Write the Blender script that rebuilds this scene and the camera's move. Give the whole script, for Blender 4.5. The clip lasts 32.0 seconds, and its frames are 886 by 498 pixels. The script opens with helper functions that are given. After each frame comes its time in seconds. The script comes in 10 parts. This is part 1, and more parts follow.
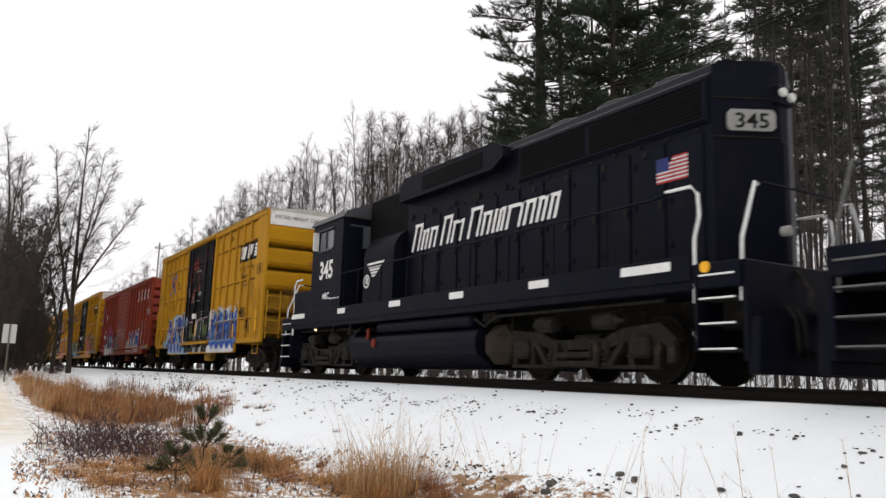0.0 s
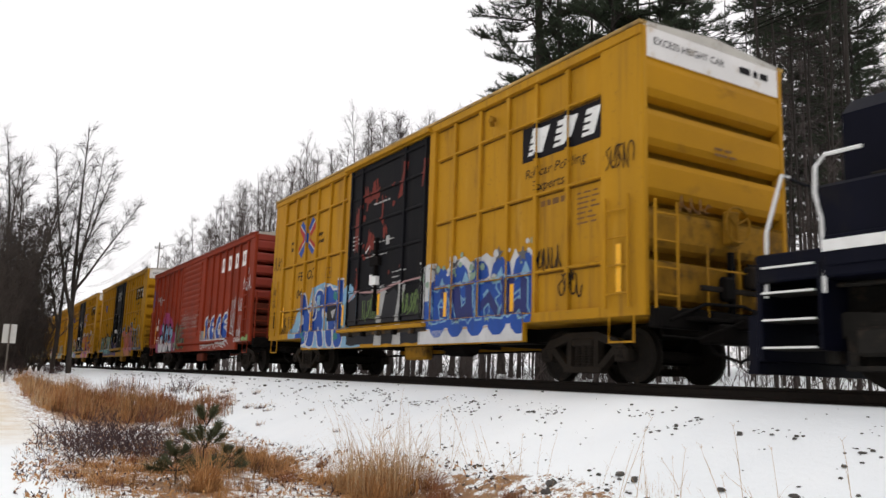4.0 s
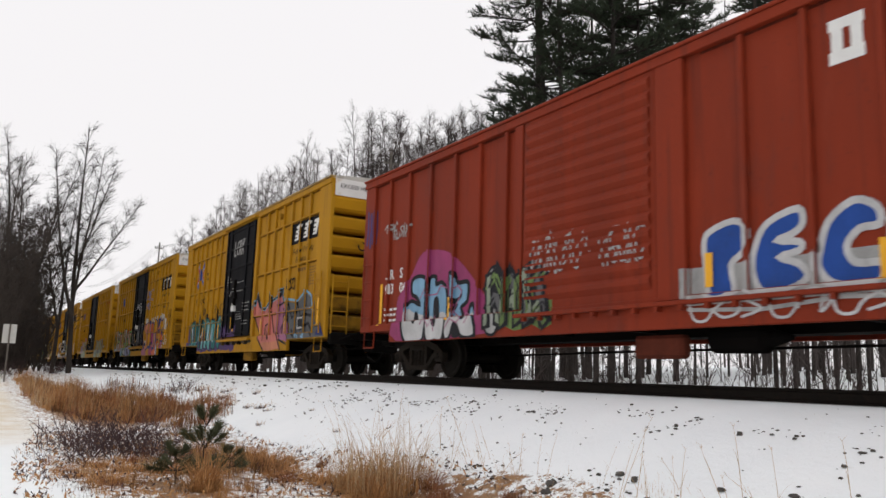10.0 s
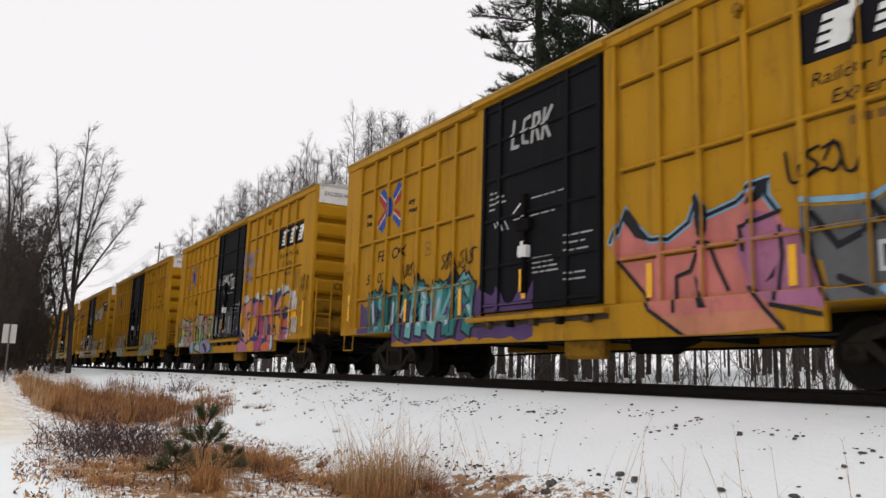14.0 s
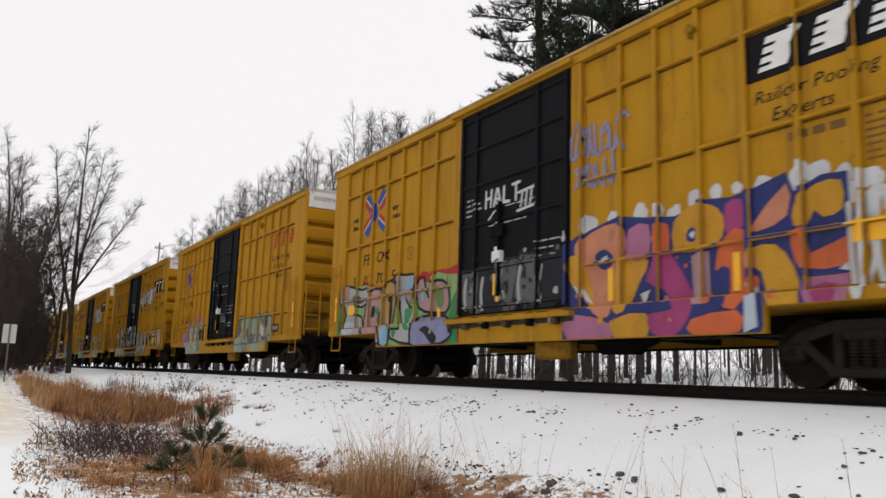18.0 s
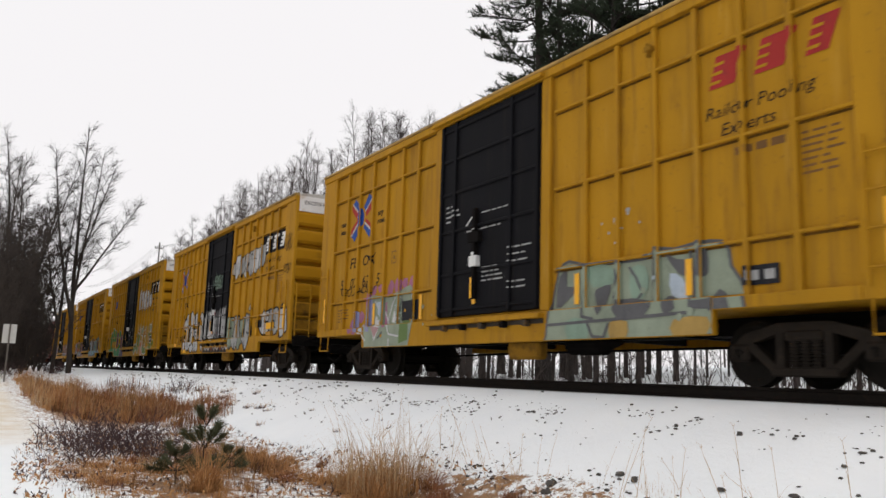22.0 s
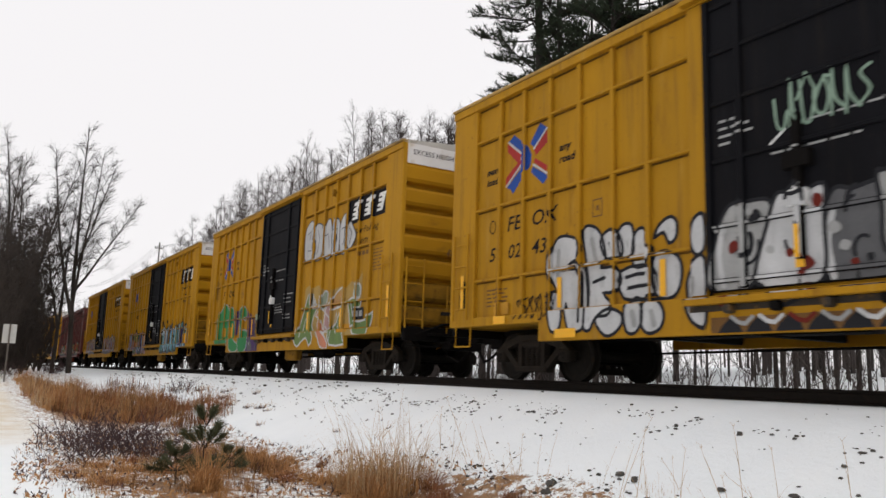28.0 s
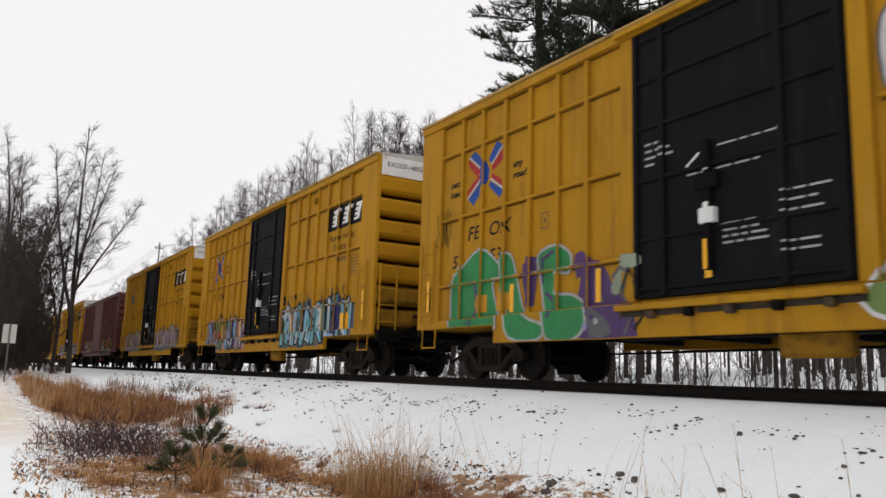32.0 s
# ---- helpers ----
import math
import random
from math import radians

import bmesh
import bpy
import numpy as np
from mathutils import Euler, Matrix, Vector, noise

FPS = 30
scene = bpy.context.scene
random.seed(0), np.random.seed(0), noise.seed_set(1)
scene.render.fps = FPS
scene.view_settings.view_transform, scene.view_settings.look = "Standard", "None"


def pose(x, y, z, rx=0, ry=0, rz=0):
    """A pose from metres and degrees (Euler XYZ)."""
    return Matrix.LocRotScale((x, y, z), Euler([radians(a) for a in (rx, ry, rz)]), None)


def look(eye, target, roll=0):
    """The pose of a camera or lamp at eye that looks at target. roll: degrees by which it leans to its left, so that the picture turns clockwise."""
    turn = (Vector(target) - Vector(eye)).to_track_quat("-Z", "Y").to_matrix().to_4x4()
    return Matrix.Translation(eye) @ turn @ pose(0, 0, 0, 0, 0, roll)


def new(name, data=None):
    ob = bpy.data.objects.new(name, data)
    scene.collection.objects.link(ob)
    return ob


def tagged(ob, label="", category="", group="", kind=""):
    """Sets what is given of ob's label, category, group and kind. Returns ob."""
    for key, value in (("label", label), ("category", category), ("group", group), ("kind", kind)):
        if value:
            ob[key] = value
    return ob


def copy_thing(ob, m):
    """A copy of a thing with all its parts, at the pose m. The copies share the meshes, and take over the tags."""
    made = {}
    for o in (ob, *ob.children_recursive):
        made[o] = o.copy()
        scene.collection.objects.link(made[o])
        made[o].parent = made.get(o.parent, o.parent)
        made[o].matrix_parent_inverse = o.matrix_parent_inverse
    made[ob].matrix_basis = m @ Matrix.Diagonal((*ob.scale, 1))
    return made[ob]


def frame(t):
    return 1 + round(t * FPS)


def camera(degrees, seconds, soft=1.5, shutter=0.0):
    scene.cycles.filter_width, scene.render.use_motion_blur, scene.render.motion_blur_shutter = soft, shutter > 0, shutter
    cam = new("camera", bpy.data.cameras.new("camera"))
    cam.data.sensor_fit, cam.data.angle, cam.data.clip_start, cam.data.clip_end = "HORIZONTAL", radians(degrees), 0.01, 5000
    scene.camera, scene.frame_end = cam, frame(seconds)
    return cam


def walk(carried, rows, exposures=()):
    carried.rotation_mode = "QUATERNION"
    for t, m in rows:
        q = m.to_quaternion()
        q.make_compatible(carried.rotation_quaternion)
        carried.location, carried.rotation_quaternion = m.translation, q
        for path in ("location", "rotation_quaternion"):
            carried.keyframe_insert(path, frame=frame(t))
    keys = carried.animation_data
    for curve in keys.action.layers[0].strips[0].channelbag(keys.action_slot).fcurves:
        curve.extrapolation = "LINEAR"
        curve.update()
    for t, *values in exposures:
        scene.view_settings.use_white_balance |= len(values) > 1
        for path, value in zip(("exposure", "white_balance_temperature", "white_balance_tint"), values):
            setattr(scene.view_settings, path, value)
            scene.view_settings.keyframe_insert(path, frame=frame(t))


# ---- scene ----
# The camera stands on its tripod; the track runs along x with the rail tops at z = 0.
EYE = Vector((0.0, -9.552, -0.008))
YAW, PITCH, ROLL = radians(30.995), radians(9.286), 1.836
AIM = EYE + Vector((-math.cos(YAW) * math.cos(PITCH), math.sin(YAW) * math.cos(PITCH), math.sin(PITCH)))
cam = camera(58.836, 32.0, soft=1.5, shutter=0.4)
walk(cam, [(0.0, look(EYE, AIM, ROLL)), (32.0, look(EYE, AIM, ROLL))], exposures=[(0.0, 0.2), (3.4, 0.2), (5.8, 0.0), (32.0, 0.0)])

# ---- overcast light ----
world = bpy.data.worlds.new("overcast_sky")
scene.world = world
world.use_nodes = True
wn, wl = world.node_tree.nodes, world.node_tree.links
sky = wn.new("ShaderNodeTexSky")
sky.sky_type, sky.sun_disc = "NISHITA", False
sky.sun_elevation, sky.sun_rotation = radians(52), radians(20)
sky.air_density, sky.dust_density = 1.0, 6.0
cloud = wn.new("ShaderNodeMix")
cloud.data_type = "RGBA"
cloud.inputs[0].default_value = 0.94
cloud.inputs[7].default_value = (9.55, 9.3, 9.4, 1)
wl.new(sky.outputs[0], cloud.inputs[6])
wl.new(cloud.outputs[2], wn["Background"].inputs[0])
wn["Background"].inputs[1].default_value = 0.1025
sun = new("sun", bpy.data.lights.new("sun", "SUN"))
sun.data.energy, sun.data.angle, sun.data.color = 0.5, radians(40), (1.0, 0.97, 0.93)
sun.matrix_world = look((8, 26, 40), (-8, 0, 0))

# ---- materials ----
MATS = {}


def mat(name, base, rough=0.7, metal=0.0, vary=0.12, scale=3.0, bump=0.0, stain=None, stain_amount=0.35, stretch=(1, 1, 1), fine=40.0, per_object=0.0, bump_scale=None, spec=0.35, streaks=None):
    """A surface with large mottling, fine grain, optional stains of another colour and relief."""
    if name in MATS:
        return MATS[name]
    m = bpy.data.materials.new(name)
    m.use_nodes = True
    n, l = m.node_tree.nodes, m.node_tree.links
    b = n["Principled BSDF"]
    b.inputs["Metallic"].default_value = metal
    b.inputs["Specular IOR Level"].default_value = spec
    tc = n.new("ShaderNodeTexCoord")
    mp = n.new("ShaderNodeMapping")
    mp.inputs["Scale"].default_value = stretch
    l.new(tc.outputs["Object"], mp.inputs[0])
    big = n.new("ShaderNodeTexNoise")
    big.inputs["Scale"].default_value, big.inputs["Detail"].default_value = scale, 6
    l.new(mp.outputs[0], big.inputs["Vector"])
    small = n.new("ShaderNodeTexNoise")
    small.inputs["Scale"].default_value, small.inputs["Detail"].default_value = fine, 3
    l.new(tc.outputs["Object"], small.inputs["Vector"])
    add = n.new("ShaderNodeMath")
    add.operation = "MULTIPLY_ADD"
    add.inputs[1].default_value, add.inputs[2].default_value = 0.35, 0.0
    l.new(small.outputs[0], add.inputs[0])
    both = n.new("ShaderNodeMath")
    l.new(big.outputs[0], both.inputs[0])
    l.new(add.outputs[0], both.inputs[1])
    last = both
    if per_object:
        info = n.new("ShaderNodeObjectInfo")
        po = n.new("ShaderNodeMath")
        po.operation = "MULTIPLY_ADD"
        po.inputs[1].default_value = per_object
        l.new(info.outputs["Random"], po.inputs[0])
        l.new(both.outputs[0], po.inputs[2])
        last = po
    ramp = n.new("ShaderNodeMapRange")
    ramp.inputs[1].default_value, ramp.inputs[2].default_value = 0.4, 0.95 + per_object
    ramp.inputs[3].default_value, ramp.inputs[4].default_value = 1 - vary, 1 + vary
    l.new(last.outputs[0], ramp.inputs[0])
    mul = n.new("ShaderNodeMix")
    mul.data_type, mul.blend_type = "RGBA", "MULTIPLY"
    mul.inputs[0].default_value = 1.0
    mul.inputs[6].default_value = (*base, 1)
    l.new(ramp.outputs[0], mul.inputs[7])
    colour = mul.outputs[2]
    if stain:
        st = n.new("ShaderNodeTexNoise")
        st.inputs["Scale"].default_value, st.inputs["Detail"].default_value, st.inputs["Roughness"].default_value = scale * 1.7, 8, 0.65
        l.new(mp.outputs[0], st.inputs["Vector"])
        sr = n.new("ShaderNodeMapRange")
        sr.inputs[1].default_value, sr.inputs[2].default_value = 0.66 - 0.3 * stain_amount, 0.84 - 0.2 * stain_amount
        l.new(st.outputs[0], sr.inputs[0])
        mx = n.new("ShaderNodeMix")
        mx.data_type = "RGBA"
        mx.inputs[7].default_value = (*stain, 1)
        l.new(colour, mx.inputs[6])
        l.new(sr.outputs[0], mx.inputs[0])
        colour = mx.outputs[2]
    if streaks:
        # rain-washed dirt runs and chalky wash marks down the sheet
        for tint, sc, lo, hi, power in ((streaks[0], (7.0, 7.0, 0.35), 0.54, 0.72, 0.55), (streaks[1], (4.0, 4.0, 0.5), 0.60, 0.78, 0.45), (streaks[0], (16.0, 16.0, 14.0), 0.63, 0.72, 0.6)):
            sm = n.new("ShaderNodeMapping")
            sm.inputs["Scale"].default_value = sc
            sm.inputs["Location"].default_value = (sc[0] * 3.1, 0, lo * 50)
            l.new(tc.outputs["Object"], sm.inputs[0])
            sn = n.new("ShaderNodeTexNoise")
            sn.inputs["Scale"].default_value, sn.inputs["Detail"].default_value, sn.inputs["Roughness"].default_value = 1.0, 5, 0.6
            l.new(sm.outputs[0], sn.inputs["Vector"])
            sr2 = n.new("ShaderNodeMapRange")
            sr2.inputs[1].default_value, sr2.inputs[2].default_value, sr2.inputs[4].default_value = lo, hi, power
            l.new(sn.outputs[0], sr2.inputs[0])
            mx2 = n.new("ShaderNodeMix")
            mx2.data_type = "RGBA"
            mx2.inputs[7].default_value = (*tint, 1)
            l.new(colour, mx2.inputs[6])
            l.new(sr2.outputs[0], mx2.inputs[0])
            colour = mx2.outputs[2]
    l.new(colour, b.inputs["Base Color"])
    rr = n.new("ShaderNodeMapRange")
    rr.inputs[3].default_value, rr.inputs[4].default_value = max(rough - 0.12, 0.04), min(rough + 0.12, 1)
    l.new(big.outputs[0], rr.inputs[0])
    l.new(rr.outputs[0], b.inputs["Roughness"])
    if bump:
        bp = n.new("ShaderNodeBump")
        bp.inputs["Strength"].default_value, bp.inputs["Distance"].default_value = 0.6, bump
        if bump_scale:
            bn = n.new("ShaderNodeTexNoise")
            bn.inputs["Scale"].default_value, bn.inputs["Detail"].default_value = bump_scale, 5
            l.new(tc.outputs["Object"], bn.inputs["Vector"])
            l.new(bn.outputs[0], bp.inputs["Height"])
        else:
            l.new(both.outputs[0], bp.inputs["Height"])
        l.new(bp.outputs[0], b.inputs["Normal"])
    MATS[name] = m
    return m


GRIME = (0.03, 0.022, 0.016)
YELLOW = mat("yellow_paint", (0.378, 0.189, 0.0090), 0.65, spec=0.12, vary=0.16, scale=1.1, stain=(0.19, 0.088, 0.012), stain_amount=0.28, stretch=(1.6, 1, 0.35), bump=0.004, per_object=0.12, streaks=((0.15, 0.075, 0.018), (0.50, 0.30, 0.06)))
YELLOW_END = mat("yellow_end_paint", (0.37, 0.180, 0.006), 0.65, spec=0.10, vary=0.16, scale=1.1, stain=(0.16, 0.080, 0.012), stain_amount=0.25, stretch=(1, 0.5, 1), bump=0.004)
ROOF_EDGE = mat("soiled_roof_edge", (0.34, 0.215, 0.065), 0.8, vary=0.35, scale=2.0, stain=(0.10, 0.072, 0.042), stain_amount=0.4, stretch=(0.6, 1, 1))
# seam strips, yellow here and red below: contact shade and dirt as colour
SEAM_SHADE = mat("shade_and_dirt_in_seams", (0.105, 0.052, 0.010), 0.9, spec=0.08, vary=0.5, scale=3.0, stain=(0.25, 0.125, 0.010), stain_amount=0.35, stretch=(1, 1, 0.5))
TRACK_GRIME_SHADE = mat("door_track_grease_and_shade", (0.030, 0.022, 0.014), 0.75, vary=0.4, scale=2.5, stain=(0.20, 0.10, 0.015), stain_amount=0.42, bump=0.004)
GRIMY_YELLOW = mat("brake_dust_on_yellow", (0.24, 0.122, 0.012), 0.8, vary=0.35, scale=1.6, stain=(0.035, 0.022, 0.012), stain_amount=0.55, bump=0.006, spec=0.08)
SEAM_SHADE_RED = mat("shade_and_dirt_in_red_seams", (0.075, 0.014, 0.008), 0.9, spec=0.08, vary=0.5, scale=3.0, stain=(0.16, 0.025, 0.010), stain_amount=0.35, stretch=(1, 1, 0.5))
GRIMY_RED = mat("brake_dust_on_red", (0.095, 0.024, 0.014), 0.85, vary=0.4, scale=2.2, stain=(0.13, 0.03, 0.015), stain_amount=0.3, bump=0.006, spec=0.08)
DOOR_BLACK = mat("black_door_paint", (0.0055, 0.0055, 0.007), 0.65, vary=0.4, scale=1.5, spec=0.07, stain=(0.012, 0.011, 0.010), stain_amount=0.2, stretch=(1.6, 1, 0.4), bump=0.003, streaks=((0.016, 0.013, 0.011), (0.022, 0.021, 0.022)))
RED = mat("oxide_red_paint", (0.20, 0.026, 0.009), 0.65, spec=0.15, vary=0.18, scale=1.0, stain=(0.14, 0.03, 0.018), stain_amount=0.3, stretch=(1.4, 1, 0.3), bump=0.004, streaks=((0.08, 0.018, 0.011), (0.26, 0.05, 0.025)))
RED_END = mat("oxide_red_end", (0.21, 0.028, 0.016), 0.6, vary=0.2, scale=1.0, stain=GRIME, stain_amount=0.35, stretch=(1, 1, 0.5), bump=0.004)
MAROON = mat("maroon_paint", (0.10, 0.024, 0.02), 0.65, vary=0.25, scale=1.0, stain=GRIME, stain_amount=0.4, bump=0.003)
ROOF = mat("galvanised_roof", (0.42, 0.40, 0.36), 0.55, 0.3, vary=0.2, scale=1.5, stain=(0.16, 0.11, 0.07), stain_amount=0.35)
WHITE_BAND = mat("white_end_band", (0.66, 0.64, 0.62), 0.6, vary=0.1, scale=1.5, stain=(0.42, 0.30, 0.16), stain_amount=0.28)
TRUCK = mat("truck_steel", (0.021, 0.017, 0.0135), 0.9, spec=0.08, vary=0.35, scale=4, stain=(0.045, 0.031, 0.020), stain_amount=0.3, bump=0.006)
WHEEL = mat("wheel_steel", (0.013, 0.011, 0.009), 0.8, 0.0, spec=0.1, vary=0.3, scale=5, stain=(0.026, 0.017, 0.011), stain_amount=0.25)
UNDER = mat("underframe_grime", (0.006, 0.005, 0.0045), 0.9, spec=0.08, vary=0.3, scale=3, bump=0.004)
RAIL = mat("rail_steel", (0.014, 0.011, 0.009), 0.8, 0.1, spec=0.12, vary=0.3, scale=6, stain=(0.026, 0.016, 0.011), stain_amount=0.4)
NAVY = mat("navy_blue_paint", (0.0031, 0.0036, 0.0086), 0.5, vary=0.35, scale=1.3, stain=(0.010, 0.0092, 0.0096), stain_amount=0.40, stretch=(1, 1, 0.5), bump=0.002, spec=0.06)
NAVY_ROOF = mat("weathered_roof_paint", (0.035, 0.035, 0.040), 0.5, vary=0.25, scale=1.5, stain=(0.09, 0.085, 0.08), stain_amount=0.35)
LOCO_BLACK = mat("black_running_gear", (0.016, 0.0145, 0.0125), 0.8, spec=0.1, vary=0.3, scale=4, stain=(0.060, 0.043, 0.030), stain_amount=0.4, bump=0.006)
GRILLE = mat("radiator_grille", (0.0035, 0.0035, 0.004), 0.7, spec=0.05, vary=0.3, scale=6, bump=0.004, bump_scale=60)
WHITE = mat("white_paint", (0.70, 0.70, 0.68), 0.55, vary=0.1, scale=4, stain=(0.35, 0.33, 0.30), stain_amount=0.15)
CREAM = mat("off_white_lettering", (0.60, 0.60, 0.55), 0.6, vary=0.1, scale=5)
BLACK = mat("black_paint", (0.011, 0.010, 0.012), 0.7, spec=0.08, vary=0.2, scale=4)
REFLECT = mat("amber_reflector", (0.80, 0.40, 0.01), 0.4, vary=0.06, scale=8)
GLASS = mat("cab_glass", (0.10, 0.11, 0.12), 0.08, vary=0.1, scale=2)
SNOW = None


def paint(name, rgb, rough=0.6):
    """A spray-can colour, mottled where coats overlap."""
    rgb = tuple(c * 0.76 for c in rgb)
    return mat("spray_" + name, rgb, rough, spec=0.15, vary=0.22, scale=2.2, stain=tuple(c * 0.45 + 0.02 for c in rgb), stain_amount=0.30, stretch=(1.3, 1, 0.7))


SPRAY = {
    "blue": paint("blue", (0.025, 0.085, 0.36)), "sky": paint("sky", (0.24, 0.44, 0.62)), "pale": paint("pale", (0.50, 0.58, 0.66)),
    "white": paint("white", (0.62, 0.62, 0.62)), "grey": paint("grey", (0.13, 0.13, 0.135)), "silver": paint("silver", (0.42, 0.42, 0.41)),
    "black": paint("black", (0.018, 0.018, 0.022)), "pink": paint("pink", (0.62, 0.20, 0.17)), "magenta": paint("magenta", (0.36, 0.06, 0.17)),
    "mauve": paint("mauve", (0.42, 0.16, 0.27)), "teal": paint("teal", (0.035, 0.20, 0.20)), "aqua": paint("aqua", (0.16, 0.42, 0.42)),
    "orange": paint("orange", (0.62, 0.14, 0.05)), "gold": paint("gold", (0.60, 0.30, 0.03)), "navy": paint("navy", (0.035, 0.045, 0.17)),
    "green": paint("green", (0.045, 0.26, 0.09)), "lime": paint("lime", (0.26, 0.42, 0.16)), "sage": paint("sage", (0.31, 0.36, 0.27)),
    "moss": paint("moss", (0.16, 0.24, 0.08)), "lilac": paint("lilac", (0.28, 0.28, 0.46)), "rose": paint("rose", (0.46, 0.28, 0.28)),
    "red": paint("red", (0.42, 0.035, 0.03)), "purple": paint("purple", (0.10, 0.055, 0.16)), "salmon": paint("salmon", (0.60, 0.24, 0.14)),
    "rust": paint("rust", (0.17, 0.020, 0.011)), "brown": paint("brown", (0.20, 0.10, 0.03)), "brown_wash": paint("pale_wash", (0.46, 0.30, 0.09)), "mint": paint("mint", (0.27, 0.38, 0.29)),
}
BARK = mat("grey_bark", (0.048, 0.040, 0.035), 0.95, spec=0.1, vary=0.3, scale=3, stain=(0.10, 0.09, 0.08), stain_amount=0.3, stretch=(3, 3, 0.6), bump=0.012, per_object=0.3)
TWIG = mat("bare_twigs", (0.070, 0.058, 0.054), 0.95, spec=0.1, vary=0.25, scale=2, per_object=0.4)
PINE_BARK = mat("pine_bark", (0.036, 0.031, 0.028), 0.95, spec=0.1, vary=0.35, scale=4, stain=(0.058, 0.050, 0.045), stain_amount=0.3, stretch=(4, 4, 0.5), bump=0.02, per_object=0.3)
NEEDLE = mat("pine_needles", (0.040, 0.052, 0.033), 0.8, spec=0.1, vary=0.4, scale=1.2, stain=(0.060, 0.054, 0.028), stain_amount=0.3, per_object=0.4)
SAPLING = mat("sapling_needles", (0.062, 0.068, 0.030), 0.7, vary=0.3, scale=4)
GRASS = mat("dead_grass", (0.42, 0.215, 0.080), 0.85, vary=0.5, scale=5.0, stain=(0.56, 0.36, 0.16), stain_amount=0.35)
STALK = mat("dry_stalks", (0.46, 0.31, 0.17), 0.85, vary=0.3, scale=5, stain=(0.16, 0.09, 0.05), stain_amount=0.3)
BRAMBLE = mat("bramble_canes", (0.062, 0.036, 0.036), 0.85, vary=0.35, scale=5)
STONE = mat("dark_ballast", (0.075, 0.068, 0.060), 0.9, vary=0.4, scale=8, stain=(0.16, 0.14, 0.12), stain_amount=0.2, bump=0.01)
POLE = mat("weathered_pole", (0.13, 0.115, 0.10), 0.9, vary=0.25, scale=3, stretch=(4, 4, 0.5), bump=0.006)
DARK_GRASS = mat("damp_grass", (0.14, 0.072, 0.030), 0.9, vary=0.4, scale=5)
RED_GRASS = mat("rusty_grass", (0.25, 0.10, 0.045), 0.85, vary=0.35, scale=3)
DULL = mat("worn_grey_edging", (0.10, 0.10, 0.095), 0.7, vary=0.3, scale=5)
DUSTY = mat("brown_road_dust", (0.030, 0.024, 0.018), 0.9, spec=0.08, vary=0.4, scale=2.0, stain=(0.014, 0.012, 0.011), stain_amount=0.4, bump=0.004)
BOARD = mat("dim_number_board", (0.26, 0.255, 0.235), 0.5, vary=0.15, scale=6)
SIGN = mat("sign_board", (0.52, 0.52, 0.50), 0.6, vary=0.1, scale=4)


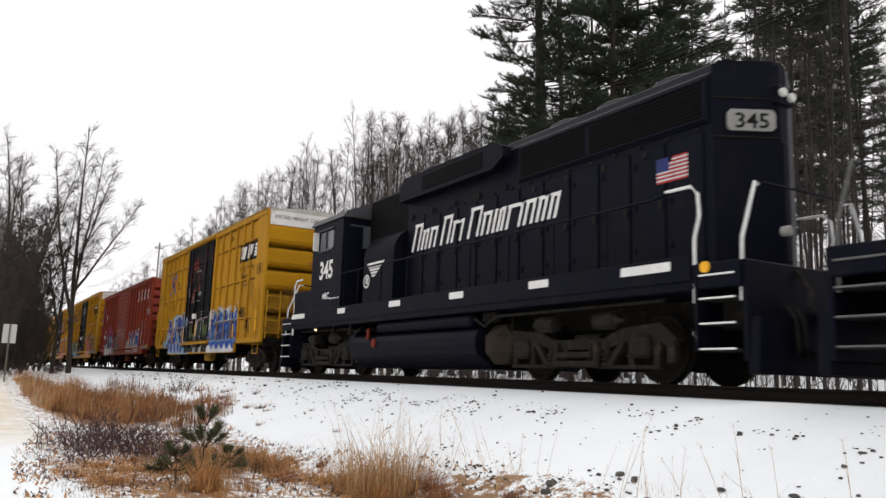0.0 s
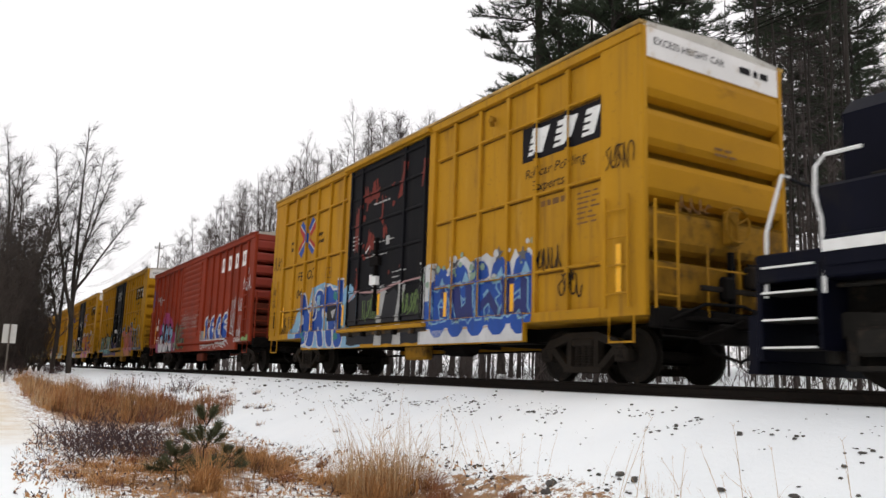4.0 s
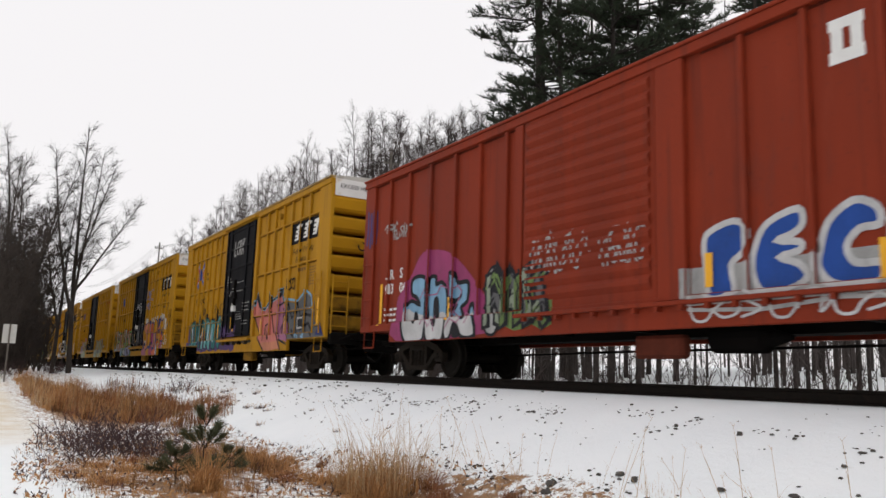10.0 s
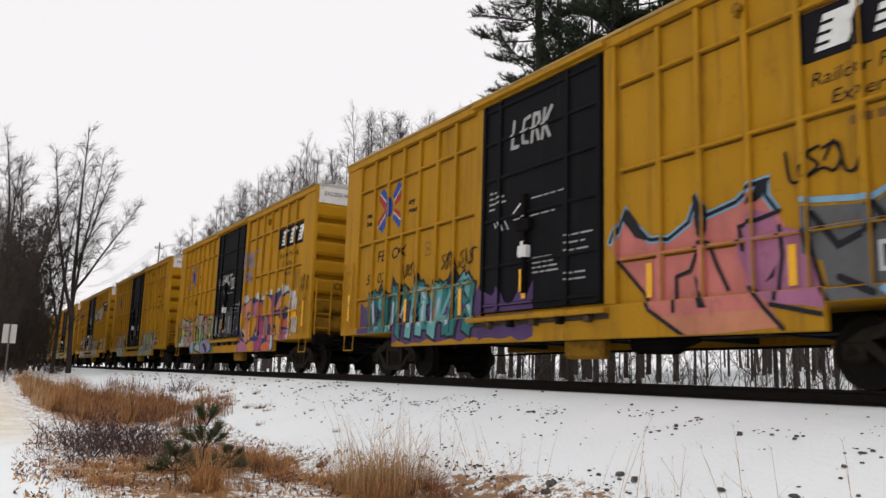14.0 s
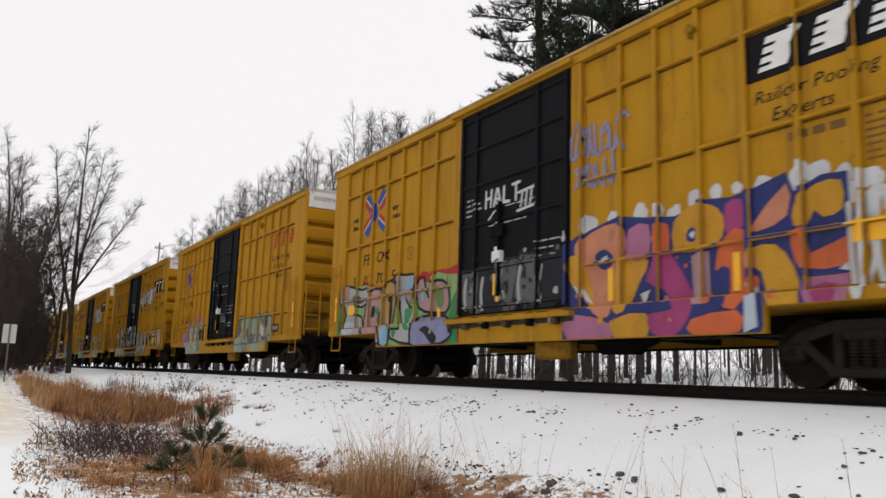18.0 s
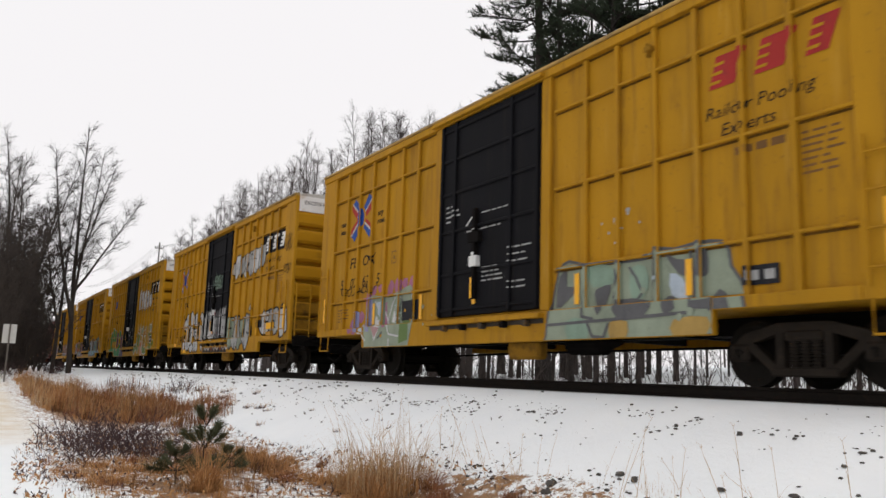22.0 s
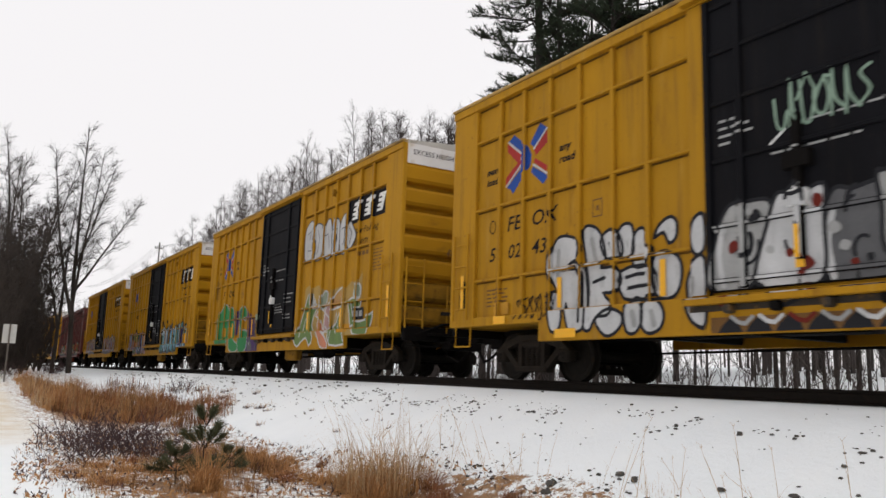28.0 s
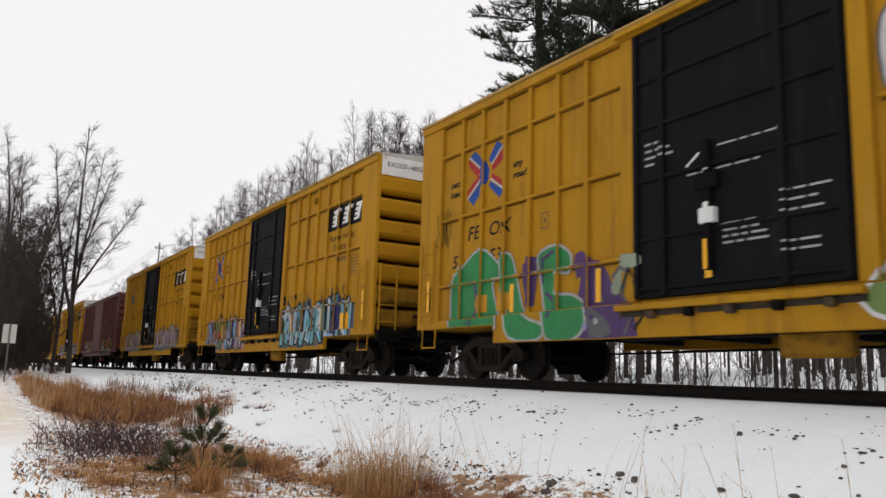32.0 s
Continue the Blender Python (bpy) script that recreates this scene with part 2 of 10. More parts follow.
def snow_material():
    m = bpy.data.materials.new("thin_snow")
    m.use_nodes = True
    n, l = m.node_tree.nodes, m.node_tree.links
    b = n["Principled BSDF"]
    b.inputs["Roughness"].default_value = 0.75
    tc = n.new("ShaderNodeTexCoord")

    def noise_of(scale, detail, rough=0.55):
        q = n.new("ShaderNodeTexNoise")
        q.inputs["Scale"].default_value, q.inputs["Detail"].default_value, q.inputs["Roughness"].default_value = scale, detail, rough
        l.new(tc.outputs["Object"], q.inputs["Vector"])
        return q

    def span(src, a, c, lo=0.0, hi=1.0):
        q = n.new("ShaderNodeMapRange")
        q.inputs[1].default_value, q.inputs[2].default_value, q.inputs[3].default_value, q.inputs[4].default_value = a, c, lo, hi
        l.new(src, q.inputs[0])
        return q.outputs[0]

    def blend(fac, a, c):
        q = n.new("ShaderNodeMix")
        q.data_type = "RGBA"
        l.new(fac, q.inputs[0])
        if isinstance(a, tuple):
            q.inputs[6].default_value = (*a, 1)
        else:
            l.new(a, q.inputs[6])
        if isinstance(c, tuple):
            q.inputs[7].default_value = (*c, 1)
        else:
            l.new(c, q.inputs[7])
        return q.outputs[2]

    def mulv(a, c):
        q = n.new("ShaderNodeMath")
        q.operation = "MULTIPLY"
        l.new(a, q.inputs[0])
        l.new(c, q.inputs[1])
        return q.outputs[0]

    soft = noise_of(0.7, 4)
    snow = blend(span(soft.outputs[0], 0.3, 0.7), (0.865, 0.905, 0.925), (0.925, 0.96, 0.97))
    attr = n.new("ShaderNodeAttribute")
    attr.attribute_name = "litter"
    patch = noise_of(7.0, 9, 0.76)
    fleck = noise_of(14.0, 6, 0.7)
    litter_tone = blend(span(fleck.outputs[0], 0.35, 0.65), (0.17, 0.085, 0.035), (0.36, 0.20, 0.09))
    addn = n.new("ShaderNodeMath")
    l.new(span(patch.outputs[0], 0.30, 0.70, -0.5, 0.5), addn.inputs[0])
    l.new(attr.outputs["Fac"], addn.inputs[1])
    col = blend(span(addn.outputs[0], 0.45, 0.53), snow, litter_tone)
    # mostly unseen dark bed that cuts the light bounced up under the cars
    bed = n.new("ShaderNodeAttribute")
    bed.attribute_name = "bed"
    col = blend(mulv(bed.outputs["Fac"], span(patch.outputs[0], 0.36, 0.44)), col, (0.05, 0.045, 0.04))
    lane = n.new("ShaderNodeAttribute")
    lane.attribute_name = "lane"
    sand = noise_of(1.6, 7, 0.65)
    col = blend(mulv(lane.outputs["Fac"], span(sand.outputs[0], 0.3, 0.6, 0.35, 1.0)), col, (0.70, 0.61, 0.47))
    speck = noise_of(26.0, 4, 0.7)
    col = blend(mulv(span(speck.outputs[0], 0.69, 0.74), span(soft.outputs[0], 0.35, 0.6, 0.2, 1.0)), col, (0.20, 0.16, 0.12))
    husk = noise_of(19.0, 5, 0.7)
    col = blend(mulv(span(husk.outputs[0], 0.56, 0.60), span(attr.outputs["Fac"], 0.1, 0.4, 0.0, 0.9)), col, (0.13, 0.075, 0.04))
    l.new(col, b.inputs["Base Color"])
    bp = n.new("ShaderNodeBump")
    bp.inputs["Strength"].default_value, bp.inputs["Distance"].default_value = 0.5, 0.03
    l.new(fleck.outputs[0], bp.inputs["Height"])
    l.new(bp.outputs[0], b.inputs["Normal"])
    return m


SNOW = snow_material()

# ---- mesh helpers ----


def part(name, bm, material, parent, label="", smooth=False):
    """Links a bmesh as one mesh object under a thing or a part."""
    me = bpy.data.meshes.new(name)
    bmesh.ops.recalc_face_normals(bm, faces=bm.faces)
    if smooth:
        for f in bm.faces:
            f.smooth = True
    bm.to_mesh(me)
    bm.free()
    me.materials.append(material)
    ob = new(name, me)
    ob.parent = parent
    if label:
        ob["label"] = label
    return ob


def thing(name, label, category, group="", m=None):
    ob = new(name)
    ob.empty_display_size = 0.3
    if m is not None:
        ob.matrix_basis = m
    return tagged(ob, label, category, group)


def box(bm, x0, x1, y0, y1, z0, z1, bevel=0.0):
    v = [bm.verts.new((x, y, z)) for z in (z0, z1) for x, y in ((x0, y0), (x1, y0), (x1, y1), (x0, y1))]
    fs = [bm.faces.new([v[i] for i in q]) for q in ((3, 2, 1, 0), (4, 5, 6, 7), (0, 1, 5, 4), (1, 2, 6, 5), (2, 3, 7, 6), (3, 0, 4, 7))]
    if bevel:
        edges = list({e for f in fs for e in f.edges})
        bmesh.ops.bevel(bm, geom=edges, offset=bevel, segments=1, affect="EDGES")
    return bm


def prism(bm, pts, axis, a, b):
    """A polygon in the plane across an axis, drawn out from a to b."""
    def at(p, d):
        return {"x": (d, p[0], p[1]), "y": (p[0], d, p[1]), "z": (p[0], p[1], d)}[axis]
    lo = [bm.verts.new(at(p, a)) for p in pts]
    hi = [bm.verts.new(at(p, b)) for p in pts]
    bm.faces.new(lo[::-1])
    bm.faces.new(hi)
    for i in range(len(pts)):
        j = (i + 1) % len(pts)
        bm.faces.new((lo[i], lo[j], hi[j], hi[i]))
    return bm


def tube(bm, path, radii, n=6, caps=True):
    """A round bar along a path."""
    rings = []
    for i, p in enumerate(path):
        p = Vector(p)
        d = (Vector(path[min(i + 1, len(path) - 1)]) - Vector(path[max(i - 1, 0)])).normalized()
        u = d.orthogonal().normalized()
        w = d.cross(u)
        r = radii[i] if isinstance(radii, (list, tuple)) else radii
        rings.append([bm.verts.new(p + (u * math.cos(2 * math.pi * k / n) + w * math.sin(2 * math.pi * k / n)) * r) for k in range(n)])
    for a, b in zip(rings, rings[1:]):
        for k in range(n):
            bm.faces.new((a[k], a[(k + 1) % n], b[(k + 1) % n], b[k]))
    if caps and n > 2:
        bm.faces.new(rings[0][::-1])
        bm.faces.new(rings[-1])
    return bm


def bars(pts_list, r, n=6):
    bm = bmesh.new()
    for pts in pts_list:
        tube(bm, pts, r, n)
    return bm


def boxes(rows, bevel=0.0):
    bm = bmesh.new()
    for r in rows:
        box(bm, *r, bevel=bevel)
    return bm


def turned(profile, axis="y", n=24):
    """A lathe shape: (radius, distance along the axis)."""
    bm = bmesh.new()
    rings = []
    for r, d in profile:
        ring = []
        for k in range(n):
            c, s = r * math.cos(2 * math.pi * k / n), r * math.sin(2 * math.pi * k / n)
            ring.append(bm.verts.new({"y": (c, d, s), "x": (d, c, s), "z": (c, s, d)}[axis]))
        rings.append(ring)
    for a, b in zip(rings, rings[1:]):
        for k in range(n):
            bm.faces.new((a[k], a[(k + 1) % n], b[(k + 1) % n], b[k]))
    bm.faces.new(rings[0][::-1])
    bm.faces.new(rings[-1])
    return bm


def step01(a, b, x):
    t = min(max((x - a) / (b - a), 0.0), 1.0)
    return t * t * (3 - 2 * t)

# ---- ground, track ----


def toe(x):
    """Height of the low ground beside the embankment; it climbs towards the far crossing."""
    return -1.36 + 0.95 * step01(-16, -46, x)


def ground_z(x, y):
    t = toe(x)
    if y > 0:
        z = -0.26 - 0.35 * step01(1.6, 3.4, y) + 0.075 * max(y - 4.5, 0) - 0.0005 * max(y - 4.5, 0) ** 2 * (y < 70)
        if y >= 70:
            z = -0.61 + 0.075 * 65.5 - 0.0005 * 65.5 ** 2
        z += 0.22 * noise.noise((x * 0.13, y * 0.13, 3.0)) * step01(3, 8, y)
    else:
        z = -0.17 + (-0.10) * step01(-1.3, -2.4, y) + (t + 0.27) * (max(0.0, min(1.0, (-2.2 - y) / 3.1)) ** 1.15)
        z += 0.10 * noise.noise((x * 0.35, y * 0.35, 0.0)) * step01(-2.6, -5, y) + 0.03 * noise.noise((x * 1.3, y * 1.3, 5.0)) * step01(-1.2, -2.2, y)
    return z


LITTER = ((-11.0, -7.7, 2.2, 0.9, 0.62), (-8.6, -5.4, 1.4, 0.6, 0.72), (-11.6, -5.5, 0.9, 0.5, 0.7), (-9.2, -7.3, 1.0, 0.7, 0.66), (-25.0, -6.4, 7.0, 1.3, 0.95), (-21.8, -4.6, 1.9, 0.6, 0.6), (-7.3, -4.9, 0.9, 0.4, 0.6), (-13.2, -7.2, 1.6, 0.8, 0.46), (-10.6, -6.4, 1.4, 0.6, 0.52), (-6.4, -4.5, 1.4, 0.35, 0.5), (-12.8, -6.1, 1.6, 0.5, 0.5))


def litter_at(x, y):
    """How much dead grass shows through the snow."""
    a = 0.40 * step01(-4.4, -5.2, y) * step01(-8.7, -8.0, y)
    for cx, cy, rx, ry, amount in LITTER:
        q = math.hypot((x - cx) / rx, (y - cy) / ry)
        if q < 1.3:
            a = max(a, amount * (1 - step01(0.55, 1.3, q)))
    return a


def lane_at(x, y):
    return step01(-7.8, -8.4, y + 0.3 * noise.noise((x * 0.4, 1.0, 4.0))) * step01(-13, -20, x)


def bed_at(x, y):
    """Dark bare ballast added between the rails, to cut snow bounce under the cars."""
    return step01(1.35, 1.0, abs(y + 0.1))


def grid_line(spans):
    out = []
    for a, b, step in spans:
        n = max(1, round((b - a) / step))
        out += [a + (b - a) * i / n for i in range(n)]
    return out + [spans[-1][1]]


def build_ground():
    xs = grid_line([(-2500, -400, 300), (-400, -120, 28), (-120, -50, 3.5), (-50, -24, 1.0), (-24, 2, 0.28), (2, 12, 1.2), (12, 60, 8), (60, 400, 60), (400, 2500, 420)])
    ys = grid_line([(-2500, -300, 300), (-300, -40, 30), (-40, -12, 3.0), (-12, -2, 0.26), (-2, 2, 0.2), (2, 4, 0.6), (4, 30, 1.6), (30, 120, 9), (120, 2500, 300)])
    verts = [(x, y, ground_z(x, y)) for y in ys for x in xs]
    nx = len(xs)
    faces = [(j * nx + i, j * nx + i + 1, (j + 1) * nx + i + 1, (j + 1) * nx + i) for j in range(len(ys) - 1) for i in range(nx - 1)]
    me = bpy.data.meshes.new("ground")
    me.from_pydata(verts, [], faces)
    me.polygons.foreach_set("use_smooth", [True] * len(faces))
    for key, fn in (("litter", litter_at), ("lane", lane_at), ("bed", bed_at)):
        at = me.attributes.new(key, "FLOAT", "POINT")
        at.data.foreach_set("value", [fn(v[0], v[1]) for v in verts])
    me.materials.append(SNOW)
    return tagged(new("ground", me), "thin snow over the embankment, weeds and trackside lane", "snow", kind="structure")


build_ground()


def build_rails():
    prof = [(-0.07, -0.17), (0.07, -0.17), (0.07, -0.155), (0.012, -0.14), (0.012, -0.045), (0.036, -0.035), (0.036, -0.006), (0.028, 0.0), (-0.028, 0.0), (-0.036, -0.006), (-0.036, -0.035), (-0.012, -0.045), (-0.012, -0.14), (-0.07, -0.155)]
    for side in (-1, 1):
        bm = bmesh.new()
        prism(bm, [(p[0] + side * 0.7525, p[1]) for p in prof], "x", -400, 120)
        ob = part("rail", bm, RAIL, None)
        tagged(ob, "dark rusty steel rail half sunk in snow", "rail", "rails of the track", "structure")


build_rails()

# ---- flat paintwork laid on uneven car sides ----
# A surface is (x0, x1, z0, z1, y): a patch of the side that faces -y; with two more numbers (x, y2)
# it is the narrow forward flank of a rib between depths y and y2.


def clip(poly, x0, x1, z0, z1):
    for axis, lim, keep_less in ((0, x0, False), (0, x1, True), (1, z0, False), (1, z1, True)):
        out = []
        for i, p in enumerate(poly):
            q = poly[i - 1]
            pi = (p[axis] <= lim) if keep_less else (p[axis] >= lim)
            qi = (q[axis] <= lim) if keep_less else (q[axis] >= lim)
            if pi != qi:
                t = (lim - q[axis]) / (p[axis] - q[axis])
                out.append((q[0] + t * (p[0] - q[0]), q[1] + t * (p[1] - q[1])))
            if pi:
                out.append(p)
        poly = out
        if len(poly) < 3:
            return []
    return poly


class Paint:
    """Collects flat shapes for one thing, colour by colour, and lays them on its surfaces."""

    def __init__(self, parent, surfaces):
        self.parent, self.surfaces, self.store, self.count = parent, surfaces, {}, 0

    def poly(self, pts, colour, layer=0, lift=0.0):
        tris = []
        if len(pts) == 3:
            tris = [pts]
        else:
            from_v = [Vector((p[0], p[1], 0)) for p in pts]
            tris = [[pts[i] for i in tri] for tri in tessellate([from_v])]
        self.tris(tris, colour, layer, lift)

    def tris(self, tris, colour, layer=0, lift=0.0):
        self.store.setdefault((colour, layer), []).append((tris, lift))

    def stroke(self, pts, w, colour, layer=0):
        """A brush stroke with round ends."""
        self.count += 1
        lift = 0.00025 * (self.count % 14)
        pts = [Vector((p[0], p[1])) for p in pts]
        left, right = [], []
        for i, p in enumerate(pts):
            a = (p - pts[i - 1]).normalized() if i else (pts[1] - p).normalized()
            b = (pts[i + 1] - p).normalized() if i < len(pts) - 1 else a
            n = Vector((-(a + b).y, (a + b).x))
            n = n.normalized() if n.length > 1e-4 else Vector((-a.y, a.x))
            k = min(1.0 / max(n.dot(Vector((-a.y, a.x))), 0.55), 1.5) * w / 2
            left.append(p + n * k)
            right.append(p - n * k)
        tris = []
        for i in range(len(pts) - 1):
            tris += [[tuple(left[i]), tuple(right[i]), tuple(right[i + 1])], [tuple(left[i]), tuple(right[i + 1]), tuple(left[i + 1])]]
        for p, l, r, d in ((pts[0], left[0], right[0], pts[0] - pts[1]), (pts[-1], left[-1], right[-1], pts[-1] - pts[-2])):
            d = d.normalized() * (l - r).length / 2
            c, h = (l + r) / 2, (l - r) / 2
            arc = [c + h * math.cos(t) + d * math.sin(t) for t in (0, 0.6, 1.2, 1.94, 2.54, math.pi)]
            tris += [[tuple(c), tuple(arc[i]), tuple(arc[i + 1])] for i in range(5)]
        self.tris(tris, colour, layer, lift)

    def text(self, words, x, z, size, colour, layer=0, shear=0.0, width=1.0, bold=0.0, slope=0.0):
        self.tris([[(x + a * width + shear * b, z + b + slope * a) for a, b in tri] for tri in letters(words, size, bold)], colour, layer)

    def lay(self, name, label=""):
        group = {}
        for (colour, layer), shapes in self.store.items():
            verts, faces = group.setdefault(colour, ([], []))
            for tris, lift in shapes:
                for tri in tris:
                    ax, bx = min(p[0] for p in tri), max(p[0] for p in tri)
                    az, bz = min(p[1] for p in tri), max(p[1] for p in tri)
                    for x0, x1, z0, z1, y, *wall in self.surfaces:
                        if ax > x1 or bx < x0 or az > z1 or bz < z0:
                            continue
                        q = clip([tuple(p) for p in tri], x0, x1, z0, z1)
                        if q:
                            area = sum(q[i - 1][0] * q[i][1] - q[i][0] * q[i - 1][1] for i in range(len(q)))
                            if abs(area) < 1e-6:
                                continue
                            if area < 0:
                                q = q[::-1]
                            base = len(verts)
                            out = 0.004 + 0.004 * layer + lift
                            if wall:
                                verts += [(wall[0] + out, y + (wall[1] - y) * (p[0] - x0) / (x1 - x0), p[1]) for p in q]
                            else:
                                verts += [(p[0], y - out, p[1]) for p in q]
                            faces.append(tuple(range(base, base + len(q))))
        made = []
        for colour, (verts, faces) in group.items():
            if faces:
                me = bpy.data.meshes.new(name)
                me.from_pydata(verts, [], faces)
                me.materials.append(colour if not isinstance(colour, str) else SPRAY[colour])
                ob = new(name, me)
                ob.parent = self.parent
                ob["kind"] = "stuff"
                if label:
                    ob["label"] = label
                made.append(ob)
        self.store = {}
        return made


LETTERS = {}


def letters(words, size, bold=0.0):
    """Triangles of built-in lettering, flat in two axes, from its lower left corner."""
    key = (words, size, bold)
    if key not in LETTERS:
        cu = bpy.data.curves.new("lettering", "FONT")
        cu.body, cu.size, cu.offset, cu.resolution_u = words, size, bold, 2
        ob = bpy.data.objects.new("lettering", cu)
        scene.collection.objects.link(ob)
        dg = bpy.context.evaluated_depsgraph_get()
        me = ob.evaluated_get(dg).to_mesh()
        me.calc_loop_triangles()
        LETTERS[key] = [[(me.vertices[i].co.x, me.vertices[i].co.y) for i in t.vertices] for t in me.loop_triangles]
        bpy.data.objects.remove(ob)
        bpy.data.curves.remove(cu)
    return LETTERS[key]


def tessellate(polys):
    from mathutils import geometry
    return geometry.tessellate_polygon(polys)


GLYPH = {
    "P": [[(0.15, 0), (0.2, 1), (0.7, 0.98), (0.85, 0.75), (0.7, 0.5), (0.3, 0.45)]],
    "E": [[(0.85, 0.95), (0.25, 0.9), (0.12, 0.5), (0.25, 0.1), (0.85, 0.05)], [(0.2, 0.5), (0.7, 0.52)]],
    "C": [[(0.85, 0.8), (0.6, 0.97), (0.25, 0.85), (0.12, 0.5), (0.25, 0.15), (0.6, 0.03), (0.88, 0.2)]],
    "A": [[(0.05, 0), (0.4, 1), (0.6, 1), (0.95, 0)], [(0.25, 0.4), (0.75, 0.4)]],
    "H": [[(0.12, 0), (0.15, 1)], [(0.85, 0), (0.88, 1)], [(0.15, 0.5), (0.85, 0.52)]],
    "L": [[(0.15, 1), (0.15, 0.05), (0.85, 0.02)]],
    "T": [[(0.05, 0.95), (0.95, 1)], [(0.5, 0.97), (0.48, 0)]],
    "O": [[(0.5, 1), (0.15, 0.75), (0.12, 0.3), (0.45, 0.02), (0.8, 0.2), (0.88, 0.65), (0.55, 0.99)]],
    "S": [[(0.9, 0.85), (0.5, 1), (0.15, 0.8), (0.3, 0.55), (0.75, 0.45), (0.85, 0.2), (0.5, 0), (0.1, 0.12)]],
    "R": [[(0.12, 0), (0.15, 0.97), (0.7, 0.95), (0.82, 0.7), (0.6, 0.5), (0.2, 0.48)], [(0.5, 0.48), (0.9, 0)]],
    "K": [[(0.12, 0), (0.15, 1)], [(0.9, 1), (0.25, 0.5), (0.92, 0)]],
    "N": [[(0.1, 0), (0.14, 1), (0.82, 0.05), (0.9, 1)]],
    "I": [[(0.5, 0), (0.52, 1)]],
    "D": [[(0.15, 0.02), (0.15, 0.98), (0.6, 0.9), (0.88, 0.5), (0.6, 0.08), (0.18, 0.03)]],
    "Z": [[(0.1, 0.95), (0.88, 0.97), (0.15, 0.05), (0.92, 0.03)]],
    "J": [[(0.75, 1), (0.78, 0.25), (0.5, 0.02), (0.15, 0.2)]],
    "U": [[(0.12, 1), (0.14, 0.3), (0.5, 0.02), (0.85, 0.3), (0.88, 1)]],
    "Y": [[(0.1, 1), (0.5, 0.5), (0.9, 1)], [(0.5, 0.5), (0.48, 0)]],
}
# loose hooks, zigzags and bars that spell nothing
LOOSE = [
    [[(0.1, 0.1), (0.35, 0.95), (0.55, 0.3), (0.9, 0.8)]],
    [[(0.15, 0.9), (0.6, 0.75), (0.3, 0.45), (0.85, 0.1)], [(0.7, 0.95), (0.9, 0.6)]],
    [[(0.1, 0.3), (0.4, 0.05), (0.7, 0.4), (0.45, 0.8), (0.9, 0.98)]],
    [[(0.1, 0.05), (0.5, 0.55), (0.2, 0.95)], [(0.55, 0.1), (0.9, 0.5), (0.6, 0.95)]],
    [[(0.1, 0.7), (0.5, 0.98), (0.85, 0.6)], [(0.2, 0.35), (0.55, 0.6), (0.9, 0.15)]],
    [[(0.3, 0.0), (0.2, 0.6), (0.6, 1.0), (0.8, 0.55)], [(0.45, 0.3), (0.95, 0.25)]],
    [[(0.05, 0.95), (0.3, 0.1), (0.75, 0.35), (0.95, 0.0)], [(0.45, 0.7), (0.85, 0.9)]],
]


def smooth(pts, closed=True, n=4):
    """A soft curve through a few points."""
    out = []
    m = len(pts)
    for i in range(m if closed else m - 1):
        p = [Vector(pts[(i + k) % m] if closed else pts[min(max(i + k, 0), m - 1)]) for k in (-1, 0, 1, 2)]
        for j in range(n):
            t = j / n
            q = 0.5 * ((2 * p[1]) + (p[2] - p[0]) * t + (2 * p[0] - 5 * p[1] + 4 * p[2] - p[3]) * t * t + (3 * p[1] - p[0] - 3 * p[2] + p[3]) * t ** 3)
            out.append((q.x, q.y))
    return out if closed else out + [tuple(pts[-1])]


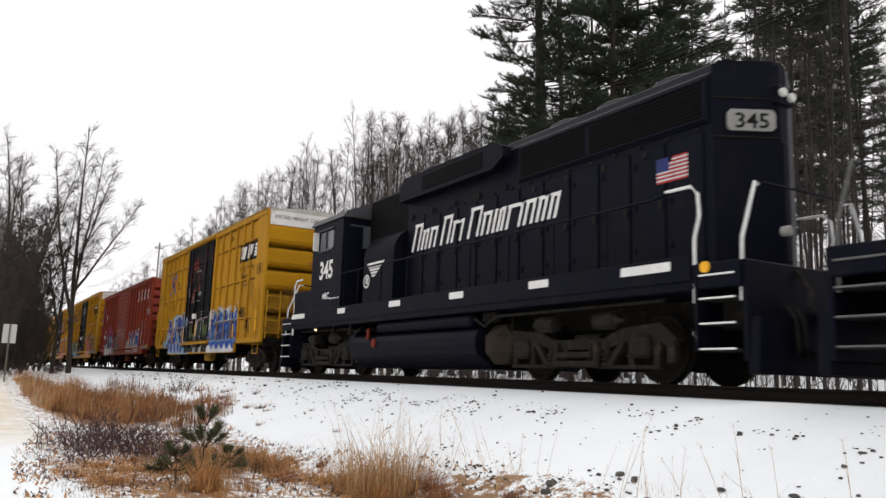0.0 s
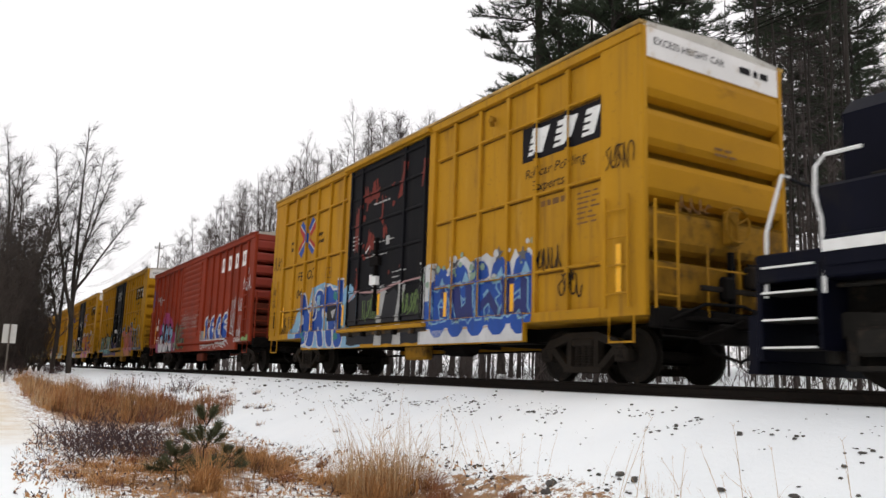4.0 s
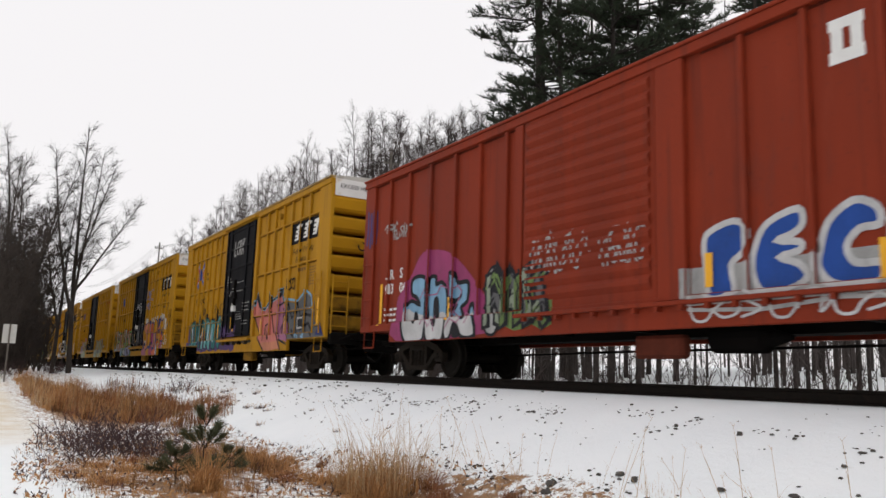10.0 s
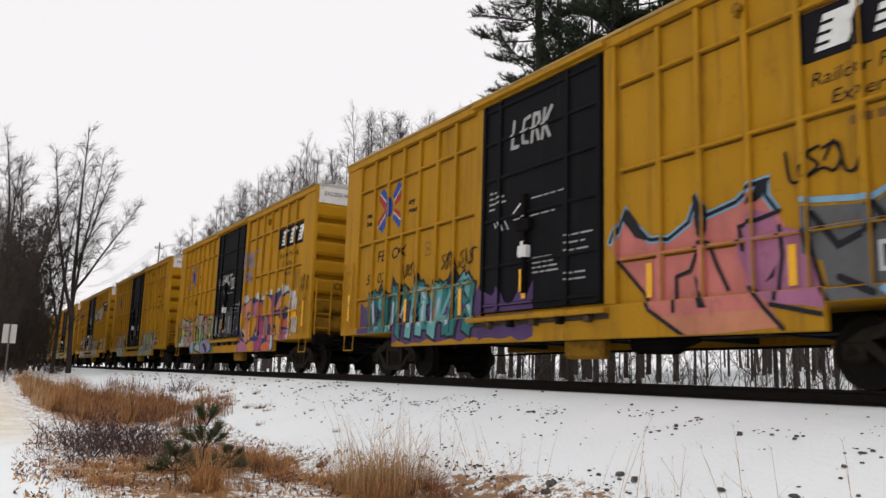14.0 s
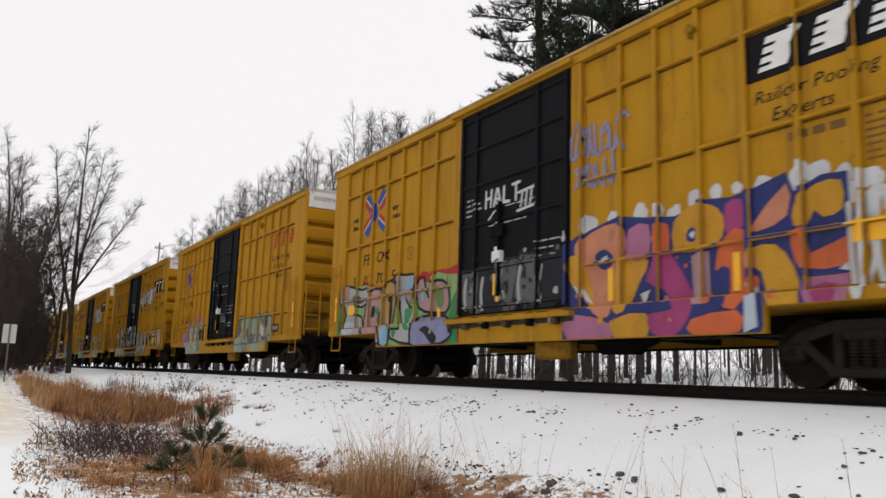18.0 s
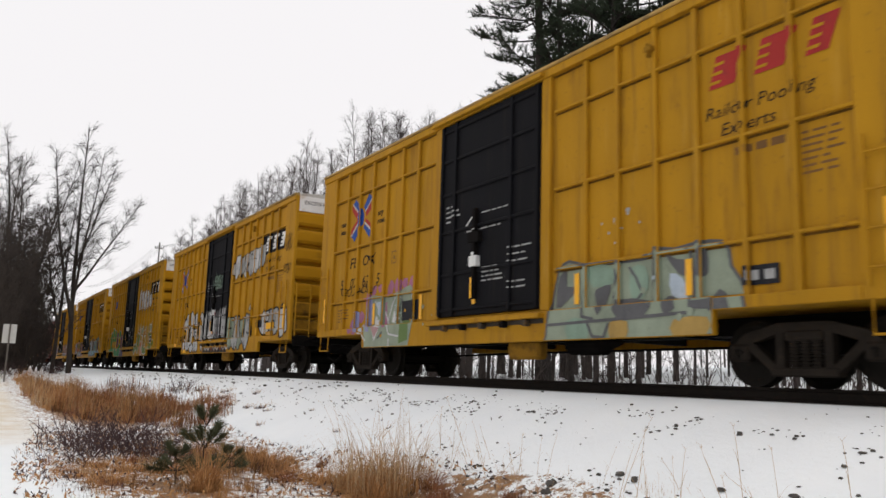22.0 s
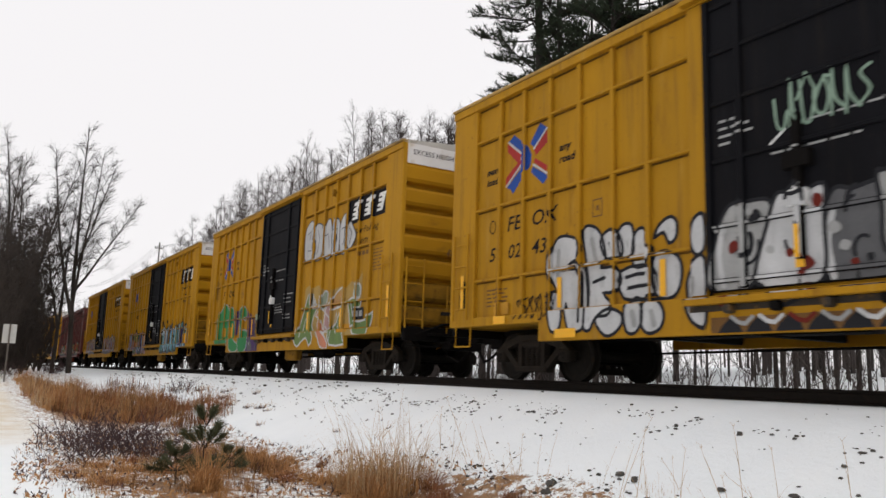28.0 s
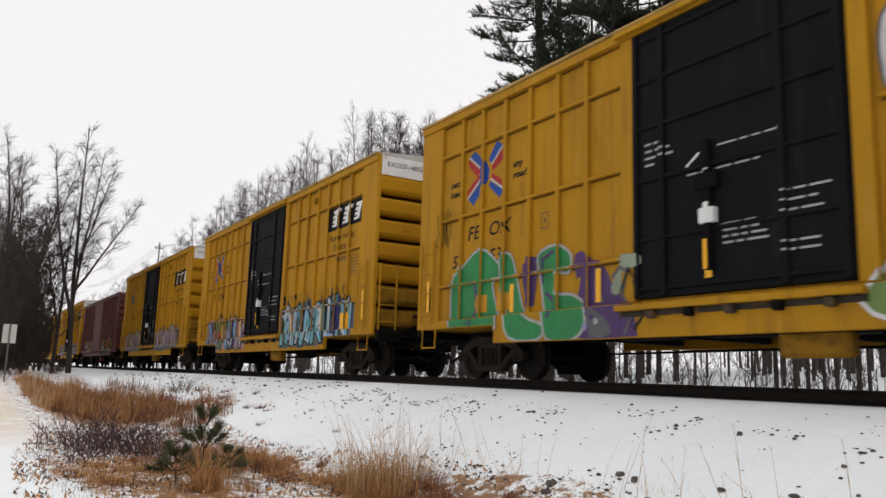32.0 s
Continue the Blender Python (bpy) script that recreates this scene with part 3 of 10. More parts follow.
def bubble_row(pt, seed, x0, x1, z0, z1, n, fills, edge, o=0.035, layer=0, shade=None, inner=2):
    """A throw-up: swollen overlapping blobs with a dark edge and a few inner lines."""
    r = random.Random(seed)
    cw = (x1 - x0) / n
    for i in range(n):
        cx = x0 + cw * (i + 0.5)
        hgt = (z1 - z0) * r.uniform(0.86, 1.0)
        cz = z0 + hgt / 2 + (z1 - z0 - hgt) * r.random()
        k = 10
        lean = r.uniform(-0.15, 0.15)
        ring = []
        for j in range(k):
            a = 6.283 * (j + r.uniform(-0.2, 0.2)) / k + 0.3
            c, s = math.cos(a), math.sin(a)
            g = r.uniform(0.95, 1.12) if j % 2 else r.uniform(0.72, 0.95)
            ring.append((cx + math.copysign(abs(c) ** 0.8, c) * g * cw * 0.66 + lean * s * hgt, cz + math.copysign(abs(s) ** 0.75, s) * min(g, 1.0) * hgt / 2))
        ring = smooth(ring)
        lift = 0.0006 * i
        pt.poly(ring, fills[i % len(fills)], layer + (i % 2) * 2, lift)
        top = layer + 1 + (i % 2) * 2
        pt.stroke(ring + ring[:2], o, edge, top)
        # the fork between the legs, folds and counters
        fx = cx + r.uniform(-0.15, 0.15) * cw
        pt.poly([(fx - 0.07 * cw, cz - 0.47 * hgt), (fx + 0.08 * cw, cz - 0.47 * hgt), (fx + r.uniform(-0.03, 0.03) * cw, cz - r.uniform(0.15, 0.3) * hgt)], edge, top)
        for q in range(inner):
            ux, uz, rad = cx + r.uniform(-0.25, 0.25) * cw, cz + r.uniform(-0.1, 0.35) * hgt, r.uniform(0.10, 0.22) * cw
            a0, span = r.uniform(0, 6.28), r.uniform(1.2, 3.0)
            pt.stroke([(ux + rad * math.cos(a0 + span * v / 6), uz + 1.4 * rad * math.sin(a0 + span * v / 6)) for v in range(7)], o * (1.3 if q == 0 else 0.8), edge, top)
        if shade:
            pt.stroke(smooth([(cx - 0.36 * cw, cz - 0.3 * hgt), (cx - 0.44 * cw, cz), (cx - 0.34 * cw, cz + 0.25 * hgt)], False, 3), o * 1.6, shade, top)


def wild_row(pt, seed, x0, x1, z0, z1, n, fills, edge, o=0.04, thick=0.26, layer=0, halo=None, hw=0.07, accents=(), lines=None):
    """Angular interlocking lettering that spells nothing: square-cut bars and spikes under one edge."""
    r = random.Random(seed)
    cw = (x1 - x0) / n
    H = z1 - z0

    def bar(a, b, w, grow, colour, lay, cut):
        a, b = Vector(a), Vector(b)
        d = (b - a).normalized()
        m = Vector((-d.y, d.x)) * (w / 2 + grow)
        a, b = a - d * (grow + 0.02), b + d * (grow + 0.02)
        q = d * cut
        pts = [tuple(a + m - q), tuple(a - m + q), tuple(b - m + q), tuple(b + m - q)]
        pt.poly([(min(max(u, x0 - 0.2), x1 + 0.2), min(max(v, z0 - grow), z1 + 0.12 + grow)) for u, v in pts], colour, lay, 0.0003 * (pt.count % 10))
        pt.count += 1

    for i in range(n):
        lean = r.uniform(-0.1, 0.16)
        top = H * r.uniform(0.82, 1.0)
        segs = []
        for st in LOOSE[r.randrange(len(LOOSE))] + [[(r.uniform(0, 0.3), 0.02), (r.uniform(0.1, 0.4), 0.95)], [(r.uniform(0.6, 0.9), 0.05), (r.uniform(0.7, 1.0), 0.9)]]:
            P = [(x0 + cw * (i + 0.04 + 0.94 * u) + lean * v * H, z0 + 0.08 * H + 0.86 * top * v) for u, v in st]
            segs += list(zip(P, P[1:]))
        tip = Vector((x0 + cw * (i + r.uniform(0.1, 0.9)), z0 + top * 0.9))
        th = thick * r.uniform(0.8, 1.15)
        cuts = [r.uniform(-0.06, 0.06) for _ in segs]
        for (a, b), c in zip(segs, cuts):
            if halo:
                bar(a, b, th, o + hw, halo, layer, c)
            bar(a, b, th, o, edge, layer + 1, c)
        pt.poly([(tip.x - 0.16, tip.y - 0.02), (tip.x + 0.18, tip.y + 0.02), (tip.x + r.uniform(-0.1, 0.2), min(tip.y + 0.3, z1 + 0.15))], edge, layer + 1)
        for k, ((a, b), c) in enumerate(zip(segs, cuts)):
            bar(a, b, th, 0.0, fills[(i + k // 2) % len(fills)], layer + 2, c)
        for (a, b), c in zip(segs, cuts):
            if accents and r.random() < 0.6:
                m = Vector((b[0] - a[0], b[1] - a[1]))
                bar((a[0] + m.x * 0.2, a[1] + m.y * 0.2), (a[0] + m.x * 0.7, a[1] + m.y * 0.7), th * 0.35, 0.0, r.choice(accents), layer + 3, c)
            if lines and r.random() < 0.6:
                pt.stroke([(a[0] + 0.4 * th, a[1]), ((a[0] + b[0]) / 2 + 0.45 * th, (a[1] + b[1]) / 2 + 0.06), (b[0] + 0.4 * th, b[1])], 0.028, lines, layer + 3)


def throw(pt, pts, fill, edge=None, w=0.05, layer=0, bend=3):
    """One swollen or angular painted shape with its outline; bend 1 keeps its corners sharp."""
    ring = smooth(pts, True, bend) if bend > 1 else [tuple(q) for q in pts]
    pt.poly(ring, fill, layer, 0.0004 * (pt.count % 9))
    pt.count += 1
    if edge:
        pt.stroke(ring + ring[:2], w, edge, layer + 1)


def drips(pt, seed, x0, x1, z, n, colour, layer=2):
    r = random.Random(seed)
    for _ in range(n):
        x = r.uniform(x0, x1)
        pt.stroke([(x, z), (x, z - r.uniform(0.06, 0.25))], r.uniform(0.015, 0.03), colour, layer)


def tag(pt, rnd, x, z, w, h, colour, thick=0.035, n=5, layer=3):
    """A quick scrawl that cannot be read: loops and hooks in one run, then a flick or two."""
    pts = []
    cx, cw = x, w / n
    for i in range(n):
        kind = rnd.randrange(4)
        if kind == 0:
            # a loop
            a0, way = rnd.uniform(0, 6.28), rnd.choice((-1, 1))
            pts += [(cx + cw * (0.5 + 0.55 * math.cos(a0 + way * q)), z + h * (0.5 + 0.42 * math.sin(a0 + way * q))) for q in (0, 1.2, 2.4, 3.6, 4.8)]
        elif kind == 1:
            # a hook
            pts += [(cx, z + h * rnd.uniform(0.7, 1.1)), (cx + 0.2 * cw, z + h * 0.1), (cx + 0.7 * cw, z), (cx + cw, z + h * 0.4)]
        elif kind == 2:
            # a tall bar and a kick
            pts += [(cx + 0.2 * cw, z), (cx + 0.3 * cw, z + h * rnd.uniform(0.9, 1.2)), (cx + 0.45 * cw, z + h * 0.4), (cx + 1.1 * cw, z + h * rnd.uniform(-0.1, 0.2))]
        else:
            pts += [(cx + 0.9 * cw, z + 0.9 * h), (cx + 0.2 * cw, z + 0.75 * h), (cx + 0.8 * cw, z + 0.35 * h), (cx + 0.1 * cw, z + 0.08 * h)]
        if rnd.random() < 0.55 and len(pts) > 2:
            pt.stroke(smooth(pts, False, 4), thick * 0.8, colour, layer)
            pts = []
        cx += cw
    if len(pts) > 2:
        pt.stroke(smooth(pts, False, 4), thick * 0.8, colour, layer)
    for _ in range(max(1, n // 3)):
        a = x + w * rnd.random()
        pt.stroke([(a, z + h * rnd.uniform(0.3, 0.6)), (a + w * 0.12, z + h * rnd.uniform(0.8, 1.2)), (a + w * 0.2, z + h * rnd.uniform(0.3, 0.9))], thick * 0.8, colour, layer)


def blob_outline(rnd, x0, x1, z0, z1, bumps, rough):
    """A ragged rounded outline for a painted background."""
    top, bottom = [], []
    n = bumps
    for i in range(n + 1):
        t = i / n
        x = x0 + (x1 - x0) * t
        top.append((x, z1 - rough * rnd.random()))
        bottom.append((x, z0 + rough * 0.25 * rnd.random()))
    return bottom + top[::-1]


def piece(pt, rnd, x0, x1, z0, z1, word, fills, outline, halo=None, thick=0.2, slant=0.0, highlights=None, jitter=0.12, layer=0, o=0.07, h=0.16):
    """Bubble letters: a halo, a dark edge, a two-tone fill and light flicks. word '?' letters are drawn from loose strokes."""
    n = len(word)
    cw = (x1 - x0) / n
    for pas in range(4):
        r2 = random.Random(rnd_seed(word, x0, z0))
        for i, ch in enumerate(word):
            hgt = (z1 - z0) * r2.uniform(1 - jitter * 1.6, 1)
            zz = z0 + (z1 - z0 - hgt) * r2.random()
            wob = [(r2.uniform(-jitter, jitter) * 0.5, r2.uniform(-jitter, jitter) * 0.4) for _ in range(12)]
            strokes = GLYPH.get(ch) or LOOSE[r2.randrange(len(LOOSE))]
            th = thick * r2.uniform(0.9, 1.15)
            k = 0
            for st in strokes:
                pts = []
                for u, v in st:
                    wx, wz = wob[k % 12]
                    k += 1
                    pts.append((x0 + cw * (i + 0.08 + 0.84 * min(max(u + wx, 0), 1)) + slant * v * (z1 - z0), zz + th / 2 + (hgt - th) * min(max(v + wz, 0), 1)))
                c = fills[i % len(fills)]
                if pas == 0 and halo:
                    pt.stroke(pts, th + 2 * h, halo, layer)
                if pas == 1:
                    pt.stroke(pts, th + 2 * o, outline, layer + 1)
                if pas == 2:
                    pt.stroke(pts, th, c, layer + 2)
                if pas == 3 and highlights:
                    for a, b in zip(pts, pts[1:]):
                        if r2.random() < 0.6:
                            d = Vector((-(b[1] - a[1]), b[0] - a[0])).normalized() * th * 0.25
                            s, e = r2.uniform(0.1, 0.4), r2.uniform(0.6, 0.9)
                            pt.stroke([(a[0] + (b[0] - a[0]) * s + d.x, a[1] + (b[1] - a[1]) * s + d.y), (a[0] + (b[0] - a[0]) * e + d.x, a[1] + (b[1] - a[1]) * e + d.y)], th * 0.22, highlights[r2.randrange(len(highlights))], layer + 3)


def rnd_seed(word, x, z):
    return sum(ord(c) * (i + 3) for i, c in enumerate(word)) + int(abs(x) * 100) * 7 + int(z * 100)


def small_print(pt, rnd, x, z, w, rows, colour, h=0.05, gap=0.09, layer=0):
    """Stencilled data too small to read: plain bars."""
    for r in range(rows):
        xx = x
        while xx < x + w * rnd.uniform(0.7, 1.0):
            d = rnd.uniform(0.08, 0.3)
            pt.poly([(xx, z - r * gap), (xx + d, z - r * gap), (xx + d, z - r * gap + h), (xx, z - r * gap + h)], colour, layer)
            xx += d + 0.05

# ---- freight cars ----
# A car's own x runs forward from its leading end at 0; z = 0 is the rail top.


def sideframe_mesh():
    bm = bmesh.new()
    y0, y1 = -0.07, 0.07
    prism(bm, [(-1.02, 0.50), (-0.80, 0.66), (-0.34, 0.78), (0.34, 0.78), (0.80, 0.66), (1.02, 0.50), (0.98, 0.44), (0.74, 0.53), (0.32, 0.66), (-0.32, 0.66), (-0.74, 0.53), (-0.98, 0.44)], "y", y0, y1)
    for s in (-1, 1):
        prism(bm, [(s * 0.72, 0.56), (s * 0.84, 0.52), (s * 0.42, 0.17), (s * 0.30, 0.20)][::s], "y", y0, y1)
        prism(bm, [(s * 0.27, 0.67), (s * 0.37, 0.67), (s * 0.37, 0.24), (s * 0.27, 0.24)][::s], "y", y0, y1)
        box(bm, *sorted((s * 0.75, s * 1.03)), y0 - 0.03, y1, 0.31, 0.53, 0.03)
    box(bm, -0.44, 0.44, y0 - 0.03, y1 + 0.03, 0.13, 0.24, 0.02)
    box(bm, -0.25, 0.25, y0 - 0.02, y1 + 0.04, 0.56, 0.68, 0.02)
    return bm


def spring_mesh():
    prof = [(0.02, 0.24)]
    z = 0.245
    while z < 0.555:
        prof += [(0.062, z), (0.062, z + 0.022), (0.045, z + 0.028), (0.045, z + 0.038)]
        z += 0.042
    return turned(prof + [(0.02, 0.56)], "z", 10)


def wheelset_mesh(r=0.42, bolts=True):
    bm = turned([(0.10, -0.80), (r - 0.10, -0.765), (r - 0.055, -0.79), (r, -0.785), (r, -0.69), (r + 0.026, -0.675), (r + 0.02, -0.65), (r - 0.06, -0.655), (r - 0.1, -0.69), (0.12, -0.66), (0.085, -0.6), (0.085, 0.6), (0.12, 0.66), (r - 0.1, 0.69), (r - 0.06, 0.655), (r + 0.02, 0.65), (r + 0.026, 0.675), (r, 0.69), (r, 0.785), (r - 0.055, 0.79), (r - 0.1, 0.765), (0.1, 0.80)], "y", 28)
    for s in (-1, 1):
        box_at = turned([(0.09, s * 0.79), (0.09, s * 1.02), (0.06, s * 1.10)], "y", 12)
        tmp = bpy.data.meshes.new("axle_end")
        box_at.to_mesh(tmp)
        bm.from_mesh(tmp)
        bpy.data.meshes.remove(tmp)
        if bolts:
            for k in range(3):
                a = 2.094 * k
                box(bm, 0.05 * math.cos(a) - 0.015, 0.05 * math.cos(a) + 0.015, s * 1.10 - 0.02, s * 1.10 + 0.02, 0.05 * math.sin(a) - 0.015, 0.05 * math.sin(a) + 0.015)
    return bm


def freight_truck(car, x):
    bm = boxes([(-0.22, 0.22, -1.02, 1.02, 0.42, 0.60), (-0.5, 0.5, -0.25, 0.25, 0.55, 0.80), (-0.62, -0.48, -0.75, 0.75, 0.30, 0.45), (0.48, 0.62, -0.75, 0.75, 0.30, 0.45)], 0.02)
    truck = part("truck", bm, UNDER, car)
    truck.location = (x, 0, 0)
    for s in (-1, 1):
        f = part("sideframe", sideframe_mesh(), TRUCK, truck)
        f.location = (0, s * 1.0, 0)
        for k in (-0.15, 0.0, 0.15):
            sp = part("spring", spring_mesh(), TRUCK, truck)
            sp.location = (k, s * 1.01, 0)
    for k in (-0.889, 0.889):
        w = part("wheelset", wheelset_mesh(), WHEEL, truck)
        w.location = (k, 0, 0.42)
    return truck


def coupler(car, x, way):
    bm = boxes([(*sorted((x, x + way * 0.95)), -0.09, 0.09, 0.78, 0.98), (*sorted((x + way * 0.9, x + way * 1.28)), -0.16, 0.12, 0.74, 1.04)], 0.03)
    part("coupler", bm, UNDER, car)
    pts = [(x + way * 0.15, -0.35, 0.80), (x + way * 0.5, -0.40, 0.45), (x + way * 0.9, -0.36, 0.32), (x + way * 1.2, -0.28, 0.55)]
    part("air_hose", bars([pts], 0.028, 6), UNDER, car)


def ladder(name, parent, x0, x1, y, z0, z1, rungs, material, along="x"):
    def P(a, z):
        return (a, y, z) if along == "x" else (y, a, z)
    pts = [[P(x0, z0), P(x0, z1)], [P(x1, z0), P(x1, z1)]]
    lad = part(name, bars(pts, 0.022, 5), material, parent)
    for i in range(rungs):
        z = z0 + (z1 - z0) * (i + 0.5) / rungs
        part("rung", bars([[P(x0, z), P(x1, z)]], 0.016, 5), material, lad)
    return lad


def corrugated_end(car, x, way, zs, z0, z1, half, material, depth=0.17, name="end_wall"):
    """An end wall pressed into deep horizontal ridges."""
    prof = [(x, z0)]
    for a, b in zip(zs, zs[1:]):
        m = b - a
        prof += [(x - way * depth, a + 0.03 * m), (x - way * depth, a + 0.17 * m), (x - way * 0.05, a + 0.25 * m), (x, a + 0.38 * m), (x, b - 0.16 * m), (x - way * 0.02, b - 0.04 * m)]
    prof += [(x, z1 + 0.001), (x - way * 0.21, z1 + 0.001), (x - way * 0.21, z0)]
    bm = bmesh.new()
    prism(bm, prof, "y", -half, half)
    return part(name, bm, material, car)


def end_rigging(car, x, way, zb):
    """Brake levers, retainer box, pipe and step board across a car's end."""
    X = lambda a, b: sorted((x + way * a, x + way * b))
    part("end_sill", boxes([(*X(-0.05, 0.10), -1.48, 1.48, zb - 0.16, zb + 0.14)], 0.02), UNDER, car)
    part("brake_lever", boxes([(*X(0.06, 0.12), -0.55, 0.75, zb + 0.42, zb + 0.50)], 0.01), TRUCK, car)
    part("retainer_box", boxes([(*X(0.02, 0.20), 0.45, 0.80, zb + 0.52, zb + 0.86)], 0.03), TRUCK, car)
    part("chain_sheave", boxes([(*X(0.02, 0.16), -0.12, 0.16, zb + 0.30, zb + 0.66)], 0.04), UNDER, car)
    part("brake_pipe", bars([[(x + way * 0.10, -1.2, zb - 0.05), (x + way * 0.13, -0.5, zb + 0.22), (x + way * 0.14, 0.3, zb + 0.24), (x + way * 0.10, 1.2, zb + 0.05)]], 0.026, 6), UNDER, car)
    part("cushion_pocket", boxes([(*X(-0.1, 0.32), -0.42, 0.42, zb - 0.34, zb - 0.06)], 0.03), UNDER, car)


def boxcar(spec, label, group):
    """spec: length, eave, ribs, rails, door, colours and skirt of one pattern of car."""
    L, H, W = spec["length"], spec["eave"], 1.60
    body_m, end_m = spec["paint"], spec["end_paint"]
    d0, d1 = spec["door"]
    zb = spec["floor"]
    car = thing("boxcar", label, "boxcar", group)
    deep = spec["rib_depth"]
    yp = W - deep
    surfaces = []
    # walls
    bm = boxes([(-L + 0.17, -0.17, -yp, yp, zb + 0.02, H - 0.02)])
    part("body", bm, body_m, car)
    for s in (-1, 1):
        def side(x0, x1, za, zc, depth, name, material, bevel=0.012, y_in=0.0):
            lo, hi = sorted((s * (yp - 0.02 + y_in), s * (yp + depth)))
            ob = part(name, boxes([(x0, x1, lo, hi, za, zc)], bevel), material, car)
            if s < 0:
                surfaces.append((x0 + bevel, x1 - bevel, za + bevel, zc - bevel, -(yp + depth)))
                if name in ("rib", "door_post"):
                    surfaces.append((x1 - 0.012, x1 + 0.012, za, zc, -(yp + depth - bevel), x1, -yp))
            return ob
        cp = spec["corner"]
        side(-cp, -0.005, zb, H - 0.15, deep, "corner_panel", body_m)
        side(-L + 0.005, -L + cp, zb, H - 0.15, deep, "corner_panel", body_m)
        side(-L, 0.0, H - 0.15, H, deep + 0.03, "top_rail", body_m)
        if spec.get("rim"):
            side(-L - 0.02, 0.02, H, H + 0.055, deep + 0.06, "roof_rim", spec["rim"])
        side(-L + spec["skirt"], -spec["skirt"], spec["sill"], zb + 0.18, deep + 0.004, "side_sill", body_m)
        side(-spec["skirt"] - 0.002, -cp - 0.002, zb, zb + 0.16, deep, "side_sill", body_m)
        side(-L + cp + 0.002, -L + spec["skirt"] + 0.002, zb, zb + 0.16, deep, "side_sill", body_m)
        for x in spec["ribs"]:
            side(x - 0.045, x + 0.045, zb + 0.13, H - 0.15, deep, "rib", body_m, 0.015)
        for x0, x1 in spec["posts"]:
            side(x0, x1, zb + 0.18, H - 0.15, deep + 0.012, "door_post", spec.get("post_paint", body_m))
        for z in spec["rails"]:
            for x0, x1 in ((d1 + 0.3, -cp), (-L + cp, d0 - 0.25)):
                side(x0, x1, z - 0.024, z + 0.024, deep - 0.003, "belt_rail", body_m, 0.012)
        # door
        if spec["door_style"] == "plug":
            dm = spec["door_paint"]
            door = side(d0 + 0.015, d1 - 0.015, zb + 0.22, H - 0.17, deep + 0.01, "door", dm)
            yd = yp + deep + 0.01

            def on_door(name, x0, x1, za, zc, depth, material=dm, bevel=0.012):
                lo, hi = sorted((s * (yd - 0.01), s * (yd + depth)))
                ob = part(name, boxes([(x0, x1, lo, hi, za, zc)], bevel), material, door)
                if s < 0:
                    surfaces.append((x0 + bevel, x1 - bevel, za + bevel, zc - bevel, -(yd + depth)))
                return ob
            wd = d1 - d0
            for fx in (0.0, 0.15, 0.72, 0.955):
                on_door("door_stile", d0 + 0.02 + wd * fx, d0 + 0.02 + wd * fx + (0.10 if fx not in (0.0, 0.955) else 0.09), zb + 0.24, H - 0.19, 0.05)
            for fz in (0.02, 0.2, 0.42, 0.62, 0.80, 0.965):
                z = zb + 0.24 + (H - 0.45 - zb) * fz
                on_door("door_rail", d0 + 0.12, d1 - 0.06, z, z + 0.06, 0.035)
            on_door("lock_bar", d0 + wd * 0.40, d0 + wd * 0.43, zb + 0.5, zb + 2.2, 0.09, UNDER, 0.01)
            on_door("lock_box", d0 + wd * 0.36, d0 + wd * 0.47, zb + 1.55, zb + 1.75, 0.10, UNDER, 0.01)
            on_door("latch", d0 + wd * 0.38, d0 + wd * 0.45, zb + 1.1, zb + 1.3, 0.10, WHITE, 0.01)
            lo, hi = sorted((s * (yp + deep), s * (yp + deep + 0.13)))
            part("door_track", boxes([(d0 - 0.3, d1 + 0.1, lo, hi, zb + 0.06, zb + 0.14)], 0.01), body_m, car)
            part("upper_track", boxes([(d0 - 0.3, d1 + 0.1, lo, hi, H - 0.13, H - 0.05)], 0.01), body_m, car)
            for k in range(5):
                xx = d0 + 0.3 + k * wd / 5
                part("door_roller", boxes([(xx, xx + 0.12, lo, hi, zb - 0.06, zb + 0.05)], 0.02), UNDER if k % 2 else TRACK_GRIME_SHADE, car)
            # a thin dark strip stands in for the shadow under the track
            part("track_shadow_gap", boxes([(d0 - 0.3, d1 + 0.1, *sorted((s * (yp + deep), s * (yp + deep + 0.02))), zb - 0.02, zb + 0.058)], 0.004), TRACK_GRIME_SHADE, car, "greasy strip coloured dark as the shade below the door track")
        else:
            # sliding door of pressed steel
            door = side(d0 + 0.02, d1 - 0.52, zb + 0.12, H - 0.05, deep - 0.01, "door", spec["door_paint"])
            yd = yp + deep - 0.01
            n = 14
            for k in range(n):
                z = zb + 0.3 + (H - zb - 0.5) * k / n
                lo, hi = sorted((s * (yd - 0.01), s * (yd + 0.04)))
                bm = bmesh.new()
                prism(bm, [(z, 0.0), (z + 0.09, 0.045), (z + 0.15, 0.045), (z + 0.22, 0.0)], "x", d0 + 0.12, d1 - 0.62)
                for v in bm.verts:
                    v.co.y, v.co.z = s * (yd + v.co.z), v.co.y
                part("pressed_ridge", bm, spec["door_paint"], door)
                if s < 0:
                    surfaces.append((d0 + 0.12, d1 - 0.62, z + 0.09, z + 0.15, -(yd + 0.045)))
            side(d1 - 0.5, d1, zb + 0.12, H - 0.15, deep + 0.015, "door_post", body_m)
            lo, hi = sorted((s * (yp + deep), s * (yp + deep + 0.10)))
